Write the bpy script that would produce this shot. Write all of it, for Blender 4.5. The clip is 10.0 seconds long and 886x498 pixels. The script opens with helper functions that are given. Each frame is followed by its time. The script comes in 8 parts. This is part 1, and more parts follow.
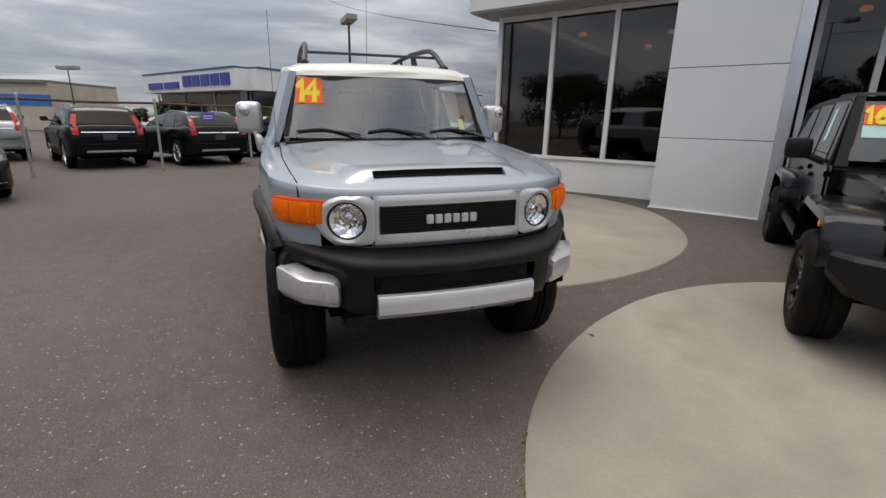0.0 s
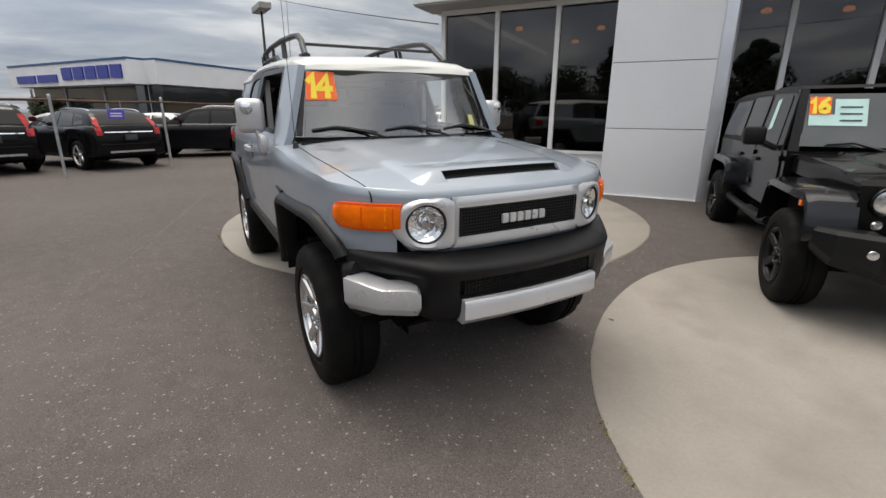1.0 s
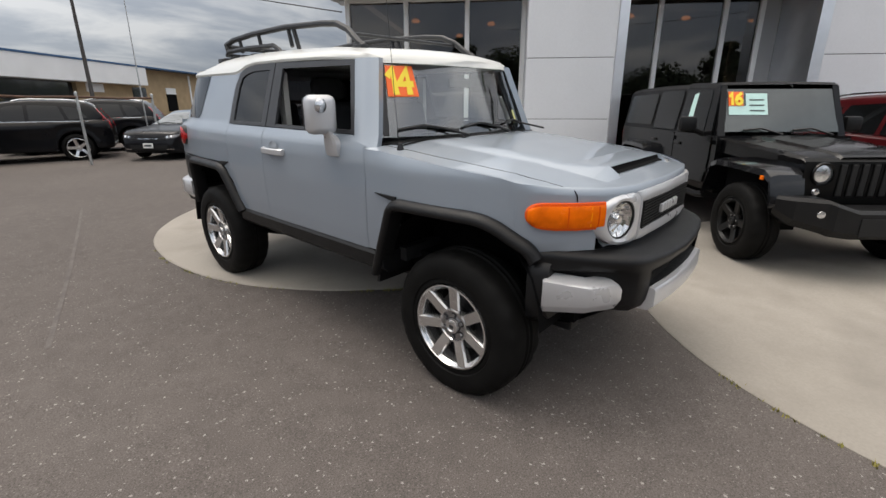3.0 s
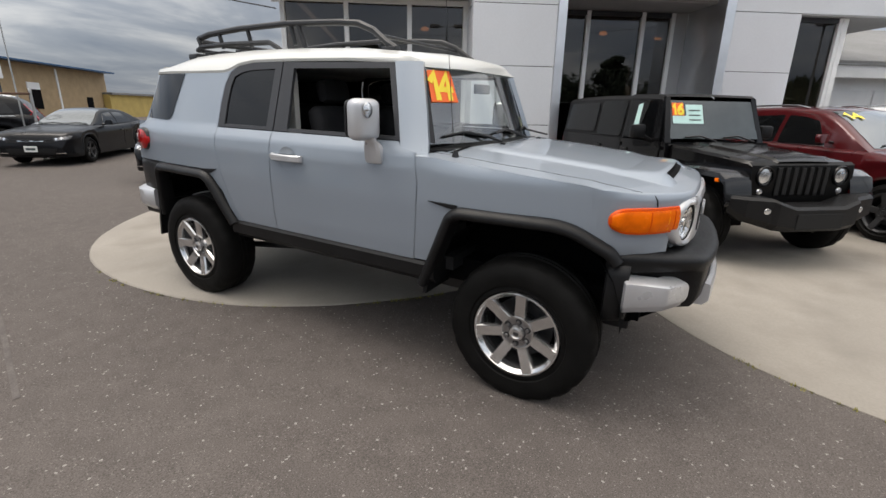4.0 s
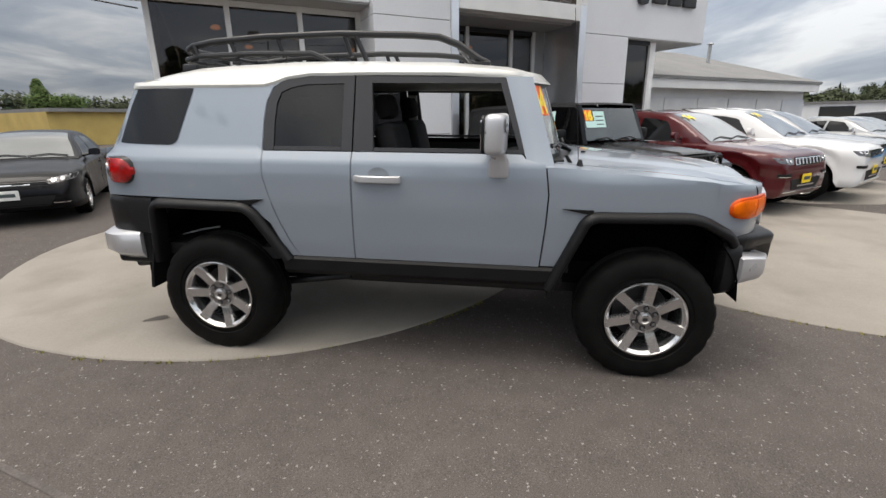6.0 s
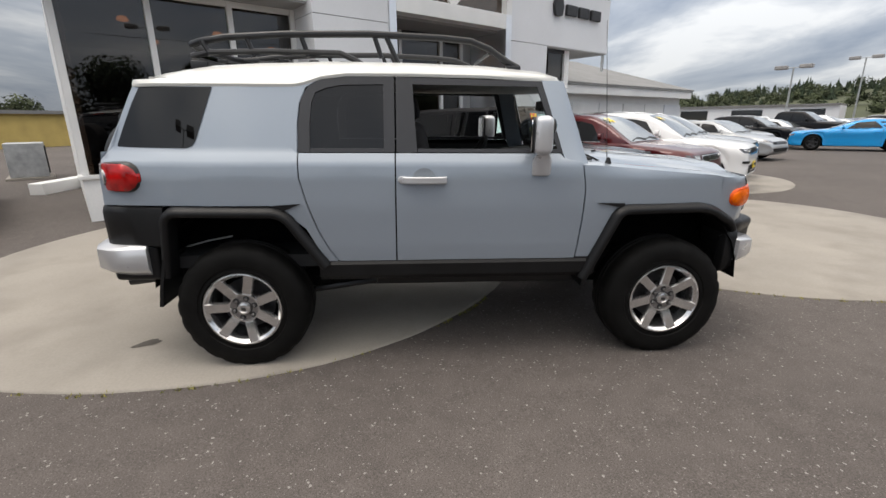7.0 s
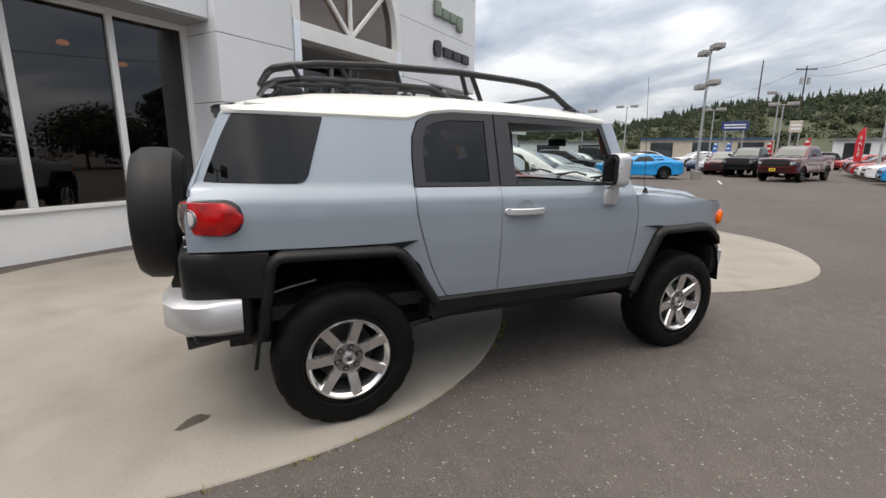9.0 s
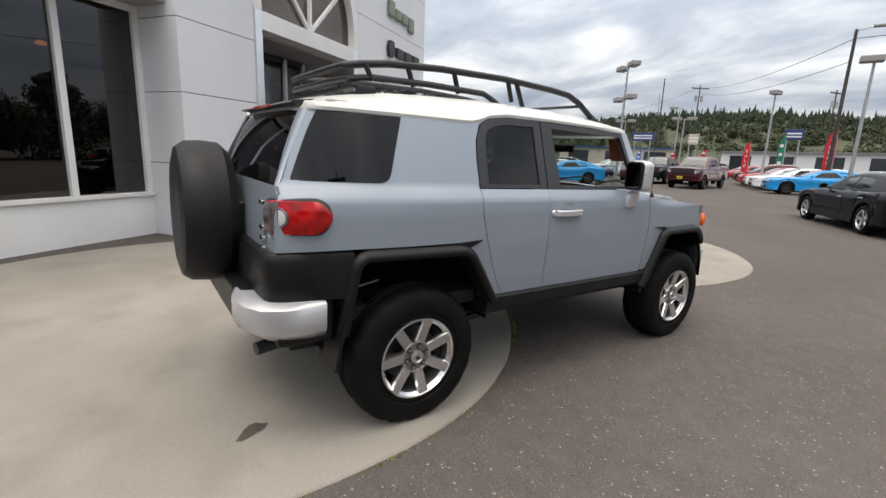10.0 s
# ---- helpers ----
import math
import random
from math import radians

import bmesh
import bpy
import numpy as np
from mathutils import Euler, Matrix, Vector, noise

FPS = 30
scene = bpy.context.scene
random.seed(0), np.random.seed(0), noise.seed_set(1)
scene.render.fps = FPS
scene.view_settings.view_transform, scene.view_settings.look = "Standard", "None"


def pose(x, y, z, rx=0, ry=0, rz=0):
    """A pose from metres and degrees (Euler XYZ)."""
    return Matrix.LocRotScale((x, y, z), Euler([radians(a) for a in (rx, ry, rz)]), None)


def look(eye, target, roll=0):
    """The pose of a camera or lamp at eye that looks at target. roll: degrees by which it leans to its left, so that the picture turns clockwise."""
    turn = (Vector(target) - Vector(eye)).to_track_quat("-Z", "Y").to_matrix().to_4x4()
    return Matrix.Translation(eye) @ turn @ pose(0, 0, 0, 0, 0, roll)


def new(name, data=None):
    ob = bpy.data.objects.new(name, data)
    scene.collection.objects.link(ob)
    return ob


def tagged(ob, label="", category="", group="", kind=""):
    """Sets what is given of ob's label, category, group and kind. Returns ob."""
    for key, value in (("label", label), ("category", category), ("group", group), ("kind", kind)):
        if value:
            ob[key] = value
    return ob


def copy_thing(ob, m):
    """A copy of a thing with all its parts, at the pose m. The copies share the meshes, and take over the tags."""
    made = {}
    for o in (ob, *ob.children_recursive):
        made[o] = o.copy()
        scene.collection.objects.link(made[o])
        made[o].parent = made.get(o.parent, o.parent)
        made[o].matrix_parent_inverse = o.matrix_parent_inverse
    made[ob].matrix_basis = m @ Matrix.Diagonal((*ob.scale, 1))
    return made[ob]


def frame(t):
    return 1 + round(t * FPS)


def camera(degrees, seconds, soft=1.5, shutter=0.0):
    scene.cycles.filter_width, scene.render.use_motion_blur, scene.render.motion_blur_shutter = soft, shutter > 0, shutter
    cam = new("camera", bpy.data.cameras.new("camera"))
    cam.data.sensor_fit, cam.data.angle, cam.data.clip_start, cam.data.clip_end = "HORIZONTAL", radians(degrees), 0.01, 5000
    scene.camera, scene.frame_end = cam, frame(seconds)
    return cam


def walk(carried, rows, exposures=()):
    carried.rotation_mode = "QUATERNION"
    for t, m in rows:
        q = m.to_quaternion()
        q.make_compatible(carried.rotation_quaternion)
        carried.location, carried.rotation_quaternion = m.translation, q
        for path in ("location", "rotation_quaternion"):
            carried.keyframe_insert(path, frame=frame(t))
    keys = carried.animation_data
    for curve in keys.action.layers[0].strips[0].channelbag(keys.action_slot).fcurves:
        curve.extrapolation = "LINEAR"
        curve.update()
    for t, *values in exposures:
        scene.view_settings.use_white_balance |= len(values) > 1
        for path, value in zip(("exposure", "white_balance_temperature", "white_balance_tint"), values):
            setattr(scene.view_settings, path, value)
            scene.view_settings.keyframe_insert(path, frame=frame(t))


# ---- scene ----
cam = camera(88.4, 10.0)
PATH = [
    (0, (-0.751, -2.755, 1.437), (-0.12, -0.937, 0.892), 1.2),
    (0.5, (-1.046, -2.568, 1.43), (-0.314, -0.792, 0.873), 0.8),
    (1, (-1.384, -2.406, 1.445), (-0.441, -0.736, 0.878), 0.4),
    (1.5, (-1.682, -2.217, 1.439), (-0.597, -0.634, 0.875), 0.5),
    (2, (-1.948, -1.963, 1.447), (-0.765, -0.46, 0.863), 0.6),
    (2.2, (-2.075, -1.867, 1.456), (-0.808, -0.421, 0.908), 0.7),
    (3.3, (-2.647, -1.218, 1.48), (-1.155, -0.029, 0.879), 0.6),
    (3.5, (-2.723, -1.084, 1.483), (-1.17, 0.041, 0.911), 1.5),
    (4, (-2.942, -0.736, 1.484), (-1.278, 0.208, 0.9), 1.0),
    (4.5, (-3.078, -0.35, 1.486), (-1.342, 0.46, 0.912), -0.9),
    (5, (-3.239, 0.029, 1.505), (-1.414, 0.647, 0.968), 1.0),
    (5.5, (-3.396, 0.411, 1.514), (-1.529, 0.853, 0.947), 0.9),
    (5.7, (-3.431, 0.561, 1.505), (-1.546, 0.946, 0.96), -0.1),
    (6.8, (-3.565, 1.508, 1.524), (-1.648, 1.440, 0.948), 0.0),
    (7, (-3.574, 1.645, 1.508), (-1.653, 1.51, 0.969), -0.6),
    (7.5, (-3.533, 2.059, 1.531), (-1.617, 1.788, 1.026), -0.5),
    (8, (-3.489, 2.483, 1.547), (-1.622, 1.983, 1.035), -0.8),
    (8.5, (-3.36, 2.844, 1.527), (-1.548, 2.17, 1.014), -1.4),
    (9, (-3.233, 3.227, 1.544), (-1.464, 2.394, 1.122), 0.4),
    (9.5, (-3.101, 3.617, 1.546), (-1.412, 2.63, 1.127), 1.5),
    (10, (-2.902, 3.962, 1.534), (-1.298, 2.84, 1.124), 2.2),
]
walk(cam, [(t, look(eye, target, roll)) for t, eye, target, roll in PATH], [(0.0, -0.44), (0.5, -0.41), (1.0, -0.22), (1.5, -0.10), (2.0, -0.09), (3.5, -0.14), (4.5, -0.05), (5.5, -0.12), (7.0, -0.12), (10.0, -0.07)])

# ---- world and light: high overcast, brighter towards the south-east ----
world = bpy.data.worlds.new("overcast_sky")
scene.world = world
world.use_nodes = True
wn, wl = world.node_tree.nodes, world.node_tree.links
wn.clear()


def wmath(op, a, b=None, clamp=False):
    n = wn.new("ShaderNodeMath")
    n.operation, n.use_clamp = op, clamp
    for i, v in enumerate((a, b)):
        if v is None:
            continue
        if isinstance(v, (int, float)):
            n.inputs[i].default_value = v
        else:
            wl.new(v, n.inputs[i])
    return n.outputs[0]


SUN_AZ, SUN_EL = radians(345), radians(69)
w_tc = wn.new("ShaderNodeTexCoord")
w_sep = wn.new("ShaderNodeSeparateXYZ")
wl.new(w_tc.outputs["Generated"], w_sep.inputs[0])
up = wmath("MAXIMUM", w_sep.outputs[2], 0.0)
lift = wmath("ADD", up, 0.16)
w_comb = wn.new("ShaderNodeCombineXYZ")
wl.new(wmath("DIVIDE", w_sep.outputs[0], lift), w_comb.inputs[0])
wl.new(wmath("DIVIDE", w_sep.outputs[1], lift), w_comb.inputs[1])
w_map = wn.new("ShaderNodeMapping")
w_map.inputs["Rotation"].default_value = (0, 0, radians(35))
w_map.inputs["Scale"].default_value = (0.7, 1.1, 1.0)
wl.new(w_comb.outputs[0], w_map.inputs[0])
w_noise = wn.new("ShaderNodeTexNoise")
w_noise.inputs["Scale"].default_value, w_noise.inputs["Detail"].default_value = 1.05, 8.0
w_noise.inputs["Roughness"].default_value, w_noise.inputs["Distortion"].default_value = 0.55, 0.35
wl.new(w_map.outputs[0], w_noise.inputs["Vector"])
w_ramp = wn.new("ShaderNodeValToRGB")
w_ramp.color_ramp.elements[0].position, w_ramp.color_ramp.elements[0].color = 0.35, (0.345, 0.395, 0.485, 1)
w_ramp.color_ramp.elements[1].position, w_ramp.color_ramp.elements[1].color = 0.63, (0.93, 0.94, 0.95, 1)
mid = w_ramp.color_ramp.elements.new(0.5)
mid.color = (0.54, 0.58, 0.645, 1)
wl.new(w_noise.outputs["Fac"], w_ramp.inputs[0])
# the cloud cover is thinner, and brighter, round the hidden sun's quarter and overhead
side = wmath("MAXIMUM", wmath("ADD", wmath("MULTIPLY", w_sep.outputs[0], 0.66), wmath("MULTIPLY", w_sep.outputs[1], 0.75)), 0.0)
glow = wmath("SUBTRACT", 1.16, wmath("MULTIPLY", wmath("POWER", side, 4.0), 0.46))
bright = wmath("MULTIPLY", glow, wmath("ADD", wmath("MULTIPLY", up, 1.75), 0.74))
w_mix = wn.new("ShaderNodeMix")
w_mix.data_type = "RGBA"
w_mix.inputs[0].default_value = 0.9
w_sky = wn.new("ShaderNodeTexSky")
w_sky.sky_type, w_sky.sun_disc = "NISHITA", False
w_sky.sun_elevation, w_sky.sun_rotation = SUN_EL, SUN_AZ
w_dim = wn.new("ShaderNodeVectorMath")
w_dim.operation = "SCALE"
w_dim.inputs["Scale"].default_value = 0.1
wl.new(w_sky.outputs[0], w_dim.inputs[0])
wl.new(w_dim.outputs[0], w_mix.inputs[6])
wl.new(w_ramp.outputs[0], w_mix.inputs[7])
w_bg = wn.new("ShaderNodeBackground")
w_out = wn.new("ShaderNodeOutputWorld")
# thin warm cloud overhead
w_warm = wn.new("ShaderNodeMix")
w_warm.data_type = "RGBA"
wl.new(wmath("MULTIPLY", wmath("SUBTRACT", up, 0.42), 2.1, True), w_warm.inputs[0])
wl.new(w_mix.outputs[2], w_warm.inputs[6])
w_top = wn.new("ShaderNodeValToRGB")
w_top.color_ramp.elements[0].position, w_top.color_ramp.elements[0].color = 0.34, (0.46, 0.44, 0.42, 1)
w_top.color_ramp.elements[1].position, w_top.color_ramp.elements[1].color = 0.68, (1.35, 1.25, 1.14, 1)
wl.new(w_noise.outputs["Fac"], w_top.inputs[0])
wl.new(w_top.outputs[0], w_warm.inputs[7])
wl.new(w_warm.outputs[2], w_bg.inputs[0])
wl.new(bright, w_bg.inputs[1])
wl.new(w_bg.outputs[0], w_out.inputs[0])

sun_data = bpy.data.lights.new("sun", "SUN")
sun_data.energy, sun_data.angle, sun_data.color = 1.7, radians(32), (1.0, 0.93, 0.855)
sun = new("sun", sun_data)
sun.matrix_world = look((50 * math.sin(SUN_AZ) * math.cos(SUN_EL), 50 * math.cos(SUN_AZ) * math.cos(SUN_EL), 50 * math.sin(SUN_EL)), (0, 0, 0))


# ---- materials ----
MATS = {}


def material(name, base, rough=0.6, metal=0.0, vary=0.0, scale=4.0, fine=0.0, fine_scale=80.0, bump=0.0, coat=0.0, spec=0.5,
             alpha=1.0, emit=None, per_object=0.0, second=None, streak=None, transmission=0.0, ior=1.45, coat_rough=0.04):
    """A Principled material with broad stains, fine grain, bump and, where wanted, variation from object to object."""
    m = bpy.data.materials.new(name)
    m.use_nodes = True
    nt = m.node_tree
    n, l = nt.nodes, nt.links
    p = n["Principled BSDF"]
    p.inputs["Base Color"].default_value = (*base, 1)
    p.inputs["Roughness"].default_value, p.inputs["Metallic"].default_value = rough, metal
    p.inputs["Specular IOR Level"].default_value = spec
    p.inputs["Coat Weight"].default_value, p.inputs["Coat Roughness"].default_value = coat, coat_rough
    p.inputs["Alpha"].default_value = alpha
    p.inputs["Transmission Weight"].default_value, p.inputs["IOR"].default_value = transmission, ior
    if emit:
        p.inputs["Emission Color"].default_value, p.inputs["Emission Strength"].default_value = (*emit[0], 1), emit[1]
    tc = n.new("ShaderNodeTexCoord")
    last = None

    def noise_fac(sc, detail=5.0, stretch=None):
        t = n.new("ShaderNodeTexNoise")
        t.inputs["Scale"].default_value, t.inputs["Detail"].default_value = sc, detail
        src = tc.outputs["Object"]
        if stretch:
            mp = n.new("ShaderNodeMapping")
            mp.inputs["Scale"].default_value = stretch
            l.new(src, mp.inputs[0])
            src = mp.outputs[0]
        l.new(src, t.inputs["Vector"])
        return t.outputs["Fac"]

    def blend(fac, colour_a, colour_b):
        mx = n.new("ShaderNodeMix")
        mx.data_type = "RGBA"
        l.new(fac, mx.inputs[0])
        for i, c in ((6, colour_a), (7, colour_b)):
            if isinstance(c, tuple):
                mx.inputs[i].default_value = (*c, 1)
            else:
                l.new(c, mx.inputs[i])
        return mx.outputs[2]

    def sharpen(fac, lo, hi):
        r = n.new("ShaderNodeMapRange")
        r.inputs["From Min"].default_value, r.inputs["From Max"].default_value = lo, hi
        l.new(fac, r.inputs["Value"])
        return r.outputs["Result"]

    if vary:
        dark = tuple(c * (1 - vary) for c in base)
        light = second or tuple(min(1, c * (1 + vary)) for c in base)
        last = blend(sharpen(noise_fac(scale, 6.0, streak), 0.3, 0.7), dark, light)
    if fine:
        f = sharpen(noise_fac(fine_scale, 3.0), 0.25, 0.75)
        mul = n.new("ShaderNodeMix")
        mul.data_type, mul.blend_type = "RGBA", "MULTIPLY"
        mul.inputs[0].default_value = 1.0
        g = blend(f, (1 - fine,) * 3, (1 + fine,) * 3)
        l.new(g, mul.inputs[7])
        if last:
            l.new(last, mul.inputs[6])
        else:
            mul.inputs[6].default_value = (*base, 1)
        last = mul.outputs[2]
    if per_object:
        info = n.new("ShaderNodeObjectInfo")
        mul = n.new("ShaderNodeMix")
        mul.data_type, mul.blend_type = "RGBA", "MULTIPLY"
        mul.inputs[0].default_value = 1.0
        l.new(blend(info.outputs["Random"], (1 - per_object,) * 3, (1 + per_object,) * 3), mul.inputs[7])
        if last:
            l.new(last, mul.inputs[6])
        else:
            mul.inputs[6].default_value = (*base, 1)
        last = mul.outputs[2]
    if last:
        l.new(last, p.inputs["Base Color"])
    if vary and rough > 0.12:
        r = n.new("ShaderNodeMapRange")
        r.inputs["To Min"].default_value, r.inputs["To Max"].default_value = max(0.02, rough - 0.08), min(1, rough + 0.08)
        l.new(noise_fac(scale * 2.3, 4.0), r.inputs["Value"])
        l.new(r.outputs["Result"], p.inputs["Roughness"])
    if bump:
        b = n.new("ShaderNodeBump")
        b.inputs["Strength"].default_value, b.inputs["Distance"].default_value = min(1.0, bump), 0.004
        l.new(noise_fac(fine_scale, 4.0), b.inputs["Height"])
        l.new(b.outputs[0], p.inputs["Normal"])
    MATS[name] = m
    return m


def asphalt_material():
    """Worn asphalt: dark binder, pale stone chips of two sizes, broad stains and faint drip spots."""
    m = material("asphalt", (0.0850, 0.0740, 0.0685), 0.88, bump=0.6, fine_scale=210.0)
    n, l = m.node_tree.nodes, m.node_tree.links
    p = n["Principled BSDF"]
    p.inputs["Specular IOR Level"].default_value = 0.3
    tc = n.new("ShaderNodeTexCoord")

    def ramp(src, stops):
        r = n.new("ShaderNodeValToRGB")
        r.color_ramp.elements[0].position, r.color_ramp.elements[0].color = stops[0][0], (*stops[0][1], 1)
        r.color_ramp.elements[1].position, r.color_ramp.elements[1].color = stops[-1][0], (*stops[-1][1], 1)
        for pos, c in stops[1:-1]:
            r.color_ramp.elements.new(pos).color = (*c, 1)
        l.new(src, r.inputs[0])
        return r.outputs[0]

    def noise_node(sc, detail):
        t = n.new("ShaderNodeTexNoise")
        t.inputs["Scale"].default_value, t.inputs["Detail"].default_value = sc, detail
        l.new(tc.outputs["Object"], t.inputs["Vector"])
        return t.outputs["Fac"]

    def chips(sc, lo, hi):
        v = n.new("ShaderNodeTexVoronoi")
        v.inputs["Scale"].default_value = sc
        wob = n.new("ShaderNodeTexNoise")
        wob.inputs["Scale"].default_value, wob.inputs["Detail"].default_value = sc * 1.3, 2.0
        l.new(tc.outputs["Object"], wob.inputs["Vector"])
        amp = n.new("ShaderNodeVectorMath")
        amp.operation = "SCALE"
        amp.inputs["Scale"].default_value = 1.1 / sc
        l.new(wob.outputs["Color"], amp.inputs[0])
        put = n.new("ShaderNodeVectorMath")
        l.new(tc.outputs["Object"], put.inputs[0])
        l.new(amp.outputs[0], put.inputs[1])
        l.new(put.outputs[0], v.inputs["Vector"])
        near = n.new("ShaderNodeMath")
        near.operation = "LESS_THAN"
        near.inputs[1].default_value = 0.33
        l.new(v.outputs["Distance"], near.inputs[0])
        sp = n.new("ShaderNodeSeparateColor")
        l.new(v.outputs["Color"], sp.inputs[0])
        pick = n.new("ShaderNodeMath")
        pick.operation = "GREATER_THAN"
        pick.inputs[1].default_value = lo
        l.new(sp.outputs[0], pick.inputs[0])
        both = n.new("ShaderNodeMath")
        both.operation = "MULTIPLY"
        l.new(near.outputs[0], both.inputs[0])
        l.new(pick.outputs[0], both.inputs[1])
        fade = n.new("ShaderNodeMath")
        fade.operation = "MULTIPLY"
        fade.inputs[1].default_value = hi
        l.new(both.outputs[0], fade.inputs[0])
        return fade.outputs[0]

    def over(fac, a, b):
        mx = n.new("ShaderNodeMix")
        mx.data_type = "RGBA"
        l.new(fac, mx.inputs[0])
        l.new(a, mx.inputs[6])
        if isinstance(b, tuple):
            mx.inputs[7].default_value = (*b, 1)
        else:
            l.new(b, mx.inputs[7])
        return mx.outputs[2]

    broad = ramp(noise_node(0.35, 6.0), [(0.3, (0.086, 0.075, 0.069)), (0.55, (0.101, 0.088, 0.081)), (0.75, (0.114, 0.100, 0.092))])
    grain = ramp(noise_node(150.0, 3.0), [(0.3, (0.62,) * 3), (0.7, (1.35,) * 3)])
    mul = n.new("ShaderNodeMix")
    mul.data_type, mul.blend_type = "RGBA", "MULTIPLY"
    mul.inputs[0].default_value = 1.0
    mott = n.new("ShaderNodeMix")
    mott.data_type, mott.blend_type = "RGBA", "MULTIPLY"
    mott.inputs[0].default_value = 1.0
    l.new(broad, mott.inputs[6])
    l.new(ramp(noise_node(7.0, 7.0), [(0.3, (0.91,) * 3), (0.7, (1.09,) * 3)]), mott.inputs[7])
    l.new(mott.outputs[2], mul.inputs[6])
    l.new(grain, mul.inputs[7])
    col = over(chips(95.0, 0.86, 0.6), mul.outputs[2], (0.23, 0.21, 0.195))
    col = over(chips(52.0, 0.945, 0.62), col, (0.36, 0.34, 0.32))
    l.new(col, p.inputs["Base Color"])
    return m


def concrete_material(name, base, deep):
    m = material(name, base, 0.82, vary=0.13, scale=0.8, fine=0.07, fine_scale=60.0, bump=0.25)
    n, l = m.node_tree.nodes, m.node_tree.links
    p = n["Principled BSDF"]
    src = p.inputs["Base Color"].links[0].from_socket
    tc = n.new("ShaderNodeTexCoord")
    t = n.new("ShaderNodeTexNoise")
    t.inputs["Scale"].default_value, t.inputs["Detail"].default_value = 1.5, 9.0
    l.new(tc.outputs["Object"], t.inputs["Vector"])
    r = n.new("ShaderNodeMapRange")
    r.inputs["From Min"].default_value, r.inputs["From Max"].default_value = 0.49, 0.70
    r.inputs["To Max"].default_value = 0.62
    l.new(t.outputs["Fac"], r.inputs["Value"])
    mx = n.new("ShaderNodeMix")
    mx.data_type = "RGBA"
    l.new(r.outputs["Result"], mx.inputs[0])
    l.new(src, mx.inputs[6])
    mx.inputs[7].default_value = (*deep, 1)
    l.new(mx.outputs[2], p.inputs["Base Color"])
    return m


def glass_material(name, tint, through_amount, rough=0.0, gloss=1.0, ior=1.75):
    """Thin tinted glass: a Fresnel sheen over a tinted see-through pane."""
    m = bpy.data.materials.new(name)
    m.use_nodes = True
    n, l = m.node_tree.nodes, m.node_tree.links
    n.clear()
    out = n.new("ShaderNodeOutputMaterial")
    mix = n.new("ShaderNodeMixShader")
    body = n.new("ShaderNodeMixShader")
    body.inputs[0].default_value = through_amount
    dif = n.new("ShaderNodeBsdfDiffuse")
    dif.inputs[0].default_value = (0.008, 0.008, 0.009, 1)
    tr = n.new("ShaderNodeBsdfTransparent")
    tr.inputs[0].default_value = (*tint, 1)
    gl = n.new("ShaderNodeBsdfGlossy")
    gl.inputs[0].default_value, gl.inputs[1].default_value = (gloss, gloss, gloss, 1), rough
    lw = n.new("ShaderNodeLayerWeight")
    lw.inputs[0].default_value = 0.5
    f0 = ((ior - 1) / (ior + 1)) ** 2
    power = n.new("ShaderNodeMath")
    power.operation, power.inputs[1].default_value = "POWER", 5.0
    l.new(lw.outputs["Facing"], power.inputs[0])
    curve = n.new("ShaderNodeMath")
    curve.operation, curve.inputs[1].default_value, curve.inputs[2].default_value = "MULTIPLY_ADD", 1 - f0, f0
    l.new(power.outputs[0], curve.inputs[0])
    l.new(curve.outputs[0], mix.inputs[0])
    l.new(dif.outputs[0], body.inputs[1])
    l.new(tr.outputs[0], body.inputs[2])
    l.new(body.outputs[0], mix.inputs[1])
    l.new(gl.outputs[0], mix.inputs[2])
    l.new(mix.outputs[0], out.inputs[0])
    MATS[name] = m
    return m


asphalt_material()
concrete_material("pad_concrete", (0.270, 0.247, 0.215), (0.185, 0.167, 0.145))
material("grey_panel", (0.69, 0.705, 0.73), 0.5, vary=0.04, scale=0.7, fine=0.02, fine_scale=30.0, spec=0.3)
material("joint_grey", (0.10, 0.10, 0.105), 0.8)
material("white_paint", (0.78, 0.78, 0.77), 0.5, vary=0.06, scale=1.2, fine=0.03, fine_scale=40.0)
material("white_frame", (0.74, 0.74, 0.73), 0.4, vary=0.05, scale=2.0)
# near black that paints in the shade of gaps, wheel wells and undersides
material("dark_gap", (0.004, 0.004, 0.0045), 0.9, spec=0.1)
material("bright_metal", (0.82, 0.83, 0.85), 0.34, metal=1.0, vary=0.05, scale=3.0)
material("steel_post", (0.42, 0.43, 0.43), 0.5, metal=0.7, vary=0.2, scale=5.0)
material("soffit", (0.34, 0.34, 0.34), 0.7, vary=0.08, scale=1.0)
# dark colour that paints in the dimness of the showroom walls and ceiling
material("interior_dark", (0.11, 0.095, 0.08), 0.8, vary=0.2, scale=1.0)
material("interior_floor", (0.14, 0.11, 0.085), 0.4, vary=0.15, scale=2.0)
material("interior_wood", (0.20, 0.12, 0.06), 0.5, vary=0.2, scale=5.0)
material("ceiling_lamp", (1.0, 0.6, 0.3), 0.5, emit=((1.0, 0.50, 0.18), 2.2))
material("car_grey", (0.280, 0.321, 0.371), 0.42, metal=0.3, vary=0.012, scale=1.3, coat=0.85, spec=0.5, coat_rough=0.04)
MATS["car_grey"].node_tree.nodes["Principled BSDF"].inputs["Coat IOR"].default_value = 1.6
material("car_white_roof", (0.66, 0.665, 0.635), 0.32, vary=0.03, scale=1.5, coat=0.6)
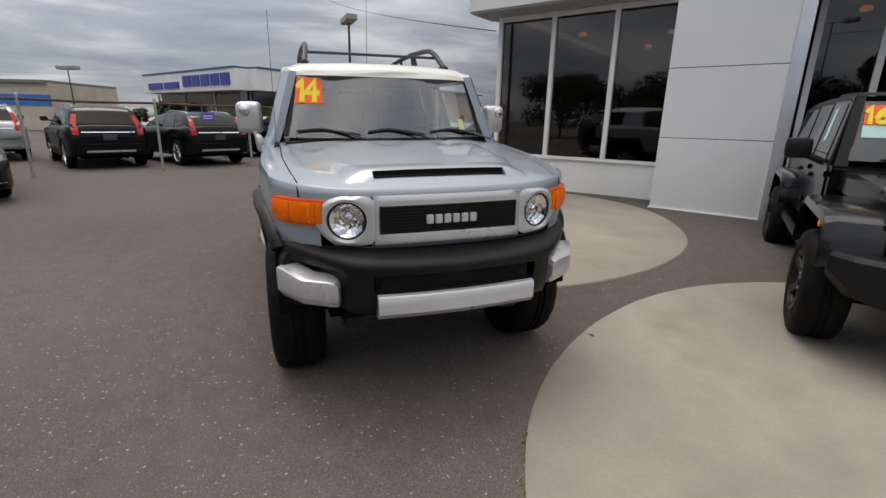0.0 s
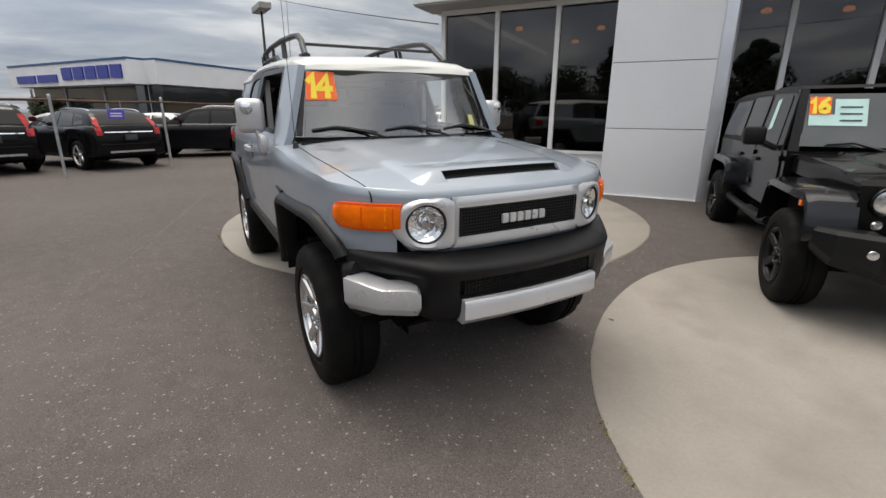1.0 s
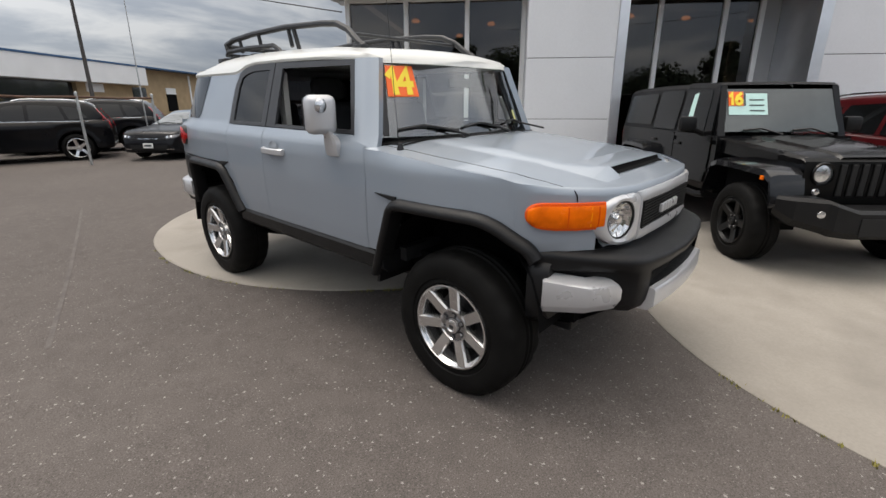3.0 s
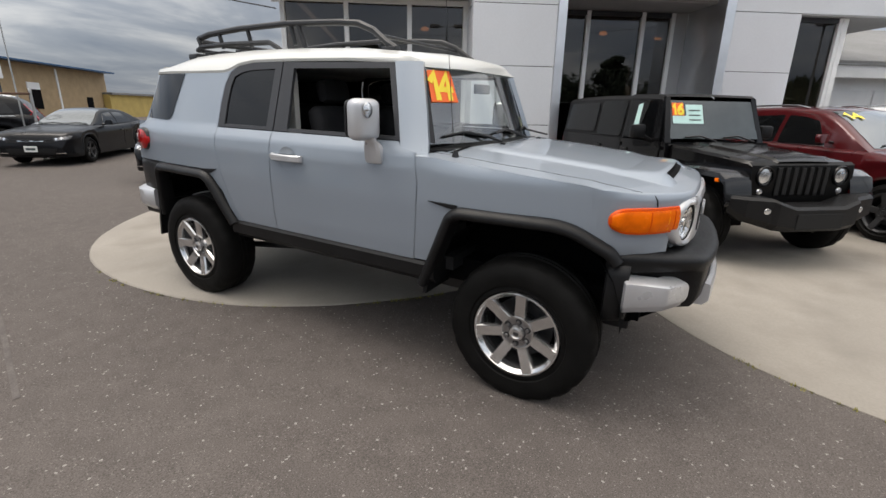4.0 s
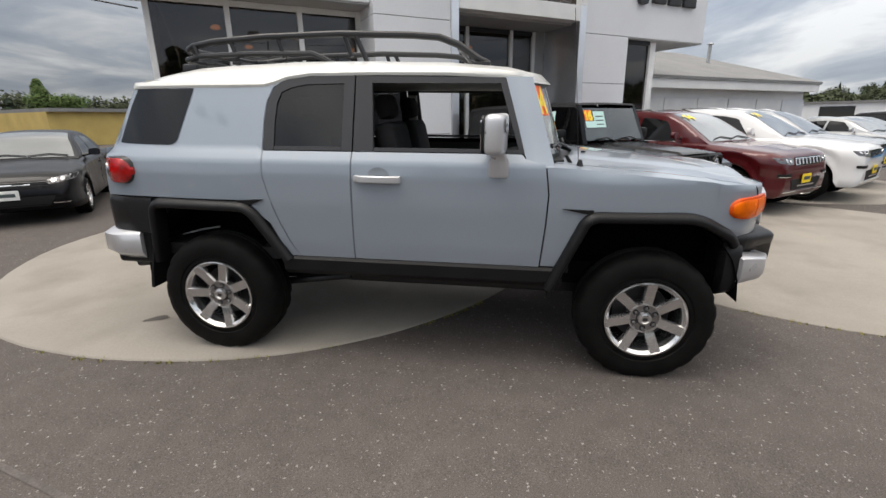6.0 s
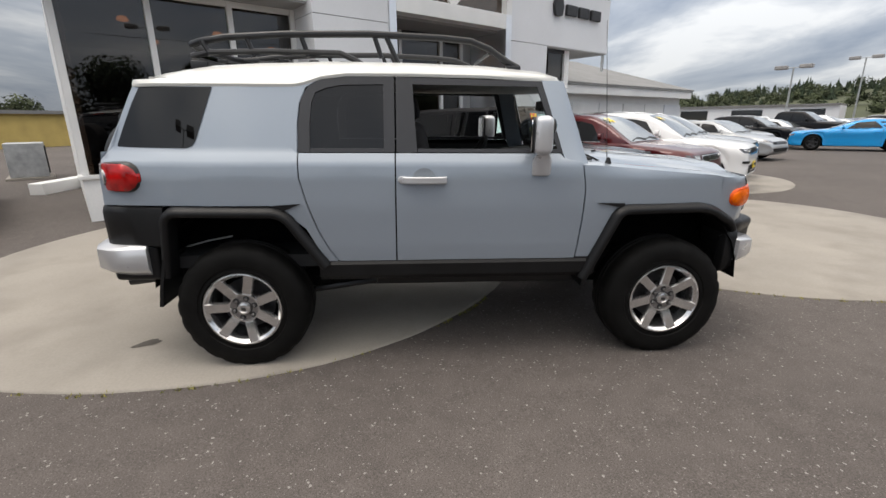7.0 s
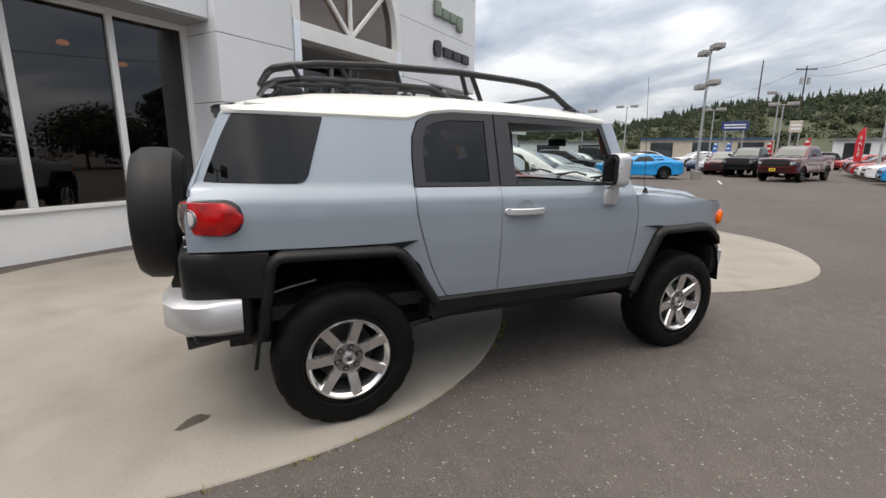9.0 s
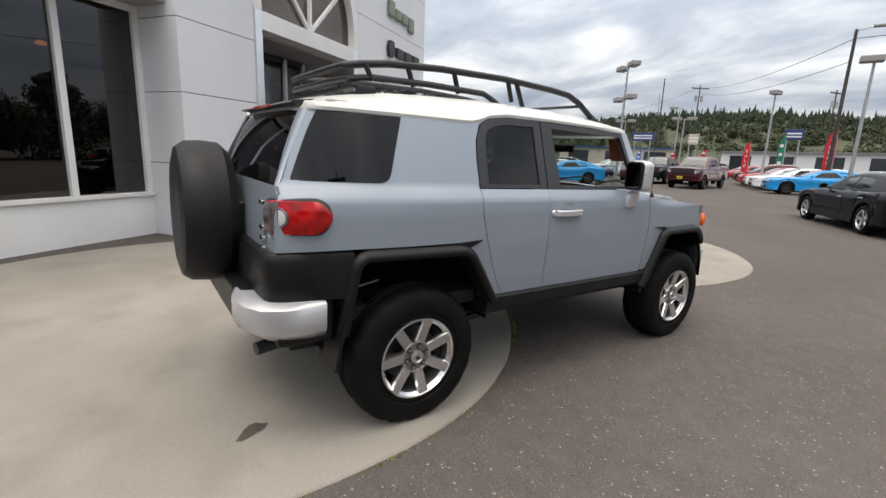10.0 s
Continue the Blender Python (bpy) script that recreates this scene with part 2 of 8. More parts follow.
material("black_plastic", (0.0085, 0.0085, 0.009), 0.40, spec=0.3, vary=0.2, scale=6.0, fine=0.15, fine_scale=300.0, bump=0.25)
material("black_trim", (0.009, 0.009, 0.010), 0.36, vary=0.15, scale=6.0)
material("frame_black", (0.030, 0.031, 0.035), 0.40, vary=0.1, scale=5.0)
material("rubber", (0.0065, 0.0063, 0.006), 0.62, spec=0.12, vary=0.3, scale=9.0, fine=0.15, fine_scale=120.0, bump=0.3)
material("silver_paint", (0.56, 0.565, 0.58), 0.30, metal=0.45, vary=0.05, scale=4.0, coat=0.5)
material("alloy", (0.66, 0.655, 0.65), 0.16, metal=0.9, vary=0.08, scale=9.0)
material("alloy_dark", (0.05, 0.05, 0.052), 0.45, metal=0.6, vary=0.15, scale=9.0)
material("alloy_mid", (0.32, 0.32, 0.325), 0.25, metal=0.9)
material("chrome", (0.86, 0.87, 0.88), 0.06, metal=1.0)
material("reflector", (0.90, 0.90, 0.91), 0.1, metal=0.85, bump=0.9, fine_scale=16.0)
material("amber_lens", (0.90, 0.15, 0.001), 0.25, coat=0.0, spec=0.2, vary=0.25, scale=14.0)
material("amber_rim", (0.72, 0.085, 0.002), 0.2, coat=0.1, spec=0.3, vary=0.1, scale=10.0)
material("lamp_dark_grey", (0.13, 0.10, 0.10), 0.15, metal=0.3, coat=0.6, vary=0.5, scale=25.0)
material("amber_bright", (1.0, 0.30, 0.004), 0.2, spec=0.3, vary=0.15, scale=20.0)
material("red_lens", (0.40, 0.004, 0.004), 0.16, coat=0.7, spec=0.3, vary=0.45, scale=14.0, coat_rough=0.02)
material("white_lens", (0.58, 0.58, 0.57), 0.15, coat=0.6, vary=0.1, scale=20.0)
material("clear_lens", (0.60, 0.61, 0.62), 0.10, metal=0.8, coat=1.0, vary=0.3, scale=30.0, bump=0.4, fine_scale=50.0)
glass_material("windscreen_glass", (0.80, 0.88, 0.86), 0.96, ior=2.5)
glass_material("tinted_glass", (0.03, 0.03, 0.033), 0.85, ior=1.46)
glass_material("showroom_glass", (0.29, 0.24, 0.20), 0.95, gloss=0.9, ior=1.78)
glass_material("lamp_glass", (0.95, 0.95, 0.95), 1.0)
material("sign_green", (0.20, 0.24, 0.18), 0.4, metal=0.5, vary=0.1, scale=3.0)
material("roof_grey", (0.20, 0.20, 0.198), 0.85, vary=0.12, scale=1.0, fine=0.15, fine_scale=20.0)
material("mesh_black", (0.006, 0.006, 0.006), 0.7)
# body grey made darker, to paint in the shade of the handle dish
material("handle_dish", (0.24, 0.275, 0.31), 0.3, coat=0.8)
material("tag_yellow", (0.62, 0.62, 0.25), 0.6)
material("black_vinyl", (0.010, 0.010, 0.011), 0.5, spec=0.3, vary=0.15, scale=5.0, fine=0.1, fine_scale=150.0, bump=0.2)
material("rack_black", (0.014, 0.0145, 0.016), 0.42, vary=0.1, scale=8.0)
material("sticker_orange", (0.95, 0.16, 0.03), 0.5)
material("sticker_yellow", (0.95, 0.72, 0.05), 0.5)
material("paper_pale", (0.55, 0.78, 0.74), 0.7, vary=0.05, scale=10.0)
material("ink", (0.06, 0.08, 0.08), 0.7)
material("seat_cloth", (0.022, 0.022, 0.024), 0.9, vary=0.2, scale=8.0)
material("dash", (0.016, 0.016, 0.017), 0.7, vary=0.1, scale=6.0)
material("pale_trim", (0.42, 0.42, 0.40), 0.7, vary=0.05, scale=5.0)


# ---- mesh helpers ----
def keep_flat(me, smooth):
    """Weights the corner normals by area, so that broad faces stay flat between their rounded edges."""
    areas = [p.area for p in me.polygons]
    if max(areas) < 40 * (sorted(areas)[len(areas) // 2] + 1e-9):
        return
    around = [[] for _ in me.vertices]
    for p in me.polygons:
        for v in p.vertices:
            around[v].append((p.normal.copy(), p.area))
    limit, out = math.cos(radians(smooth + 40)), []
    for p in me.polygons:
        for v in p.vertices:
            total = Vector((0, 0, 0))
            for nrm, area in around[v]:
                if nrm.dot(p.normal) > limit:
                    total += nrm * area
            out.append(total.normalized() if total.length > 1e-12 else p.normal)
    me.normals_split_custom_set(out)


def part(name, bm, mat, parent=None, label="", smooth=35.0):
    """Links a bmesh as one mesh object, under a thing or a part."""
    bmesh.ops.recalc_face_normals(bm, faces=bm.faces)
    me = bpy.data.meshes.new(name)
    bm.to_mesh(me)
    bm.free()
    for k in (mat if isinstance(mat, (list, tuple)) else (mat,)):
        me.materials.append(MATS[k])
    if smooth:
        me.shade_smooth()
        me.set_sharp_from_angle(angle=radians(smooth))
        if 20 < len(me.polygons) <= 130:
            keep_flat(me, smooth)
    ob = new(name, me)
    if parent:
        ob.parent = parent
    if label:
        ob["label"] = label
    return ob


def thing(name, label, category, at=None, group="", kind=""):
    ob = new(name)
    ob.empty_display_size = 0.1
    if at is not None:
        ob.matrix_world = at
    return tagged(ob, label, category, group, kind)


def add_box(bm, lo, hi, m=None):
    vs = [bm.verts.new((x, y, z)) for x in (lo[0], hi[0]) for y in (lo[1], hi[1]) for z in (lo[2], hi[2])]
    for f in ((0, 1, 3, 2), (4, 6, 7, 5), (0, 4, 5, 1), (2, 3, 7, 6), (0, 2, 6, 4), (1, 5, 7, 3)):
        bm.faces.new([vs[i] for i in f])
    if m is not None:
        bmesh.ops.transform(bm, matrix=m, verts=vs)
    return vs


def box(lo, hi, bevel=0.0, seg=2):
    bm = bmesh.new()
    add_box(bm, lo, hi)
    if bevel:
        bmesh.ops.bevel(bm, geom=bm.edges[:], offset=bevel, segments=seg, profile=0.5, affect="EDGES")
    return bm


def loft(rings, closed=True, cap=True):
    """Skins a row of rings of equal length."""
    bm = bmesh.new()
    rows = [[bm.verts.new(p) for p in r] for r in rings]
    n = len(rows[0])
    for a, b in zip(rows, rows[1:]):
        for i in range(n if closed else n - 1):
            j = (i + 1) % n
            bm.faces.new((a[i], a[j], b[j], b[i]))
    if cap and closed:
        bm.faces.new(rows[0])
        bm.faces.new(rows[-1])
    return bm


def tube(points, r, seg=10, loop=False, cap=True):
    """A round bar along a line of points."""
    pts = [Vector(p) for p in points]
    rings, side = [], None
    for i, p in enumerate(pts):
        a = pts[i - 1] if (i or loop) else p
        b = pts[(i + 1) % len(pts)] if (i + 1 < len(pts) or loop) else p
        d = (b - a).normalized()
        if side is None:
            side = d.orthogonal().normalized()
        side = (side - d * side.dot(d)).normalized()
        up_v = d.cross(side)
        rr = r[i] if isinstance(r, (list, tuple)) else r
        rings.append([p + rr * (math.cos(2 * math.pi * k / seg) * side + math.sin(2 * math.pi * k / seg) * up_v) for k in range(seg)])
    if loop:
        rings.append(rings[0])
    return loft(rings, cap=cap and not loop)


def lathe(profile, seg=48, axis="x", wobble=None):
    """Turns a profile of (radius, along) round the x axis."""
    bm = bmesh.new()
    rows = []
    for k in range(seg):
        a = 2 * math.pi * k / seg
        rows.append([bm.verts.new((al, (r + (wobble(k, i) if wobble else 0)) * math.cos(a), (r + (wobble(k, i) if wobble else 0)) * math.sin(a)))
                     for i, (r, al) in enumerate(profile)])
    for k in range(seg):
        a, b = rows[k], rows[(k + 1) % seg]
        for i in range(len(profile) - 1):
            bm.faces.new((a[i], a[i + 1], b[i + 1], b[i]))
    return bm


def rounded(points, r, seg=4):
    """Rounds the corners of a closed outline; r is one radius or one for each corner."""
    out, n = [], len(points)
    for i, p in enumerate(points):
        rr = r[i] if isinstance(r, (list, tuple)) else r
        p, a, b = Vector(p), Vector(points[i - 1]), Vector(points[(i + 1) % n])
        if rr <= 0:
            out.append(tuple(p))
            continue
        da, db = (a - p), (b - p)
        k = min(rr, da.length * 0.48, db.length * 0.48)
        s, e = p + da.normalized() * k, p + db.normalized() * k
        for t in range(seg + 1):
            u = t / seg
            out.append(tuple((1 - u) ** 2 * s + 2 * u * (1 - u) * p + u * u * e))
    return out


def sheet(outline, place, step=0.08, thick=0.012):
    """A thin shaped panel: a flat outline (a, b), cut into cells and laid on a curved surface by place(a, b, depth)."""
    bm = bmesh.new()
    f = bm.faces.new([bm.verts.new((a, b, 0)) for a, b in outline])
    las = [p[0] for p in outline]
    lbs = [p[1] for p in outline]
    for axis, vals in ((0, las), (1, lbs)):
        lo, hi = min(vals), max(vals)
        n = max(1, int((hi - lo) / step))
        for k in range(1, n):
            co = [0, 0, 0]
            co[axis] = lo + (hi - lo) * k / n
            no = [0, 0, 0]
            no[axis] = 1
            bmesh.ops.bisect_plane(bm, geom=bm.verts[:] + bm.edges[:] + bm.faces[:], plane_co=co, plane_no=no)
    if thick:
        ext = bmesh.ops.extrude_face_region(bm, geom=bm.faces[:])
        for v in ext["geom"]:
            if isinstance(v, bmesh.types.BMVert):
                v.co.z = thick
    for v in bm.verts:
        v.co = place(v.co.x, v.co.y, v.co.z)
    return bm


def join(*bms):
    out = bmesh.new()
    for b in bms:
        me = bpy.data.meshes.new("tmp")
        b.to_mesh(me)
        b.free()
        out.from_mesh(me)
        bpy.data.meshes.remove(me)
    return out


def moved(bm, m):
    bmesh.ops.transform(bm, matrix=m, verts=bm.verts[:])
    return bm


def lerp_table(table, t):
    """Smooth lookup in rows of (t, value)."""
    if t <= table[0][0]:
        return table[0][1]
    for (a, va), (b, vb) in zip(table, table[1:]):
        if t <= b:
            u = (t - a) / (b - a)
            u = u * u * (3 - 2 * u) * 0.35 + u * 0.65
            return va + (vb - va) * u
    return table[-1][1]


def text_mesh(body, size, depth=0.004, bold=0.0):
    """Letters as a mesh in the xy plane, centred."""
    cu = bpy.data.curves.new("letters", "FONT")
    cu.body, cu.size, cu.extrude, cu.align_x, cu.align_y, cu.offset = body, size, depth, "CENTER", "CENTER", bold
    tmp = bpy.data.objects.new("letters", cu)
    scene.collection.objects.link(tmp)
    me = bpy.data.meshes.new_from_object(tmp.evaluated_get(bpy.context.evaluated_depsgraph_get()))
    bpy.data.objects.remove(tmp)
    bpy.data.curves.remove(cu)
    bm = bmesh.new()
    bm.from_mesh(me)
    bpy.data.meshes.remove(me)
    return bm


# ---- ground ----
def ground_z(x, y):
    """The lot falls gently away from the showroom."""
    def soft(v, lo, hi):
        return min(max(v, lo), hi)
    return -0.025 + 0.02 * soft(x + 0.93, -1.5, 6.0) * soft((y + 1.2) / 2.2, 0.0, 1.0) + 0.011 * soft(y, 0.0, 2.7)


def axis_steps(near, far):
    vals = list(np.arange(-near, near + 0.01, 0.5))
    s = near
    while s < far:
        s *= 1.35
        vals += [s, -s]
    return sorted(vals)


bm = bmesh.new()
xs = axis_steps(14.0, 900.0)
grid = [[bm.verts.new((x, y, ground_z(x, y))) for y in xs] for x in xs]
for a, b in zip(grid, grid[1:]):
    for i in range(len(xs) - 1):
        bm.faces.new((a[i], b[i], b[i + 1], a[i + 1]))
tagged(part("ground", bm, "asphalt", smooth=60), "worn brown-grey asphalt car park with pale stone chips", "asphalt", kind="structure")


def round_pad(cx, cy, r, label):
    rng = random.Random(int(cx * 100))
    n = 120
    jit = [1 + 0.004 * math.sin(7 * 2 * math.pi * k / n + cx) + rng.uniform(-0.0012, 0.0012) for k in range(n)]
    rings = []
    for rr, lift in ((1.004, -0.06), (1.0, 0.004), (0.994, 0.014), (0.8, 0.015), (0.55, 0.015), (0.3, 0.015), (0.08, 0.015)):
        rings.append([(cx + r * rr * jit[k] * math.cos(2 * math.pi * k / n), cy + r * rr * jit[k] * math.sin(2 * math.pi * k / n),
                       ground_z(cx + r * rr * math.cos(2 * math.pi * k / n), cy + r * rr * math.sin(2 * math.pi * k / n)) + lift) for k in range(n)])
    tagged(part("pavement", loft(rings), "pad_concrete", smooth=50), label, "concrete pad", kind="structure")


PADS = ((2.72, -2.785, 2.955), (1.777, 3.413, 2.896), (8.38, -5.14, 2.93))
for pad in PADS:
    round_pad(*pad, "round beige concrete display pad set flush in asphalt, faintly stained")


# brushed numerals
STROKES = {"1": [[(-0.2, 0.25), (0.0, 0.5), (0.0, -0.5)]], "4": [[(0.28, -0.12), (-0.34, -0.12), (0.12, 0.5), (0.12, -0.5)]],
           "6": [[(0.24, 0.5), (-0.12, 0.22), (-0.28, -0.14), (-0.2, -0.42), (0.02, -0.5), (0.24, -0.4), (0.28, -0.16), (0.14, 0.04), (-0.1, 0.02), (-0.26, -0.16)]]}


def digit_mesh(ch, size, place):
    """One broad brushed numeral, laid on a surface by place(a, b)."""
    bm = bmesh.new()
    w = size * 0.145
    for line in STROKES[ch]:
        pts = [Vector(p) * size for p in line]
        pts[0] = pts[0] - (pts[1] - pts[0]).normalized() * w * 0.7
        pts[-1] = pts[-1] + (pts[-1] - pts[-2]).normalized() * w * 0.7
        rows = []
        for i, p in enumerate(pts):
            d0 = (p - pts[i - 1]).normalized() if i else (pts[1] - p).normalized()
            d1 = (pts[i + 1] - p).normalized() if i + 1 < len(pts) else d0
            n0, n1 = Vector((-d0.y, d0.x)), Vector((-d1.y, d1.x))
            mitre = (n0 + n1).normalized()
            reach = w * min(1.7, 1.0 / max(0.2, mitre.dot(n0)))
            rows.append([bm.verts.new(place(q.x, q.y, 0.0008 * i)) for q in (p - mitre * reach, p + mitre * reach)])
        for a, b in zip(rows, rows[1:]):
            bm.faces.new((a[0], b[0], b[1], a[1]))
    return bm

# ---- the showroom ----
# facade frame: s along the front, depth behind the front plane, z up
FO, FU, FN = Vector((4.91, 3.19, 0)), Vector((0.569, -0.822, 0)).normalized(), Vector((-0.822, -0.569, 0)).normalized()
FACE = Matrix(((FU.x, -FN.x, 0, FO.x), (FU.y, -FN.y, 0, FO.y), (0, 0, 1, 0), (0, 0, 0, 1)))
BASE = 0.16


def fbox(s0, s1, d0, d1, z0, z1, bevel=0.0):
    return moved(box((s0, d0, z0), (s1, d1, z1), bevel), FACE)


def structure(name, bm, mat, label, category, smooth=30):
    return tagged(part(name, bm, mat, smooth=smooth), label, category, kind="structure")


def panel_wall(name, s0, s1, depth, z0, z1, joints, label, cols=1):
    """A wall clad in flat grey sheets with recessed dark joints."""
    core = structure(name, fbox(s0 + 0.02, s1 - 0.02, 0.012, depth, z0 + 0.01, z1 - 0.01), "joint_grey", label, "wall")
    zs = [z0] + [z for z in joints if z0 + 0.05 < z < z1 - 0.05] + [z1]
    for za, zb in zip(zs, zs[1:]):
        for c in range(cols):
            a, b = s0 + (s1 - s0) * c / cols, s0 + (s1 - s0) * (c + 1) / cols
            part("panel", fbox(a + (0.005 if c else 0), b - (0.005 if c < cols - 1 else 0), -0.001, depth - 0.02, za + 0.006, zb - 0.006, 0.003), "grey_panel", core)
    return core


JOINTS = [1.24, 2.265, 3.28, 4.29, 5.30]
panel_wall("wall_pier_1", 0.0, 1.5, 1.15, BASE - 0.06, 6.4, JOINTS, "pier clad in pale grey metal panels with thin dark joints")
panel_wall("wall_pier_2", 4.78, 6.1, 1.15, BASE - 0.1, 3.285, JOINTS[:2], "pale grey panel pier beside the arched entrance")
panel_wall("wall_sign", 4.78, 8.7, 3.2, 3.285, 6.9, [4.64, 5.9], "pale grey upper wall that carries the brand signs")
structure("trim_base", fbox(-0.02, 1.52, -0.03, 0.3, BASE - 0.12, BASE - 0.025, 0.006), "white_paint", "white metal base strip under the pier", "trim")

# window bay
structure("wall_window_bay", fbox(-3.47, -0.002, 0.75, 1.0, BASE - 0.15, 0.73), "white_paint", "low white plastered wall under the showroom windows", "wall")
structure("trim_sill", fbox(-3.52, -0.004, 0.70, 1.02, 0.732, 0.79, 0.008), "white_frame", "white window sill ledge", "sill")
structure("wall_end", fbox(-3.47, -3.30, 1.002, 9.0, BASE - 0.15, 3.438), "white_paint", "white end wall of the showroom", "wall")


def window_unit(name, bars, d, z0, z1, label, head=None, width=0.085):
    w = thing(name, label, "window", FACE, kind="structure")
    for s in bars:
        wd = width
        part("window_frame", box((s - wd / 2, d - 0.06, z0), (s + wd / 2, d + 0.08, z1), 0.006), "white_frame", w)
    part("window_frame", box((bars[0] + 0.044, d - 0.05, z1 - 0.09), (bars[-1] - 0.044, d + 0.07, z1 - 0.002), 0.005), "white_frame" if head is None else head, w)
    for a, b in zip(bars, bars[1:]):
        g = part("pane", box((a + 0.044, d, z0), (b - 0.044, d + 0.012, z1 - 0.092)), "showroom_glass", w)
        g.visible_shadow = False
    return w


window_unit("window_1", [-3.42, -2.27, -1.10, -0.045], 0.80, 0.792, 3.438, "tall tinted showroom window with white metal mullions")
# flat canopy over the window bay
structure("canopy", fbox(-3.80, -0.004, 0.15, 1.6, 3.47, 3.95, 0.01), "grey_panel", "flat canopy with a pale grey fascia over the windows", "canopy")
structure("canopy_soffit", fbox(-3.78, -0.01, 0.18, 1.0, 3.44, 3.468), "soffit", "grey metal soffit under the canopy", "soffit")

# arched entrance
jamb = structure("trim_jamb", fbox(1.502, 1.66, -0.035, 1.15, BASE - 0.1, 3.80, 0.006), "bright_metal", "polished metal jamb of the entrance", "door frame")
structure("trim_jamb_far", fbox(4.60, 4.778, -0.035, 1.15, BASE - 0.1, 3.80, 0.006), "bright_metal", "polished metal jamb of the entrance", "door frame")
structure("trim_band", fbox(1.662, 4.598, -0.035, 0.25, 3.50, 3.80, 0.006), "white_frame", "white metal band across the entrance arch", "door frame")
AC, AZ, AR = 3.13, 4.10, 1.47


def arc_points(r, n=28):
    return [(AC + r * math.cos(math.pi * k / n), AZ + r * math.sin(math.pi * k / n)) for k in range(n + 1)]


inner, outer = arc_points(AR), arc_points(AR + 0.175)
arch = thing("window_arch", "arched fan window with white metal spokes over the entrance", "window", FACE, kind="structure")
rings = []
for (a, b), (c, d) in zip([(AC + AR, 3.803)] + inner + [(AC - AR, 3.803)], [(AC + AR + 0.175, 3.803)] + outer + [(AC - AR - 0.175, 3.803)]):
    rings.append([(a, -0.035, b), (c, -0.035, d), (c, 0.25, d), (a, 0.25, b)])
part("window_frame", loft(rings), "white_frame", arch)
glass_outline = [(AC + AR, 3.80)] + inner + [(AC - AR, 3.80)]
g = part("pane", sheet(glass_outline, lambda a, b, t: (a, 0.12 + t, b), 0.5, 0.012), "showroom_glass", arch)
g.visible_shadow = False
for ang in (42, 90, 138):
    ca, sa = math.cos(radians(ang)), math.sin(radians(ang))
    part("spoke", tube([(AC, 0.08, 3.80), (AC + ca * 1.62, 0.08, 3.80 + sa * (1.76 if ang == 90 else 1.72))], 0.045, 4), "white_frame", arch)
spandrel = [(1.5, 3.80), (1.5, 6.4), (4.78, 6.4), (4.78, 3.80)] + [(AC + AR + 0.175, 3.80)] + outer + [(AC - AR - 0.175, 3.80)]
structure("wall_over_arch", sheet(spandrel, lambda a, b, t: FACE @ Vector((a, t, b)), 3.0, 0.3), "grey_panel", "pale grey wall round the entrance arch", "wall")
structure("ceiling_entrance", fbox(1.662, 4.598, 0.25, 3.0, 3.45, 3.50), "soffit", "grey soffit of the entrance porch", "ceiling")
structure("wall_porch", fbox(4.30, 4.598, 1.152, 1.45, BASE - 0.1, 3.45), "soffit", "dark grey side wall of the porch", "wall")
window_unit("window_2", [1.74, 2.50, 3.65, 4.28], 1.18, BASE - 0.02, 3.44, "full-height tinted entrance glazing with white mullions", "frame_black")

# narrow window right of the second pier, and the corner post that carries the overhang
window_unit("window_3", [6.13, 7.07], 0.22, BASE - 0.02, 3.27, "tall narrow tinted window with white frame", "frame_black", 0.07)
structure("wall_corner", fbox(7.11, 7.22, 0.16, 6.0, BASE - 0.1, 3.28), "white_paint", "white corner wall under the overhang", "wall")
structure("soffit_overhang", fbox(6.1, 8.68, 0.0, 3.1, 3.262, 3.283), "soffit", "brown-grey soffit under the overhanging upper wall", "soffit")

# inside the showroom
structure("floor_showroom", fbox(-3.28, 7.1, 1.01, 9.0, BASE - 0.12, BASE - 0.03), "interior_floor", "brown tiled showroom floor", "floor")
structure("wall_back", fbox(-3.28, 7.1, 8.8, 9.0, BASE - 0.03, 3.6), "interior_dark", "brown back wall inside the showroom, coloured dark to look dim", "wall")
structure("ceiling", fbox(-3.28, 7.1, 1.62, 8.8, 3.56, 3.7), "interior_dark", "showroom ceiling, coloured dark to look dim", "ceiling")
structure("roof_showroom", fbox(-3.45, 4.77, 1.62, 9.0, 3.72, 3.95), "soffit", "flat roof of the showroom", "roof")
for s, d in ((-2.4, 2.6), (-0.7, 3.2), (2.3, 2.6), (3.6, 3.0), (-1.6, 5.0), (0.9, 4.6), (5.2, 3.4)):
    lamp = thing("pendant_lamp", "glowing amber ceiling lamp inside the showroom", "lamp", FACE @ Matrix.Translation((s, d, 3.30)), "showroom lamps")
    part("shade", moved(lathe([(0.02, 0.07), (0.07, 0.055), (0.10, 0.0), (0.07, -0.02), (0.0, -0.03)], 20), pose(0, 0, 0, 0, -90, 0)), "ceiling_lamp", lamp)
    part("rod", tube([(0, 0, 0.09), (0, 0, 0.262)], 0.008, 6), "black_trim", lamp)


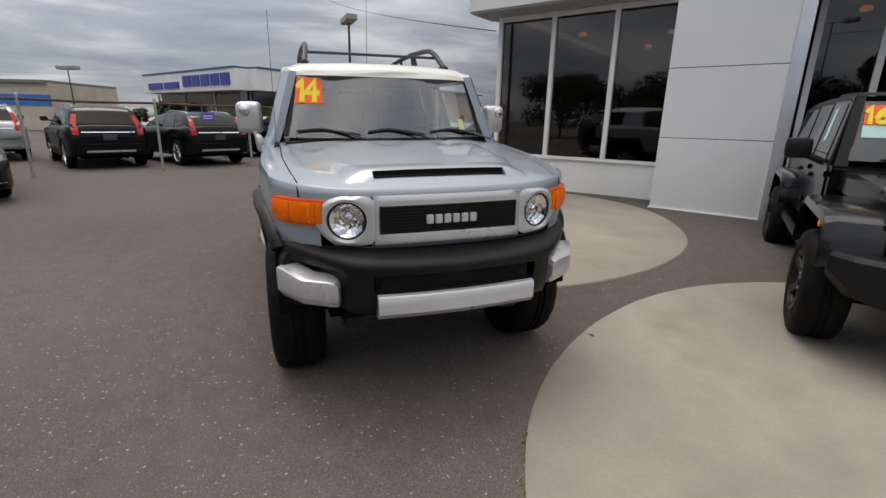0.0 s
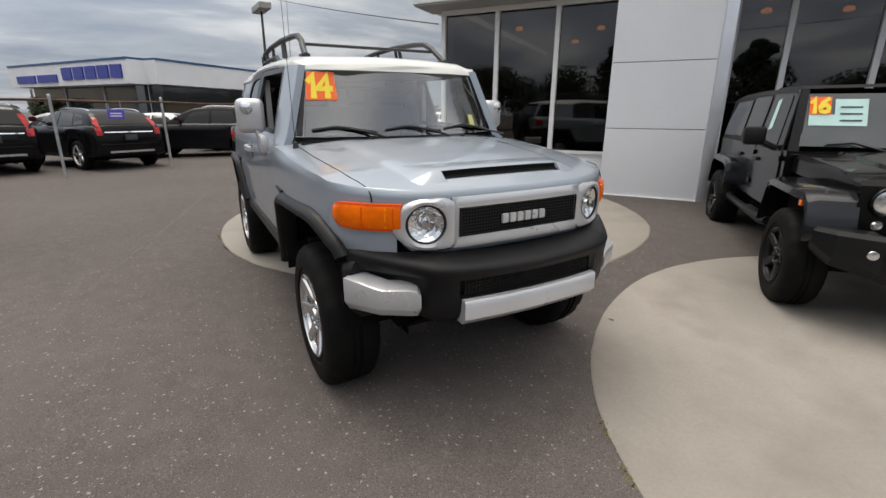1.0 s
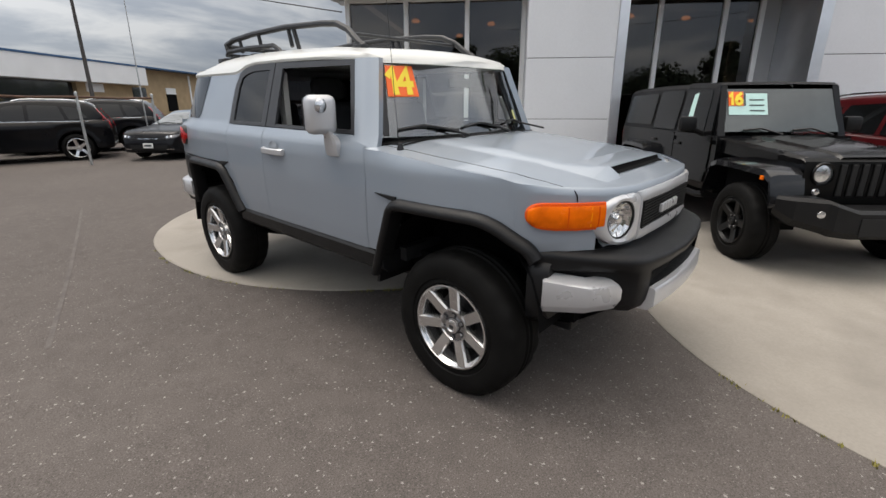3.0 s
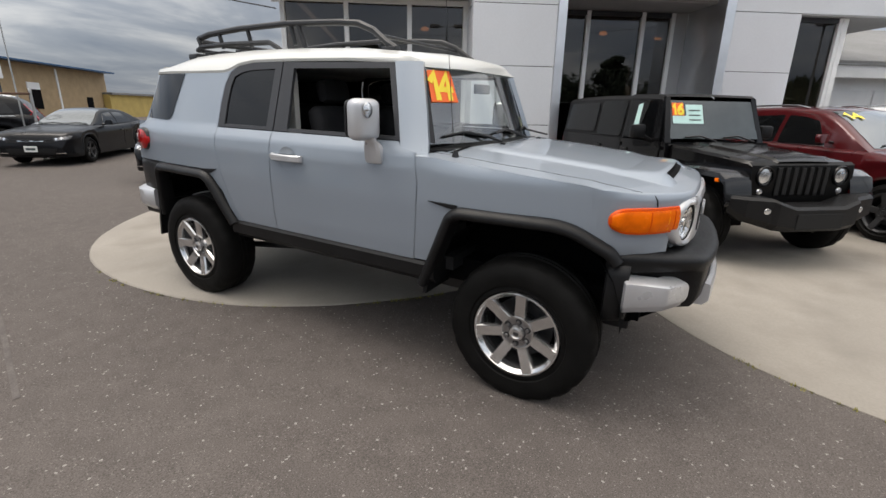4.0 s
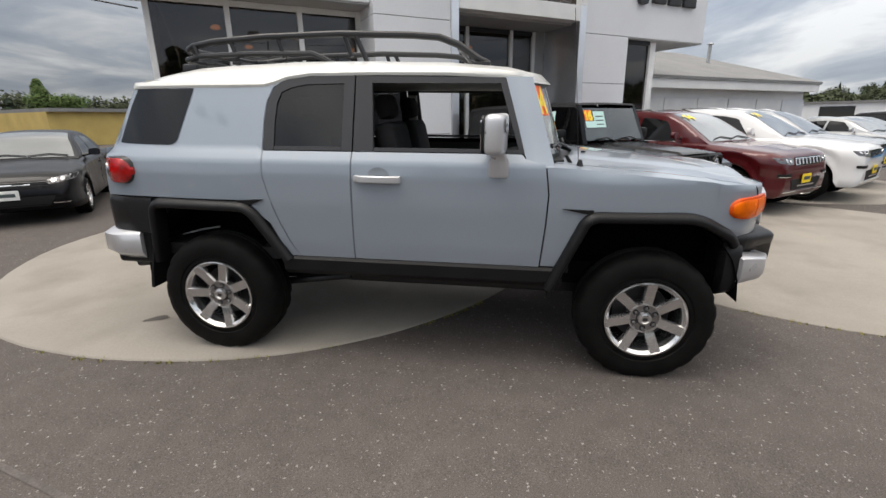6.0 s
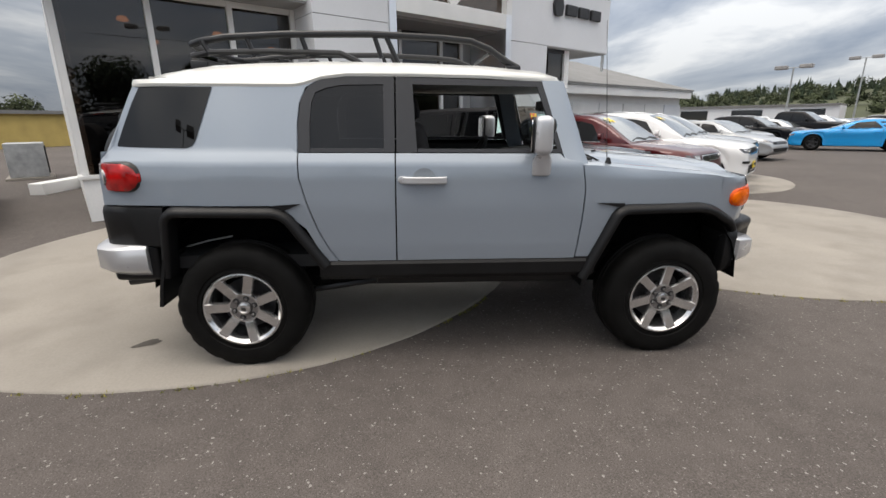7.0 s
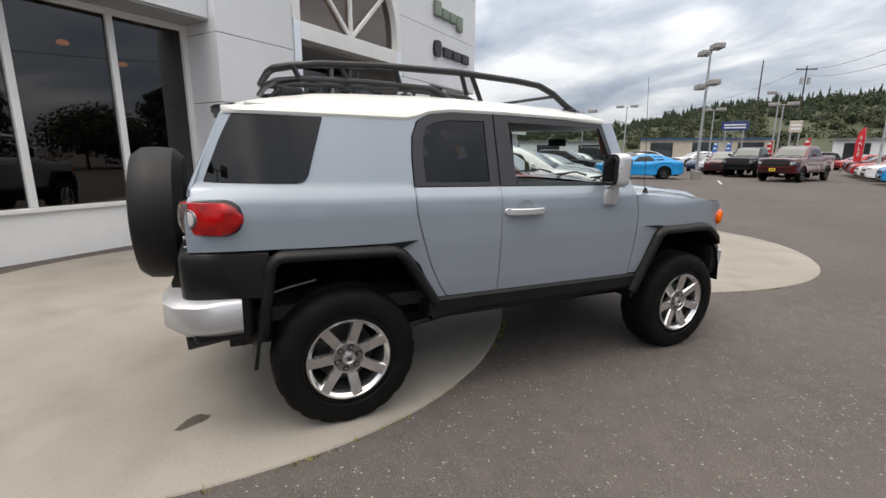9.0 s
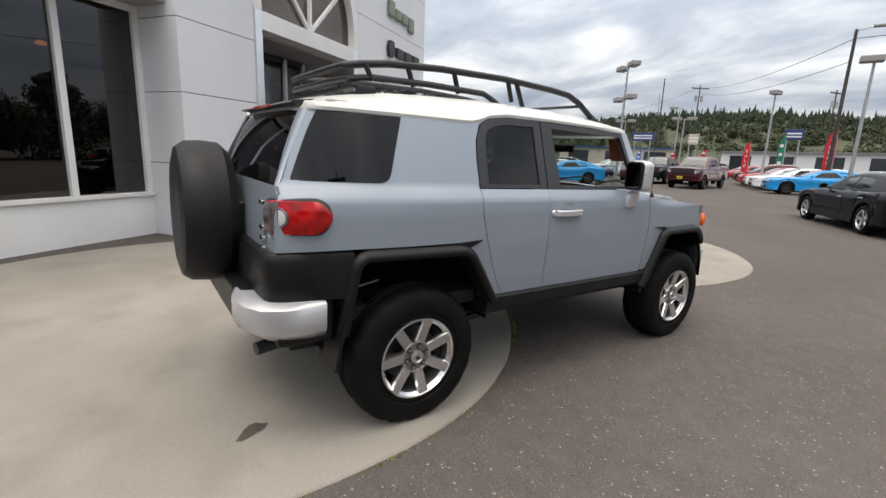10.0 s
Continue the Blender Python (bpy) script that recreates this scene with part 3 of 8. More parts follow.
def desk(s, d, turn):
    t = thing("desk", "dark wooden sales desk inside the showroom", "desk", FACE @ pose(s, d, BASE - 0.03, 0, 0, turn), "showroom desks")
    part("desktop", box((-0.75, -0.38, 0.72), (0.75, 0.38, 0.76), 0.006), "interior_wood", t)
    for x in (-0.70, 0.66):
        part("leg", box((x, -0.35, 0), (x + 0.04, 0.35, 0.72)), "interior_wood", t)
    m = thing("monitor", "black flat monitor on a sales desk", "monitor", FACE @ pose(s, d, BASE - 0.03 + 0.76, 0, 0, turn + 10), "showroom monitors")
    part("screen", box((-0.26, -0.02, 0.1), (0.26, 0.02, 0.42), 0.005), "black_trim", m)
    part("stand", box((-0.08, -0.06, 0.0), (0.08, 0.06, 0.1), 0.005), "black_trim", m)
    c = thing("office_chair", "black padded office chair inside the showroom", "chair", FACE @ pose(s + 0.1, d - 0.75, BASE - 0.03, 0, 0, turn), "showroom chairs")
    part("seat", box((-0.25, -0.24, 0.44), (0.25, 0.24, 0.52), 0.03), "seat_cloth", c)
    part("backrest", box((-0.23, -0.28, 0.56), (0.23, -0.22, 1.05), 0.025), "seat_cloth", c)
    for x in (-0.22, 0.19):
        for y in (-0.2, 0.17):
            part("leg", box((x, y, 0), (x + 0.03, y + 0.03, 0.44)), "black_trim", c)
    part("post", box((-0.03, -0.27, 0.5), (0.03, -0.23, 0.6)), "black_trim", c)


for s, d, r in ((-2.5, 3.1, 15), (-1.1, 3.4, -10), (-0.2, 4.8, 20), (3.2, 4.6, 0)):
    desk(s, d, r)

# sign shapes on the upper wall
sign_a = thing("wall_sign_badge", "dark metal brand-head badge and block letters", "sign", FACE)
part("badge", sheet(rounded([(6.28, 3.98), (6.53, 3.98), (6.58, 4.2), (6.53, 4.38), (6.28, 4.38), (6.23, 4.2)], 0.05), lambda a, b, t: (a, -0.09 + t, b), 0.3, 0.08), "alloy_dark", sign_a)
for k in range(3):
    a = 6.72 + k * 0.52
    part("letter_bar", box((a, -0.09, 4.03), (a + 0.42, -0.004, 4.28), 0.02), "alloy_dark", sign_a)
sign_b = thing("wall_sign_letters", "grey-green metal sign shapes on the upper wall", "sign", FACE)
for k in range(4):
    a = 6.25 + k * 0.40
    part("letter_bar", box((a, -0.09, 4.96 - (0.12 if k == 3 else 0)), (a + 0.33, -0.004, 5.36 if k == 0 else 5.24), 0.04), "sign_green", sign_b)

# the workshop shed beyond
shed = thing("workshop_shed", "long low white workshop building with grey pitched roof", "building", FACE)
part("wall", box((7.3, 2.16, -0.1), (18.1, 9.0, 2.40)), "white_paint", shed)
part("fascia", box((7.25, 1.76, 2.36), (18.3, 1.84, 2.658), 0.006), "white_paint", shed)
part("soffit", box((7.3, 1.842, 2.402), (18.2, 2.158, 2.44)), "soffit", shed)
part("gutter", tube([(7.25, 1.73, 2.655), (18.3, 1.73, 2.655)], 0.03, 8), "steel_post", shed)
part("roof", loft([[(7.2, 1.70, 2.66), (7.2, 1.70, 2.72), (7.2, 8.0, 4.5), (7.2, 9.4, 4.1), (7.2, 9.4, 2.45)], [(18.35, 1.70, 2.66), (18.35, 1.70, 2.72), (18.35, 8.0, 4.5), (18.35, 9.4, 4.1), (18.35, 9.4, 2.45)]]), "roof_grey", shed, smooth=0)
for k in range(6):
    a = 8.6 + k * 1.62
    part("door", box((a, 2.12, -0.1), (a + 1.45, 2.157, 2.1), 0.01), "white_frame" if k < 5 else "grey_panel", shed)
part("vent_pipe", tube([(16.2, 5.0, 3.5), (16.2, 5.0, 4.35)], 0.07, 10), "steel_post", shed)
part("vent_cap", lathe([(0.0, 0.06), (0.13, 0.0), (0.13, -0.02), (0.0, -0.02)], 12), "steel_post", shed).matrix_local = pose(16.2, 5.0, 4.38, 0, -90, 0)

# ---- the grey off-road wagon ----
# its own frame: x to its left, y backwards from the front axle, z up from the ground under the front axle
WAG = thing("off_road_wagon", "pale grey off-road wagon with white roof, black flares and roof rack", "car", pose(0, 0, -0.022, 0.96, -0.75, 0))


def side_x(y, z):
    """Half width of the body side."""
    if z <= 1.338:
        x = lerp_table([(0.40, 0.84), (0.66, 0.866), (0.80, 0.880), (1.02, 0.890), (1.20, 0.884), (1.285, 0.872), (1.338, 0.838)], z)
    else:
        x = 0.838 - 0.315 * (z - 1.338)
    if y < 0.3:
        x -= 0.088 * ((0.3 - y) / 0.7) ** 2
    if y > 2.55:
        x -= 0.085 * ((y - 2.55) / 0.85) ** 2.2
    if y > 2.9 and z > 1.30:
        x -= 0.045 * ((y - 2.9) / 0.5) ** 2 * min(1.0, (z - 1.30) / 0.06)
    return x


def on_side(sign, proud=0.0):
    return lambda y, z, t: (sign * (side_x(y, z) + proud - t), y, z)


ARCH_F = [(0.585, 0.56), (0.402, 0.985), (0.35, 1.014), (-0.15, 1.018), (-0.24, 0.998), (-0.415, 0.905), (-0.452, 0.855)]
ARCH_R = [(2.172, 0.67), (2.380, 0.975), (2.445, 1.008), (3.04, 1.012), (3.09, 0.97), (3.14, 0.60)]

def even_normals(ob, sign):
    """Takes the normals of a side panel from the body's own curve, so that reflections run through."""
    def slope(v):
        e = 0.03
        dy = (side_x(v.co.y + e, v.co.z) - side_x(v.co.y - e, v.co.z)) / (2 * e)
        hi, lo = (min(v.co.z + 0.016, 1.337), v.co.z - 0.016) if v.co.z < 1.3375 else (v.co.z + 0.02, v.co.z + 0.001)
        dz = (side_x(v.co.y, hi) - side_x(v.co.y, lo)) / (hi - lo)
        return Vector((sign, -dy, -max(dz, -0.7))).normalized()
    ob.data.normals_split_custom_set_from_vertices([slope(v) for v in ob.data.vertices])
    return ob


for sg in (-1, 1):
    # lower body panels, with real gaps between them
    part("fender", sheet([(0.630, 0.70), (0.610, 0.95), (0.604, 1.12), (0.626, 1.272), (0.50, 1.268), (0.1, 1.235), (-0.25, 1.205), (-0.33, 1.19), (-0.33, 0.93)] + ARCH_F[::-1][2:-1] + [(0.535, 0.70)],
                         lambda y, z, t, s=sg: (s * (side_x(y, z) - t - max(0, z - 1.17) ** 2 * 2.2 * min(1.0, max(0.0, (0.6 - y) / 0.3))), y, z), 0.03, 0.02), "car_grey", WAG, smooth=60)
    even_normals(part("front_door", sheet([(0.639, 0.694), (0.619, 0.95), (0.613, 1.12), (0.635, 1.285), (0.745, 1.312), (0.765, 1.336), (1.745, 1.336), (1.748, 0.694)], on_side(sg), 0.04, 0.025), "car_grey", WAG), sg)
    even_normals(part("rear_door", sheet([(1.757, 0.694), (1.754, 1.336), (2.302, 1.336), (2.300, 1.20), (2.262, 1.05), (2.212, 0.90), (2.150, 0.77), (2.098, 0.694)], on_side(sg), 0.04, 0.025), "car_grey", WAG), sg)
    even_normals(part("quarter_panel", sheet([(2.109, 0.694), (2.160, 0.77), (2.222, 0.90), (2.272, 1.05), (2.310, 1.20), (2.312, 1.338), (2.312, 1.50), (2.300, 1.610), (2.262, 1.700), (2.20, 1.735), (2.33, 1.712), (3.248, 1.700), (3.285, 1.62), (3.318, 1.55), (3.360, 1.45), (3.398, 1.36), (3.425, 1.29), (3.445, 1.20), (3.445, 1.035), (3.07, 1.04), (2.44, 1.04), (2.28, 0.90), (2.175, 0.694)],
                                on_side(sg), 0.04, 0.025), "car_grey", WAG), sg)
    # quarter glass lies in the panel
    part("quarter_glass", sheet(rounded([(2.888, 1.362), (2.782, 1.697), (3.212, 1.694), (3.262, 1.60), (3.308, 1.49), (3.360, 1.360)], [0.05, 0.008, 0.012, 0.05, 0.05, 0.02]), on_side(sg, 0.004), 0.04, 0), "tinted_glass", WAG, "dark tinted quarter window")
    # the black window frames of the doors
    part("window_frame", sheet([(1.752, 1.342), (1.752, 1.766), (2.03, 1.763), (2.17, 1.744), (2.245, 1.706), (2.288, 1.63), (2.303, 1.50), (2.304, 1.342), (2.238, 1.342)] + [(2.238, 1.50), (2.228, 1.61), (2.205, 1.672), (2.14, 1.700), (2.05, 1.716), (1.815, 1.722), (1.815, 1.342)],
                               on_side(sg, 0.002), 0.07, 0.02), "frame_black", WAG)
    part("window_seal", sheet([(1.817, 1.342), (2.236, 1.342), (2.236, 1.364), (1.817, 1.364)], on_side(sg, 0.002), 0.1, 0.02), "frame_black", WAG)
    part("door_glass", sheet([(1.816, 1.364), (2.237, 1.364), (2.237, 1.50), (2.227, 1.609), (2.204, 1.671), (2.14, 1.699), (2.05, 1.715), (1.816, 1.721)], on_side(sg, -0.006), 0.05, 0), "tinted_glass", WAG, "dark tinted rear door window")
    part("window_frame", sheet([(0.752, 1.342), (0.825, 1.60), (0.872, 1.750), (1.742, 1.764), (1.742, 1.342), (1.622, 1.342), (1.645, 1.724), (0.900, 1.718), (0.862, 1.60), (0.785, 1.362), (1.618, 1.362), (1.618, 1.342)], on_side(sg, 0.002), 0.07, 0.02), "frame_black", WAG)
    # pale body-colour windscreen pillar
    part("pillar", loft([[(sg * (side_x(y, z) - d), y - o, z) for o, d in ((0, 0), (0.09, 0.012), (0.15, 0.05), (0.13, 0.10), (0.0, 0.05))]
                         for y, z in ((0.728, 1.265), (0.750, 1.338), (0.795, 1.50), (0.838, 1.64), (0.872, 1.755))]), "car_grey", WAG)
    # inner body wall behind the panels, so that the gaps are dark
    part("body_core", loft([[(sg * (side_x(y, z) - 0.035), y, z) for z in zs] for y, zs in ((0.62, (0.64, 0.9, 1.2, 1.30)), (1.2, (0.64, 0.9, 1.2, 1.32)), (1.75, (0.64, 0.9, 1.2, 1.32)), (2.05, (0.64, 0.9, 1.2, 1.32)), (2.32, (1.02, 1.1, 1.2, 1.32)))], closed=False), "dark_gap", WAG)
    part("body_core", loft([[(sg * (side_x(y, z) - 0.035), y, z) for z in (1.03, 1.1, 1.2, 1.3, 1.335)] for y in (2.31, 2.6, 2.9, 3.1, 3.24)], closed=False), "dark_gap", WAG)
    # black sill
    part("rocker_panel", loft([[(sg * x, y, z) for x, z in ((0.866, 0.690), (0.880, 0.672), (0.876, 0.60), (0.84, 0.565), (0.70, 0.56), (0.70, 0.690))] for y in (0.50, 0.8, 1.4, 2.0, 2.22)]), "black_plastic", WAG)
    # fender flares
    for arch_line in (ARCH_F, ARCH_R):
        pts = [Vector(p) for p in rounded(arch_line, [0, 0.10, 0.06, 0.09, 0.05, 0.03, 0] if arch_line is ARCH_F else [0, 0.09, 0.06, 0.07, 0.05, 0], 4)]
        rings = []
        for i, p in enumerate(pts):
            d = (pts[min(i + 1, len(pts) - 1)] - pts[max(i - 1, 0)]).normalized()
            nrm = Vector((-d.y, d.x))
            if nrm.dot(Vector((0.1 if arch_line is ARCH_F else 2.73, 0.4)) - p) < 0:
                nrm = -nrm
            sx = side_x(p.x, p.y)
            ring = []
            for inset, px in ((-0.024, sx + 0.002), (-0.020, sx + 0.022), (-0.004, sx + 0.044), (0.014, sx + 0.052), (0.030, sx + 0.046), (0.037, sx + 0.028), (0.040, sx - 0.06), (0.0, sx - 0.06)):
                q = p + nrm * inset
                ring.append((sg * px, q.x, q.y))
            rings.append(ring)
        part("fender_flare", loft(rings), "black_plastic", WAG, smooth=50)
    part("flare_tip", sheet([(0.53, 1.047), (0.36, 1.044), (0.36, 1.018), (0.42, 1.026)], on_side(sg, 0.012), 0.1, 0.02), "black_plastic", WAG)
    part("flare_tip", sheet([(2.305, 1.050), (2.48, 1.040), (2.48, 1.005), (2.41, 1.005)], on_side(sg, 0.012), 0.1, 0.02), "black_plastic", WAG)
    part("mud_flap", loft([[(sg * x, y + o, z) for x, o in ((0.868, 0), (0.868, 0.025), (0.60, 0.025), (0.60, 0))] for y, z in ((0.50, 0.80), (0.535, 0.62), (0.55, 0.50))]), "black_plastic", WAG)
    # wheel housings, coloured near black to paint in the shade of the arches
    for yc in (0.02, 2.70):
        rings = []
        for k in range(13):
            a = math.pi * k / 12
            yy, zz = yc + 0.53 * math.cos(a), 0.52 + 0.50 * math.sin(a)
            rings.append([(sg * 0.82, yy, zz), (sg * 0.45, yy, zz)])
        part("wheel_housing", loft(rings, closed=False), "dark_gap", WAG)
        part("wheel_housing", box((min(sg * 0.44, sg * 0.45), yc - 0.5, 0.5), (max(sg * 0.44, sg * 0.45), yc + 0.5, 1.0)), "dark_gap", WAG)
    # rear cladding behind the wheel and the mud flap
    part("mud_flap", loft([[(sg * x, y + o, z) for x, o in ((0.880, 0), (0.880, 0.02), (0.64, 0.02), (0.64, 0))] for y, z in ((3.11, 0.72), (3.15, 0.55), (3.17, 0.42))]), "black_plastic", WAG)
    wrap = [(side_x(y, 0.9) + 0.016, y) for y in (3.09, 3.14, 3.22, 3.30)] + [(side_x(3.38, 0.9) + 0.014, 3.38), (0.800, 3.435), (0.778, 3.470), (0.735, 3.490), (0.5, 3.495), (0.02, 3.497)]
    rings = []
    for x, y in wrap:
        k = min(1.0, max(0.0, (y - 3.36) / 0.12))
        rings.append([(sg * (x - 0.02 * (1 - k)), y - 0.02 * k, 0.785), (sg * x, y, 0.80), (sg * (x + 0.003), y + 0.003 * k, 0.99), (sg * (x - 0.004), y - 0.004 * k, 1.022), (sg * (x - 0.03 * (1 - k)), y - 0.03 * k, 1.034)])
    part("rear_cladding", loft(rings, closed=False), "black_plastic", WAG, smooth=50)
    # door handle, its dish and keyhole
    hx = side_x(1.58, 1.175)
    # flat disc; its darker grey stands in for the shaded hollow
    part("handle_recess", moved(lathe([(0.0, 0.004), (0.066, 0.004), (0.072, 0.0)], 24), Matrix.Translation((sg * hx - (0.003 if sg < 0 else 0.002), 1.583, 1.184))), "handle_dish", WAG)
    part("door_handle", loft([[(sg * (hx + o + 0.018 * dx), y, 1.188 + dz * 0.021) for dx, dz in ((1, 0.7), (1, -0.7), (0.5, -1), (-1, -0.8), (-1, 0.8), (0.5, 1))] for y, o in ((1.452, 0.004), (1.47, 0.018), (1.53, 0.026), (1.64, 0.026), (1.69, 0.020), (1.705, 0.006))]), "silver_paint", WAG)
    part("door_handle", moved(lathe([(0.0, 0.012), (0.018, 0.01), (0.022, 0.0)], 16), Matrix.Translation((sg * (hx + 0.002), 1.715, 1.188)) @ (Matrix.Identity(4) if sg > 0 else pose(0, 0, 0, 0, 0, 180))), "silver_paint", WAG)
    # mirror
    mir = part("mirror", moved(box((-0.086, -0.055, -0.108), (0.086, 0.055, 0.108), 0.04, 4), pose(sg * 0.945, 0.912, 1.447, 0, 0, sg * 11)), "silver_paint", WAG, "silver door mirror housing")
    part("mirror_arm", loft([[(sg * (x0 + dx * k), 0.892 + dy * k, z) for dx, dy in ((-0.026, -0.050), (0.012, -0.056), (0.026, -0.040), (0.030, 0.0), (0.026, 0.040), (0.012, 0.056), (-0.026, 0.050))] for x0, z, k in ((0.878, 1.212, 0.80), (0.882, 1.216, 0.95), (0.888, 1.24, 1.0), (0.895, 1.30, 0.97), (0.903, 1.325, 0.80), (0.915, 1.335, 0.62), (0.925, 1.37, 0.60))]), "silver_paint", mir)
    part("mirror_frame", moved(sheet(rounded([(-0.078, -0.100), (0.078, -0.100), (0.078, 0.100), (-0.078, 0.100)], 0.04), lambda a, b, t: (a, t, b), 0.3, 0.012), pose(sg * 0.945, 0.912, 1.447, 0, 0, sg * 11) @ Matrix.Translation((0, 0.050, 0))), "black_trim", mir)
    part("mirror_glass", moved(sheet(rounded([(-0.066, -0.086), (0.066, -0.086), (0.066, 0.086), (-0.066, 0.086)], 0.03), lambda a, b, t: (a, 0.0 + t, b), 0.3, 0.004), pose(sg * 0.945, 0.912, 1.447, 0, 0, sg * 11) @ Matrix.Translation((0, 0.0635, 0))), "chrome", mir)
    part("marker_lamp", moved(lathe([(0.0, 0.012), (0.03, 0.008), (0.04, 0.0)], 20), pose(sg * 0.972, 0.858, 1.497, 0, 0, -90)), "clear_lens", mir)

# roof, one pressed white skin with rounded shoulders
rings = []
for y, ztop, zed, xw in ((0.60, 1.757, 1.730, 0.66), (0.64, 1.790, 1.738, 0.688), (0.80, 1.822, 1.748, 0.708), (1.2, 1.852, 1.762, 0.706), (1.65, 1.864, 1.767, 0.705), (2.03, 1.866, 1.764, 0.706), (2.17, 1.866, 1.746, 0.711), (2.25, 1.864, 1.718, 0.719), (2.32, 1.860, 1.702, 0.724), (2.55, 1.852, 1.700, 0.725), (2.8, 1.835, 1.699, 0.720), (2.98, 1.806, 1.698, 0.708), (3.10, 1.784, 1.697, 0.696), (3.18, 1.763, 1.696, 0.680), (3.225, 1.742, 1.695, 0.664), (3.25, 1.722, 1.694, 0.650), (3.258, 1.706, 1.693, 0.640)):
    prof = [(-xw, zed), (-xw - 0.004, zed + 0.016), (-xw + 0.012, zed + 0.04), (-xw + 0.055, zed + (ztop - zed) * 0.62), (-xw + 0.13, zed + (ztop - zed) * 0.9), (-xw + 0.24, ztop - 0.003), (-xw * 0.35, ztop + 0.006), (0, ztop + 0.008)]
    half = [(x, y + 0.165 * (abs(x) / xw) ** 2.2 * max(0.0, 1 - (y - 0.60) / 0.5), z) for x, z in prof]
    rings.append(half + [(-x, yy, z) for x, yy, z in half[-2::-1]] + [(0.6 * xw, y, zed - 0.004), (-0.6 * xw, y, zed - 0.004)])
part("roof", loft(rings), "car_white_roof", WAG, "white painted roof", smooth=45)

# bonnet and wing tops: one pressed surface, cut by the shut lines
NOSE = [(0.868, 0.0), (0.845, -0.20), (0.824, -0.30), (0.806, -0.37), (0.768, -0.475), (0.695, -0.575), (0.605, -0.656), (0.52, -0.708), (0.38, -0.745), (0.18, -0.758), (0.0, -0.762)]
EDGE_X = [(-0.60, 0.775), (-0.38, 0.800), (-0.33, 0.812), (-0.25, 0.825), (0.1, 0.856), (0.3, 0.859), (0.5, 0.866), (0.66, 0.872)]
EDGE_Z = [(-0.77, 1.118), (-0.5, 1.164), (-0.33, 1.187), (-0.25, 1.202), (0.1, 1.233), (0.5, 1.266), (0.66, 1.274)]


def hood_point(u, v):
    """u across from -1 to 1, v from the cowl (0) to the nose (1)."""
    y_front = lerp_table(sorted(NOSE), abs(u) * 0.80) + 0.010
    y_back = 0.415 + 0.215 * abs(u) ** 2.2
    y = y_back + (y_front - y_back) * v
    x = u * lerp_table(EDGE_X, y)
    crown = 0.052 * (1 - abs(u) ** 2.6)
    z = lerp_table(EDGE_Z, y) + crown
    k = min(1.0, max(0.0, (y - y_front) / 0.10))
    low = 1.161 + 0.0225 * (abs(x) / 0.8) ** 3
    z = low + (z - low) * (1 - (1 - k) ** 2)
    if abs(u) < 0.62:
        z += 0.013 * min(1.0, (0.62 - abs(u)) / 0.05) * min(1.0, max(0.0, (y - y_front - 0.08) / 0.12)) * min(1.0, v / 0.08)
    return (x, y, z)


def hood_patch(us, vs):
    return loft([[hood_point(u, v) for u in us] for v in vs], closed=False)


V_ROWS = [0.0, 0.03, 0.08] + [0.08 + 0.84 * k / 14 for k in range(1, 15)] + [0.94, 0.96, 0.975, 0.99, 1.0]
part("bonnet", hood_patch([-0.872, -0.8, -0.72, -0.66, -0.63, -0.615, -0.60, -0.57, -0.5, -0.4, -0.3, -0.2, -0.1, 0, 0.1, 0.2, 0.3, 0.4, 0.5, 0.57, 0.60, 0.615, 0.63, 0.66, 0.72, 0.8, 0.872], V_ROWS), "car_grey", WAG, smooth=40)
# scoop: a low raised panel with a dark slot along its front
def scoop_place(x, y, lift):
    u = x / lerp_table(EDGE_X, y)
    y_front = lerp_table(sorted(NOSE), abs(u) * 0.80) + 0.010
    y_back = 0.415 + 0.215 * abs(u) ** 2.2
    return (x, y, hood_point(u, (y_back - y) / (y_back - y_front))[2] + lift)


SCOOP_XS = (-0.500, -0.455, -0.385, -0.345, -0.2, 0, 0.2, 0.345, 0.385, 0.455, 0.500)


def scoop_row(y, h):
    return [scoop_place(x, y + 0.10 * x * x, (-0.004, 0.3 * h, 0.9 * h, h)[min(3, 5 - abs(i - 5))]) for i, x in enumerate(SCOOP_XS)]


part("hood_scoop", loft([scoop_row(y, h) for y, h in ((-0.36, -0.004), (-0.42, 0.006), (-0.50, 0.016), (-0.575, 0.026), (-0.583, 0.024))], closed=False), "car_grey", WAG, smooth=50)
for sg in (-1, 1):
    part("scoop_cheek", loft([[scoop_place(sg * x, y + 0.10 * x * x, h) for x, h in ((0.500, -0.004), (0.455, hh * 0.3), (0.385, hh * 0.9), (0.345, hh), (0.340, -0.004))] for y, hh in ((-0.575, 0.026), (-0.60, 0.020), (-0.63, 0.010), (-0.655, -0.003))], closed=False), "car_grey", WAG, smooth=22)
part("scoop_slot", loft([[scoop_place(x, y + 0.10 * x * x, h) for x in (-0.342, -0.17, 0, 0.17, 0.342)] for y, h in ((-0.581, 0.021), (-0.590, 0.004), (-0.618, 0.004))], closed=False), "dark_gap", WAG)
# front fenders wrap into the nose
nose_line = [(-x, y) for x, y in NOSE[2:]] + [(x, y) for x, y in NOSE[2:-1]][::-1]


def ring_at(line, full, z):
    return [(x * (1 - inset / 0.9), y + inset * 0.85, z + max(0.0, z - 1.10) * 0.36 * (abs(x) / 0.8) ** 3) for x, y in line for inset in (full * min(1.0, max(0.0, (0.815 - abs(x)) / 0.08)),)]


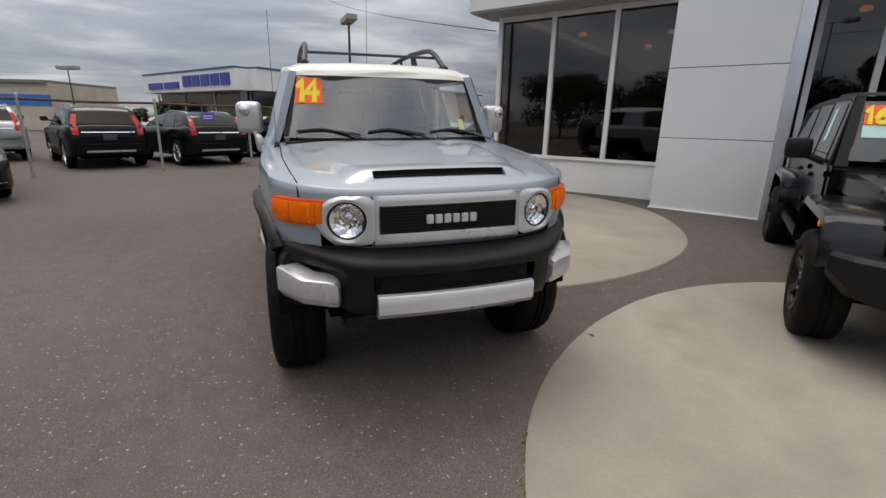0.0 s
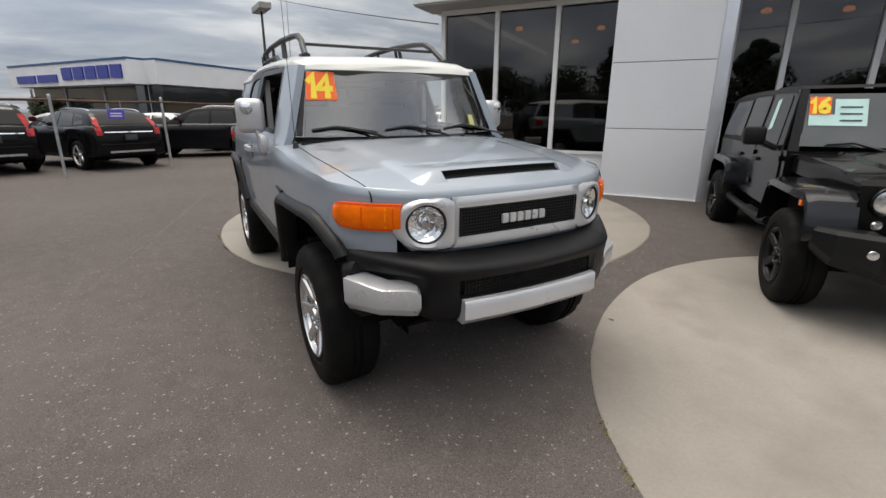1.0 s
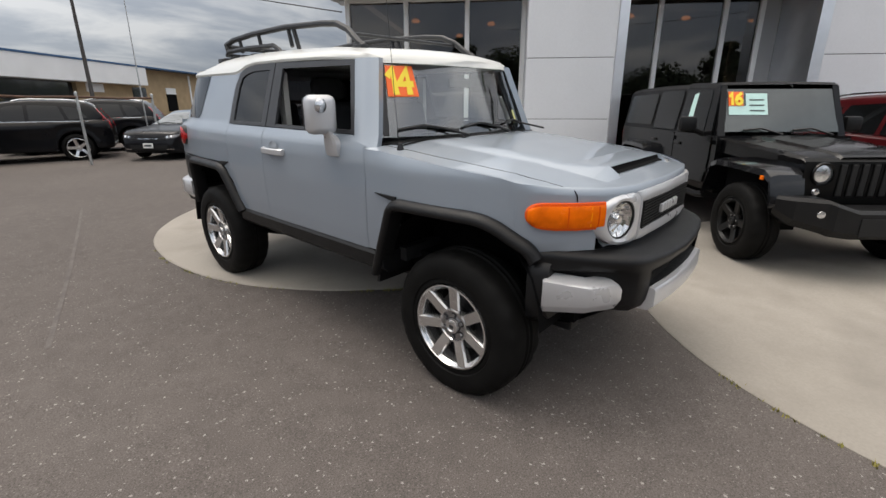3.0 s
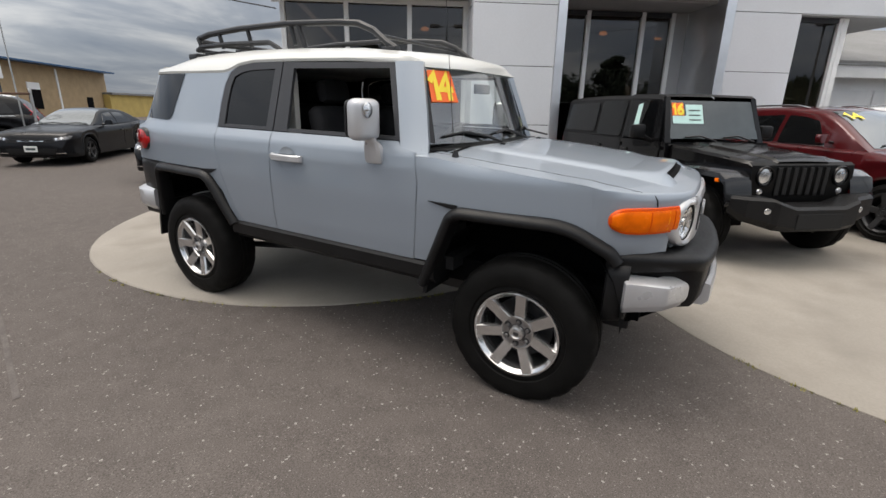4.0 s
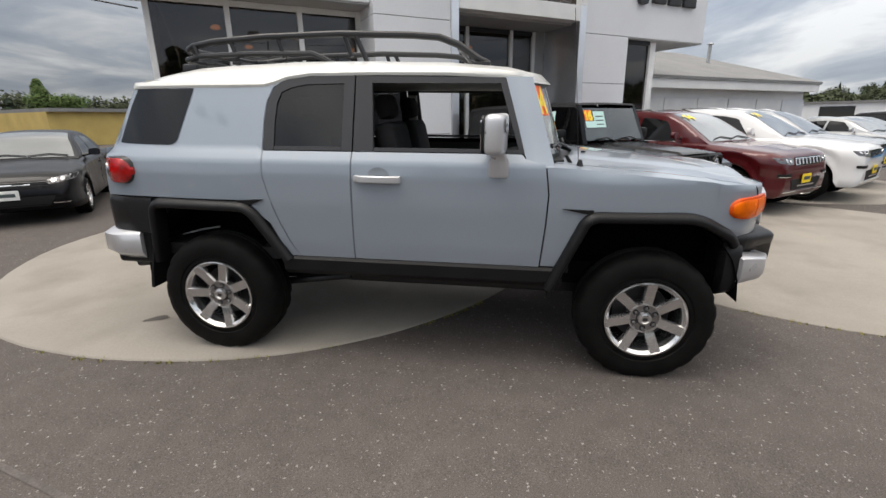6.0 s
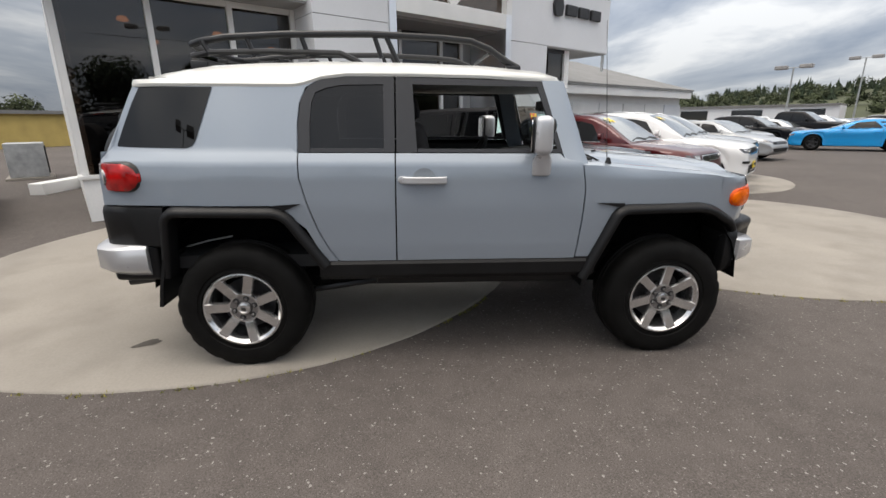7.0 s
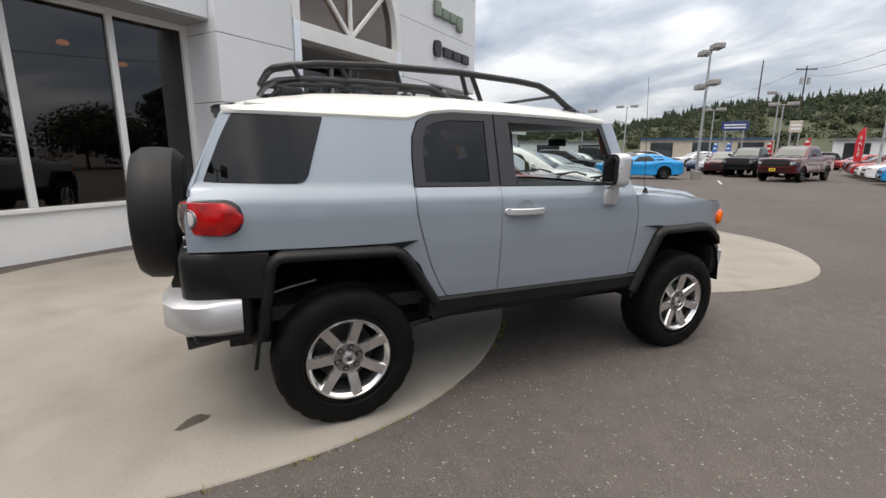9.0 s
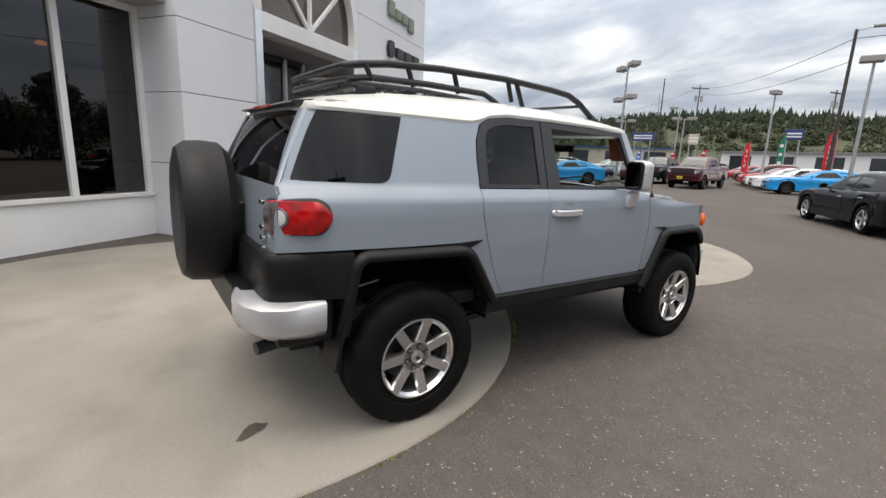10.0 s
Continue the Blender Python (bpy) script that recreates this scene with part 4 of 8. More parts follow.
nose = loft([ring_at(nose_line, i, z) for i, z in ((0.03, 0.88), (0.002, 0.90), (0.0, 0.955), (0.0, 1.0), (0.0, 1.10), (0.002, 1.135), (0.008, 1.160), (0.02, 1.166))], closed=False)
bmesh.ops.delete(nose, geom=[f for f in nose.faces if 0.36 < abs(f.calc_center_median().x) < 0.60 and 0.9 < f.calc_center_median().z < 1.10], context="FACES_ONLY")
bmesh.ops.delete(nose, geom=[f for f in nose.faces if f.calc_center_median().y > -0.40 and f.calc_center_median().z < 0.94], context="FACES_ONLY")
part("nose_panel", nose, "car_grey", WAG, smooth=50)
part("cowl", loft([[(0.80 * u, 0.40 + 0.19 * abs(u) ** 2.2 + dy, 1.304 - 0.036 * abs(u) ** 2.6 + dz) for u in (-0.95, -0.8, -0.5, 0, 0.5, 0.8, 0.95)] for dy, dz in ((0.0, -0.012), (0.04, 0.0), (0.10, 0.016))], closed=False), "black_trim", WAG)
for x in (-0.33, 0.33):
    part("washer_jet", moved(box((-0.012, -0.014, -0.004), (0.012, 0.014, 0.010), 0.004), Matrix.Translation(scoop_place(x, 0.36, 0.0))), "black_trim", WAG)
for sg in (-1, 1):
    part("cowl_vent", loft([[scoop_place(sg * x, y, 0.003) for x in (0.50, 0.58, 0.66, 0.73)] for y in (0.475, 0.50)], closed=False), "dark_gap", WAG)
    part("fender_top", hood_patch([sg * u for u in (0.879, 0.92, 0.96, 0.985, 1.0)], V_ROWS), "car_grey", WAG, smooth=50)
    part("hood_seam", loft([[(x * f, y, z - 0.012) for f in (0.98, 1.02)] for x, y, z in [hood_point(sg * 0.8755, v) for v in V_ROWS[:-3]]], closed=False), "dark_gap", WAG)
    part("hood_seam", tube([(sg * 0.69, -0.584, 1.122), (sg * 0.690, -0.578, 1.15), (sg * 0.692, -0.562, 1.170)], 0.003, 6), "dark_gap", WAG)
    # turn signal wrapping round the corner
    sig = [(0.805, -0.372), (0.803, -0.380), (0.798, -0.400), (0.791, -0.425), (0.777, -0.455), (0.750, -0.505), (0.69, -0.580), (0.580, -0.672)]
    rings = []
    for (x, y), hh in zip(sig, (0.012, 0.030, 0.046, 0.055, 0.060, 0.062, 0.062, 0.062)):
        o = 0.004 + 0.2 * hh
        zm = 1.058
        rings.append([(sg * (x - 0.02), y + 0.02, zm - hh), (sg * (x + o * 0.75), y - o * 0.75, zm - hh * 0.96), (sg * (x + o), y - o, zm - hh * 0.6), (sg * (x + o * 1.1), y - o * 1.1, zm), (sg * (x + o), y - o, zm + hh * 0.6), (sg * (x + o * 0.75), y - o * 0.75, zm + hh * 0.96), (sg * (x - 0.02), y + 0.02, zm + hh)])
    signal = part("turn_signal", loft(rings), "amber_rim", WAG, "amber front turn signal", smooth=60)
    inner = [[(px + sg * 0.004 * (0 < j < 6), py - 0.004 * (0 < j < 6), 1.058 + (pz - 1.058) * 0.80) for j, (px, py, pz) in enumerate(r)] for r in rings[1:]]
    part("inner_lens", loft(inner), "amber_lens", signal, smooth=60)
    # bulb bowl behind the wide end, and upright ribs towards the lamp
    bowl = pose(sg * 0.766, -0.492, 1.058, 0, 0, 90 + sg * 58)
    part("bulb_bowl", moved(lathe([(0.0, -0.012), (0.012, -0.016), (0.018, -0.011), (0.030, -0.009), (0.036, -0.015), (0.041, -0.010)], 24), bowl), "amber_bright", signal)
    for k in range(5):
        f = k / 4
        x, y = 0.715 + (0.605 - 0.715) * f, -0.550 + (-0.652 + 0.550) * f
        part("lens_rib", tube([(sg * (x + 0.017), y - 0.017, 1.014), (sg * (x + 0.021), y - 0.021, 1.058), (sg * (x + 0.017), y - 0.017, 1.102)], 0.0045, 5), "amber_bright" if k % 2 else "amber_rim", signal)

# silver grille surround with round lamps


def front_place(x, z, t):
    return (x, lerp_table([(0.0, -0.785), (0.3, -0.777), (0.45, -0.751), (0.55, -0.712), (0.64, -0.652)], abs(x)) + t + max(0, z - 1.1) * 0.25, z)


part("grille_backing", sheet(rounded([(-0.385, 0.916), (0.385, 0.916), (0.385, 1.134), (-0.385, 1.134)], 0.02, 4), lambda x, z, t: front_place(x, z, t + 0.012), 0.06, 0.02), "mesh_black", WAG)


def frame_strip(outer_pts, inner_pts, name, mat, depth=0.03):
    rings = []
    for (a, b), (c, d) in zip(outer_pts, inner_pts):
        o, i = front_place(a, b, 0.0), front_place(c, d, 0.0)
        mx, mz = (a + c) / 2, (b + d) / 2
        m = front_place(mx, mz, -0.008)
        rings.append([(o[0], o[1] + depth, o[2]), o, m, i, (i[0], i[1] + depth, i[2])])
    rings.append(rings[0])
    return part(name, loft(rings, closed=False), mat, WAG, smooth=50)


# middle frame between the lamps, and a ring round each lamp
n_side = 12
outer_f = [(-0.37 + 0.74 * k / n_side, 0.912) for k in range(n_side)] + [(0.37, 0.912 + 0.226 * k / 4) for k in range(4)] + [(0.37 - 0.74 * k / n_side, 1.138) for k in range(n_side)] + [(-0.37, 1.138 - 0.226 * k / 4) for k in range(4)]
inner_f = [(-0.345 + 0.69 * k / n_side, 0.960) for k in range(n_side)] + [(0.345, 0.960 + 0.132 * k / 4) for k in range(4)] + [(0.345 - 0.69 * k / n_side, 1.092) for k in range(n_side)] + [(-0.345, 1.092 - 0.132 * k / 4) for k in range(4)]
frame_strip(outer_f, inner_f, "grille_surround", "silver_paint")
for sg in (-1, 1):
    cx, cz = sg * 0.49, 1.025
    circ_o, circ_i = [], []
    for k in range(36):
        a = 2 * math.pi * k / 36
        ca, sa = math.cos(a), math.sin(a)
        ox = cx + 0.135 * ca
        oz = cz + 0.113 * sa if ca * sg > -0.2 else cz + 0.113 * max(-1, min(1, sa * 1.25))
        if ca * sg < -0.1:
            ox = cx - sg * min(0.125, 0.16 * abs(ca))
        circ_o.append((ox, oz))
        circ_i.append((cx + 0.088 * ca, cz + 0.088 * sa))
    frame_strip(circ_o, circ_i, "lamp_bezel", "silver_paint")
    yl, tilt = -0.725, 90 + sg * 20
    part("lamp_ring", moved(lathe([(0.080, 0.002), (0.0885, -0.002), (0.0905, 0.012)], 36), pose(cx, yl, cz, 0, 0, tilt)), "mesh_black", WAG)
    part("lamp_housing", moved(lathe([(0.0, 0.055), (0.11, 0.05), (0.14, 0.035)], 24), pose(cx, yl, cz, 0, 0, tilt)), "car_grey", WAG)
    lamp = part("headlight", moved(lathe([(0.010, 0.040), (0.05, 0.034), (0.075, 0.024), (0.089, 0.010)], 36), pose(cx, yl, cz, 0, 0, tilt)), "reflector", WAG, "round clear headlight", smooth=60)
    part("bulb", moved(lathe([(0.0, 0.008), (0.016, 0.010), (0.024, 0.02), (0.026, 0.04)], 14), pose(cx, yl, cz, 0, 0, tilt)), "chrome", lamp)
    for ring, (ra, xa, rb, xb) in enumerate(((0.020, 0.036, 0.043, 0.030), (0.043, 0.030, 0.064, 0.020), (0.064, 0.020, 0.084, 0.006))):
        facets = bmesh.new()
        for k in range(12):
            a0, a1 = 2 * math.pi * (k + 0.5 * (ring % 2)) / 12, 2 * math.pi * (k + 1 + 0.5 * (ring % 2)) / 12
            tip = 0.004 if (k + ring) % 2 else -0.003
            facets.faces.new([facets.verts.new((x + d, r * math.cos(aa), r * math.sin(aa))) for r, x, aa, d in ((ra, xa, a0, tip), (rb, xb, a0, 0), (rb, xb, a1, tip), (ra, xa, a1, 0))])
        part("reflector_facet", moved(facets, pose(cx, yl, cz, 0, 0, tilt)), "chrome", lamp, smooth=0)
    part("lens", moved(lathe([(0.0, -0.008), (0.035, -0.007), (0.065, -0.002), (0.088, 0.006)], 36), pose(cx, yl, cz, 0, 0, tilt)), "lamp_glass", lamp, smooth=80)
# honeycomb in the opening: rows of short bars
mesh_bm = bmesh.new()
for r in range(9):
    z = 0.968 + r * 0.0148
    add_box(mesh_bm, (-0.342, -0.783, z - 0.0018), (0.342, -0.772, z + 0.0018))
for c in range(46):
    x = -0.34 + c * 0.0151
    add_box(mesh_bm, (x - 0.0018, -0.782, 0.962), (x + 0.0018, -0.773, 1.091))
part("grille_mesh", mesh_bm, "mesh_black", WAG, smooth=0)
for k in range(6):
    part("letter_bar", box((-0.128 + k * 0.0435, -0.803, 1.002), (-0.128 + k * 0.0435 + 0.035, -0.783, 1.046), 0.006), "silver_paint", WAG, "raised silver brand letter shape")

# the nose ends blunt: everything ahead of the signals is drawn back a little
for ob in WAG.children_recursive:
    if ob.type == "MESH":
        for v in ob.data.vertices:
            if v.co.y < -0.40:
                v.co.y = -0.40 + (v.co.y + 0.40) * 0.86

# front bumper: a sloping top ledge, an upright face with a mouth, silver end pieces
BUMPER = [(0.800, -0.385), (0.792, -0.45), (0.760, -0.52), (0.712, -0.58), (0.660, -0.642), (0.590, -0.722), (0.545, -0.768), (0.505, -0.796), (0.44, -0.815), (0.41, -0.822), (0.24, -0.844), (0.0, -0.856)]
MID = 0.012
b_line = [(-x, y) for x, y in BUMPER] + [(x, y) for x, y in BUMPER[:-1]][::-1]


def bumper_ring(inset, up, z):
    """inset towards the middle; up is the height over the ridge, or else z stands alone."""
    ring = []
    for x, y in b_line:
        zz = z if up is None else 0.832 + 0.050 * min(1.0, abs(x) / 0.76) ** 2 + up
        if up is None and z < 0.66:
            zz = z - 0.03 * min(1.0, max(0.0, (y + 0.72) / 0.22))
        if up is None:
            tuck = 0.048 * min(1.0, max(0.0, (abs(x) - 0.515) / 0.05)) * min(1.0, max(0.0, (0.815 - z) / 0.02))
            x, y = x * (1 - tuck * 0.9), y + tuck * 0.66
        ring.append((MID + x * (1 - inset * 0.62), min(y + inset * (1.0 - 0.6 * (abs(x) / 0.80) ** 4), -0.385), zz))
    return ring


bump = loft([bumper_ring(*r) for r in ((0.20, 0.045, 0), (0.12, 0.040, 0), (0.045, 0.024, 0), (0.014, 0.010, 0), (0.002, -0.004, 0), (0.0, -0.020, 0), (0.002, None, 0.812), (0.006, None, 0.792), (0.010, None, 0.705), (0.018, None, 0.64), (0.036, None, 0.600), (0.08, None, 0.582), (0.13, None, 0.580))], closed=False)
bmesh.ops.delete(bump, geom=[f for f in bump.faces if abs(f.calc_center_median().x - MID) < 0.405 and 0.71 < f.calc_center_median().z < 0.785], context="FACES_ONLY")
part("front_bumper", bump, "black_plastic", WAG, smooth=50)
mouth = [(x, y) for x, y in b_line if abs(x) < 0.42]
part("bumper_mouth", loft([[(MID + x * f, y + d, z) for x, y in mouth] for f, d, z in ((0.992, 0.012, 0.792), (0.96, 0.06, 0.780), (0.96, 0.06, 0.715), (0.992, 0.016, 0.705))], closed=False), "black_plastic", WAG, smooth=20)
low = bmesh.new()
for r in range(5):
    z = 0.718 + r * 0.0148
    add_box(low, (MID - 0.37, -0.800, z - 0.002), (MID + 0.37, -0.792, z + 0.002))
for c in range(40):
    x = MID - 0.37 + c * 0.019
    add_box(low, (x - 0.002, -0.799, 0.712), (x + 0.002, -0.791, 0.782))
part("lower_grille", low, "mesh_black", WAG, smooth=0)
part("skid_trim", loft([[(MID + x, y + 0.17 * x * x, z) for y, z in ((-0.84, 0.704), (-0.862, 0.700), (-0.870, 0.690), (-0.871, 0.612), (-0.845, 0.584), (-0.80, 0.584))] for x in (-0.396, -0.392, -0.2, 0, 0.2, 0.392, 0.396)]), "silver_paint", WAG, smooth=40)
for sg in (-1, 1):
    plan = [(0.829, -0.492, 0.772, 0.660), (0.824, -0.500, 0.774, 0.656), (0.733, -0.650, 0.755, 0.662), (0.722, -0.664, 0.752, 0.664), (0.706, -0.674, 0.751, 0.664), (0.605, -0.726, 0.750, 0.658), (0.577, -0.741, 0.742, 0.660), (0.563, -0.747, 0.724, 0.672)]
    rings = []
    for n, (x, y, zt, zb) in enumerate(plan):
        nx, ny = ((0.86, -0.51), (0.86, -0.51), (0.84, -0.54), (0.72, -0.69), (0.52, -0.85), (0.42, -0.91), (0.40, -0.92), (0.35, -0.94))[n]
        k = 0.6 if n in (0, len(plan) - 1) else 1.0
        rings.append([(MID + sg * (x + nx * o), y + ny * o, z) for o, z in ((-0.085, zt + 0.022 * k), (-0.010, zt + 0.006 * k), (-0.002, zt + 0.001), (0.0, zt - 0.006), (0.0, zb + 0.004), (-0.003, zb - 0.003), (-0.022, zb - 0.034 * k), (-0.085, zb - 0.060 * k))])
    part("bumper_corner", loft(rings), "silver_paint", WAG, "silver bumper end piece", smooth=28)
# near-black tray set low, standing in for the deep shade below the bumper
part("under_tray", loft([[(x, y, z) for y, z in ((-0.66, 0.575), (-0.50, 0.46), (-0.30, 0.42), (0.10, 0.42))] for x in (-0.52, 0.52)], closed=False), "dark_gap", WAG)
for sg in (-1, 1):
    part("bumper_end", loft([[(MID + sg * (x * f), y, z + (lift if z < 0.6 else 0)) for x, z in ((0.58, 0.540), (0.77, 0.540), (0.808, 0.575), (0.816, 0.66), (0.816, 0.79), (0.80, 0.835), (0.76, 0.86), (0.58, 0.86))] for y, f, lift in ((-0.395, 0.985, -0.004), (-0.402, 1.0, 0.0), (-0.470, 1.0, 0.018), (-0.496, 0.975, 0.026))]), "black_plastic", WAG, smooth=50)

# windscreen and its wipers
rings = []
for k in range(7):
    u = k / 6
    y0, z0, w = 0.475 + 0.13 * u, 1.322 + 0.405 * u, 0.735 - 0.085 * u
    rings.append([(w * (-1 + j / 7), y0 + 0.155 * (abs(-1 + j / 7)) ** 2.2, z0) for j in range(15)])
ws = part("windscreen", loft(rings, closed=False), "windscreen_glass", WAG, "clear windscreen with a price sticker", smooth=60)
ws.visible_shadow = False


def on_screen(x, z, off):
    u = (z - 1.322) / 0.405
    w = 0.735 - 0.085 * u
    return (x, 0.475 + 0.13 * u + 0.155 * abs(x / w) ** 2.2 - off, z)


part("screen_edge", loft([[on_screen(x, z, o) for x, z, o in ((s * a, z, 0.002), (s * b, z, 0.004), (s * b, z, -0.01))] for s, z, a, b in [(-1, 1.33 + 0.39 * k / 6, 0.725 - 0.08 * k / 6, 0.695 - 0.085 * k / 6) for k in range(7)]], closed=False), "black_trim", WAG)
part("screen_edge", loft([[on_screen(x, z, o) for x, z, o in ((s * a, z, 0.002), (s * b, z, 0.004), (s * b, z, -0.01))] for s, z, a, b in [(1, 1.33 + 0.39 * k / 6, 0.725 - 0.08 * k / 6, 0.695 - 0.085 * k / 6) for k in range(7)]], closed=False), "black_trim", WAG)
for x0 in (-0.62, -0.16, 0.30):
    w = part("wiper", tube([on_screen(x0 - 0.02, 1.365, 0.02), on_screen(x0 + 0.12, 1.385, 0.028), on_screen(x0 + 0.38, 1.348, 0.02)], 0.008, 6), "black_trim", WAG)
    part("wiper_arm", tube([on_screen(x0 + 0.16, 1.382, 0.03), on_screen(x0 + 0.30, 1.355, 0.035), (x0 + 0.42, 0.42, 1.318)], 0.007, 6), "black_trim", w)
st = thing("price_sticker", "orange windscreen sticker with yellow number 14", "sticker", WAG.matrix_world.copy())
part("backing", sheet([(-0.64, 1.545), (-0.455, 1.545), (-0.455, 1.715), (-0.61, 1.715)], lambda x, z, t: on_screen(x, z, 0.006), 0.05, 0), "sticker_orange", st)
for ch, dx in (("1", -0.585), ("4", -0.52)):
    part("digit", digit_mesh(ch, 0.125, lambda a, b, o, x0=dx: on_screen(x0 + a + b * 0.08, 1.63 + b, 0.009 + o)), "sticker_yellow", st, smooth=0)
tag_ob = thing("window_tag", "small pale yellow paper tag inside the windscreen corner", "sticker", WAG.matrix_world.copy())
part("paper", sheet([(0.52, 1.36), (0.575, 1.36), (0.555, 1.45), (0.51, 1.45)], lambda x, z, t: on_screen(x, z, 0.006), 0.1, 0), "tag_yellow", tag_ob)

# rear: back door, glass, spare wheel in a black cover
part("rear_panel", loft([[(x, y - 0.012 * (abs(x) / 0.8) ** 3, z) for x in (-0.775, -0.72, -0.5, -0.2, 0.2, 0.5, 0.72, 0.775)] for y, z in ((3.465, 0.80), (3.458, 1.0), (3.450, 1.20), (3.432, 1.335))], closed=False), "car_grey", WAG, smooth=50)
for sg in (-1, 1):
    rings = []
    for y, z, gx, gy in ((3.415, 1.30, 0.66, 3.40), (3.410, 1.336, 0.69, 3.405), (3.340, 1.50, 0.63, 3.345), (3.286, 1.62, 0.585, 3.290), (3.248, 1.70, 0.555, 3.250)):
        px = side_x(y, z)
        rings.append([(sg * px, y, z), (sg * (px - 0.012), y + 0.014, z), (sg * (px + gx) / 2, y + 0.014, z), (sg * gx, gy + 0.012, z), (sg * gx, gy - 0.02, z), (sg * (px - 0.03), y - 0.03, z)])
    part("rear_pillar", loft(rings), "car_grey", WAG, smooth=50)
part("rear_glass", loft([[(x, y - 0.03 * (x / 0.7) ** 2, z) for x in (-0.69 + o, -0.4, 0, 0.4, 0.69 - o)] for y, z, o in ((3.430, 1.335, 0), (3.372, 1.50, 0.06), (3.318, 1.62, 0.10), (3.268, 1.70, 0.13))], closed=False), "tinted_glass", WAG)
part("roof_spoiler", loft([[(x, y, z) for y, z in ((3.17, 1.755), (3.285, 1.738), (3.305, 1.724), (3.17, 1.708))] for x in (-0.56, -0.3, 0, 0.3, 0.56)]), "black_trim", WAG)
part("brake_lamp", box((-0.16, 3.298, 1.718), (0.16, 3.310, 1.734), 0.003), "red_lens", WAG)
for sg in (-1, 1):
    # tail lamp wraps from the rear face to the side
    line = [(0.715, 3.447), (0.757, 3.433), (0.785, 3.405), (0.808, 3.364), (0.827, 3.31), (0.841, 3.26), (0.852, 3.205)]
    rings = []
    for k in range(19):
        q = k / 18 * (len(line) - 1)
        i = min(int(q), len(line) - 2)
        x = line[i][0] + (line[i + 1][0] - line[i][0]) * (q - i)
        y = line[i][1] + (line[i + 1][1] - line[i][1]) * (q - i)
        edge = min(1.0, (18 - k + 0.06) / 5.0)
        hh = 0.084 * math.sqrt(max(0.0, 1 - (1 - edge) ** 2)) * (0.93 if k < 2 else 1.0)
        o = 0.022 * min(1.0, 0.35 + (18 - k) / 5.0)
        ca = min(1.0, k / 9)
        ox, oy = o * ca, o * (1 - ca * 0.85)
        rings.append([(sg * (x - 0.012), y - 0.014, 1.197 + hh), (sg * (x + ox * 0.8), y + oy * 0.8, 1.197 + hh * 0.9), (sg * (x + ox * 1.15), y + oy * 1.15, 1.197 + hh * 0.45), (sg * (x + ox * 1.25), y + oy * 1.25, 1.197), (sg * (x + ox * 1.15), y + oy * 1.15, 1.197 - hh * 0.45), (sg * (x + ox * 0.8), y + oy * 0.8, 1.197 - hh * 0.9), (sg * (x - 0.012), y - 0.014, 1.197 - hh)])
    back = []
    for r in rings:
        back.append([(sg * (abs(p[0]) - 0.008), p[1] - 0.006, 1.197 + (p[2] - 1.197) * 1.07) for p in r])
    part("lamp_surround", loft(back), "black_trim", WAG, smooth=60)
    tl = part("tail_lamp", loft(rings), "red_lens", WAG, "red wrap-round tail lamp", smooth=60)
    clear = [[(px + sg * 0.003 * min(1, i), py + 0.003, 1.197 + (pz - 1.197) * 0.93) for px, py, pz in r] for i, r in enumerate(rings[0:6])]
    part("clear_section", loft(clear), "lamp_dark_grey", tl, smooth=60)
    part("reverse_lens", moved(lathe([(0.0, 0.026), (0.024, 0.025), (0.036, 0.022), (0.040, 0.0)], 24), Matrix.Translation((sg * 0.776, 3.412, 1.197)) @ pose(0, 0, 0, 0, 0, 90 - sg * 40)), "white_lens", tl)
    part("lens_ring", moved(lathe([(0.038, 0.020), (0.043, 0.024), (0.047, 0.023), (0.050, 0.0)], 28), Matrix.Translation((sg * 0.776, 3.412, 1.197)) @ pose(0, 0, 0, 0, 0, 90 - sg * 40)), "alloy_mid", tl)
    # silver rear bumper ends
    pts = [(0.862, 3.225), (0.862, 3.32), (0.852, 3.42), (0.81, 3.51), (0.71, 3.565), (0.54, 3.585), (0.50, 3.585)]
    rings = []
    for i, (x, y) in enumerate(pts):
        k = 0.0 if i in (0, len(pts) - 1) else 0.012
        rings.append([(sg * (x - 0.14 if i < 3 else x * 0.86), y if i < 3 else y - 0.13, 0.792), (sg * (x - 0.02), y - (0.02 if i > 2 else 0), 0.800), (sg * (x + k), y + k, 0.775), (sg * (x + k), y + k, 0.66), (sg * (x - 0.03), y - (0.03 if i > 2 else 0), 0.612), (sg * (x - 0.14 if i < 3 else x * 0.86), y if i < 3 else y - 0.13, 0.605)])
    part("bumper_corner", loft(rings), "silver_paint", WAG, "silver bumper end piece", smooth=50)
part("rear_bumper", box((-0.55, 3.40, 0.60), (0.55, 3.57, 0.80), 0.02), "black_plastic", WAG)
part("rear_valance", box((-0.83, 3.17, 0.57), (0.83, 3.45, 0.80), 0.03), "black_plastic", WAG)
part("spare_cover", moved(lathe([(0.0, 0.13), (0.2, 0.13), (0.30, 0.140), (0.365, 0.125), (0.398, 0.08), (0.405, 0.0), (0.398, -0.09), (0.35, -0.14), (0.0, -0.14)], 40), pose(0.10, 3.625, 1.112, 0, 0, 90)), "black_vinyl", WAG, "black vinyl spare wheel cover")
for z in (1.02, 1.07, 1.12, 1.24):
    part("badge_mark", box((-0.66, 3.452, z), (-0.60, 3.470, z + 0.022), 0.004), "chrome", WAG, "small chrome badge mark")
part("spare_mount", box((-0.2, 3.44, 0.95), (0.24, 3.54, 1.2), 0.01), "black_trim", WAG)
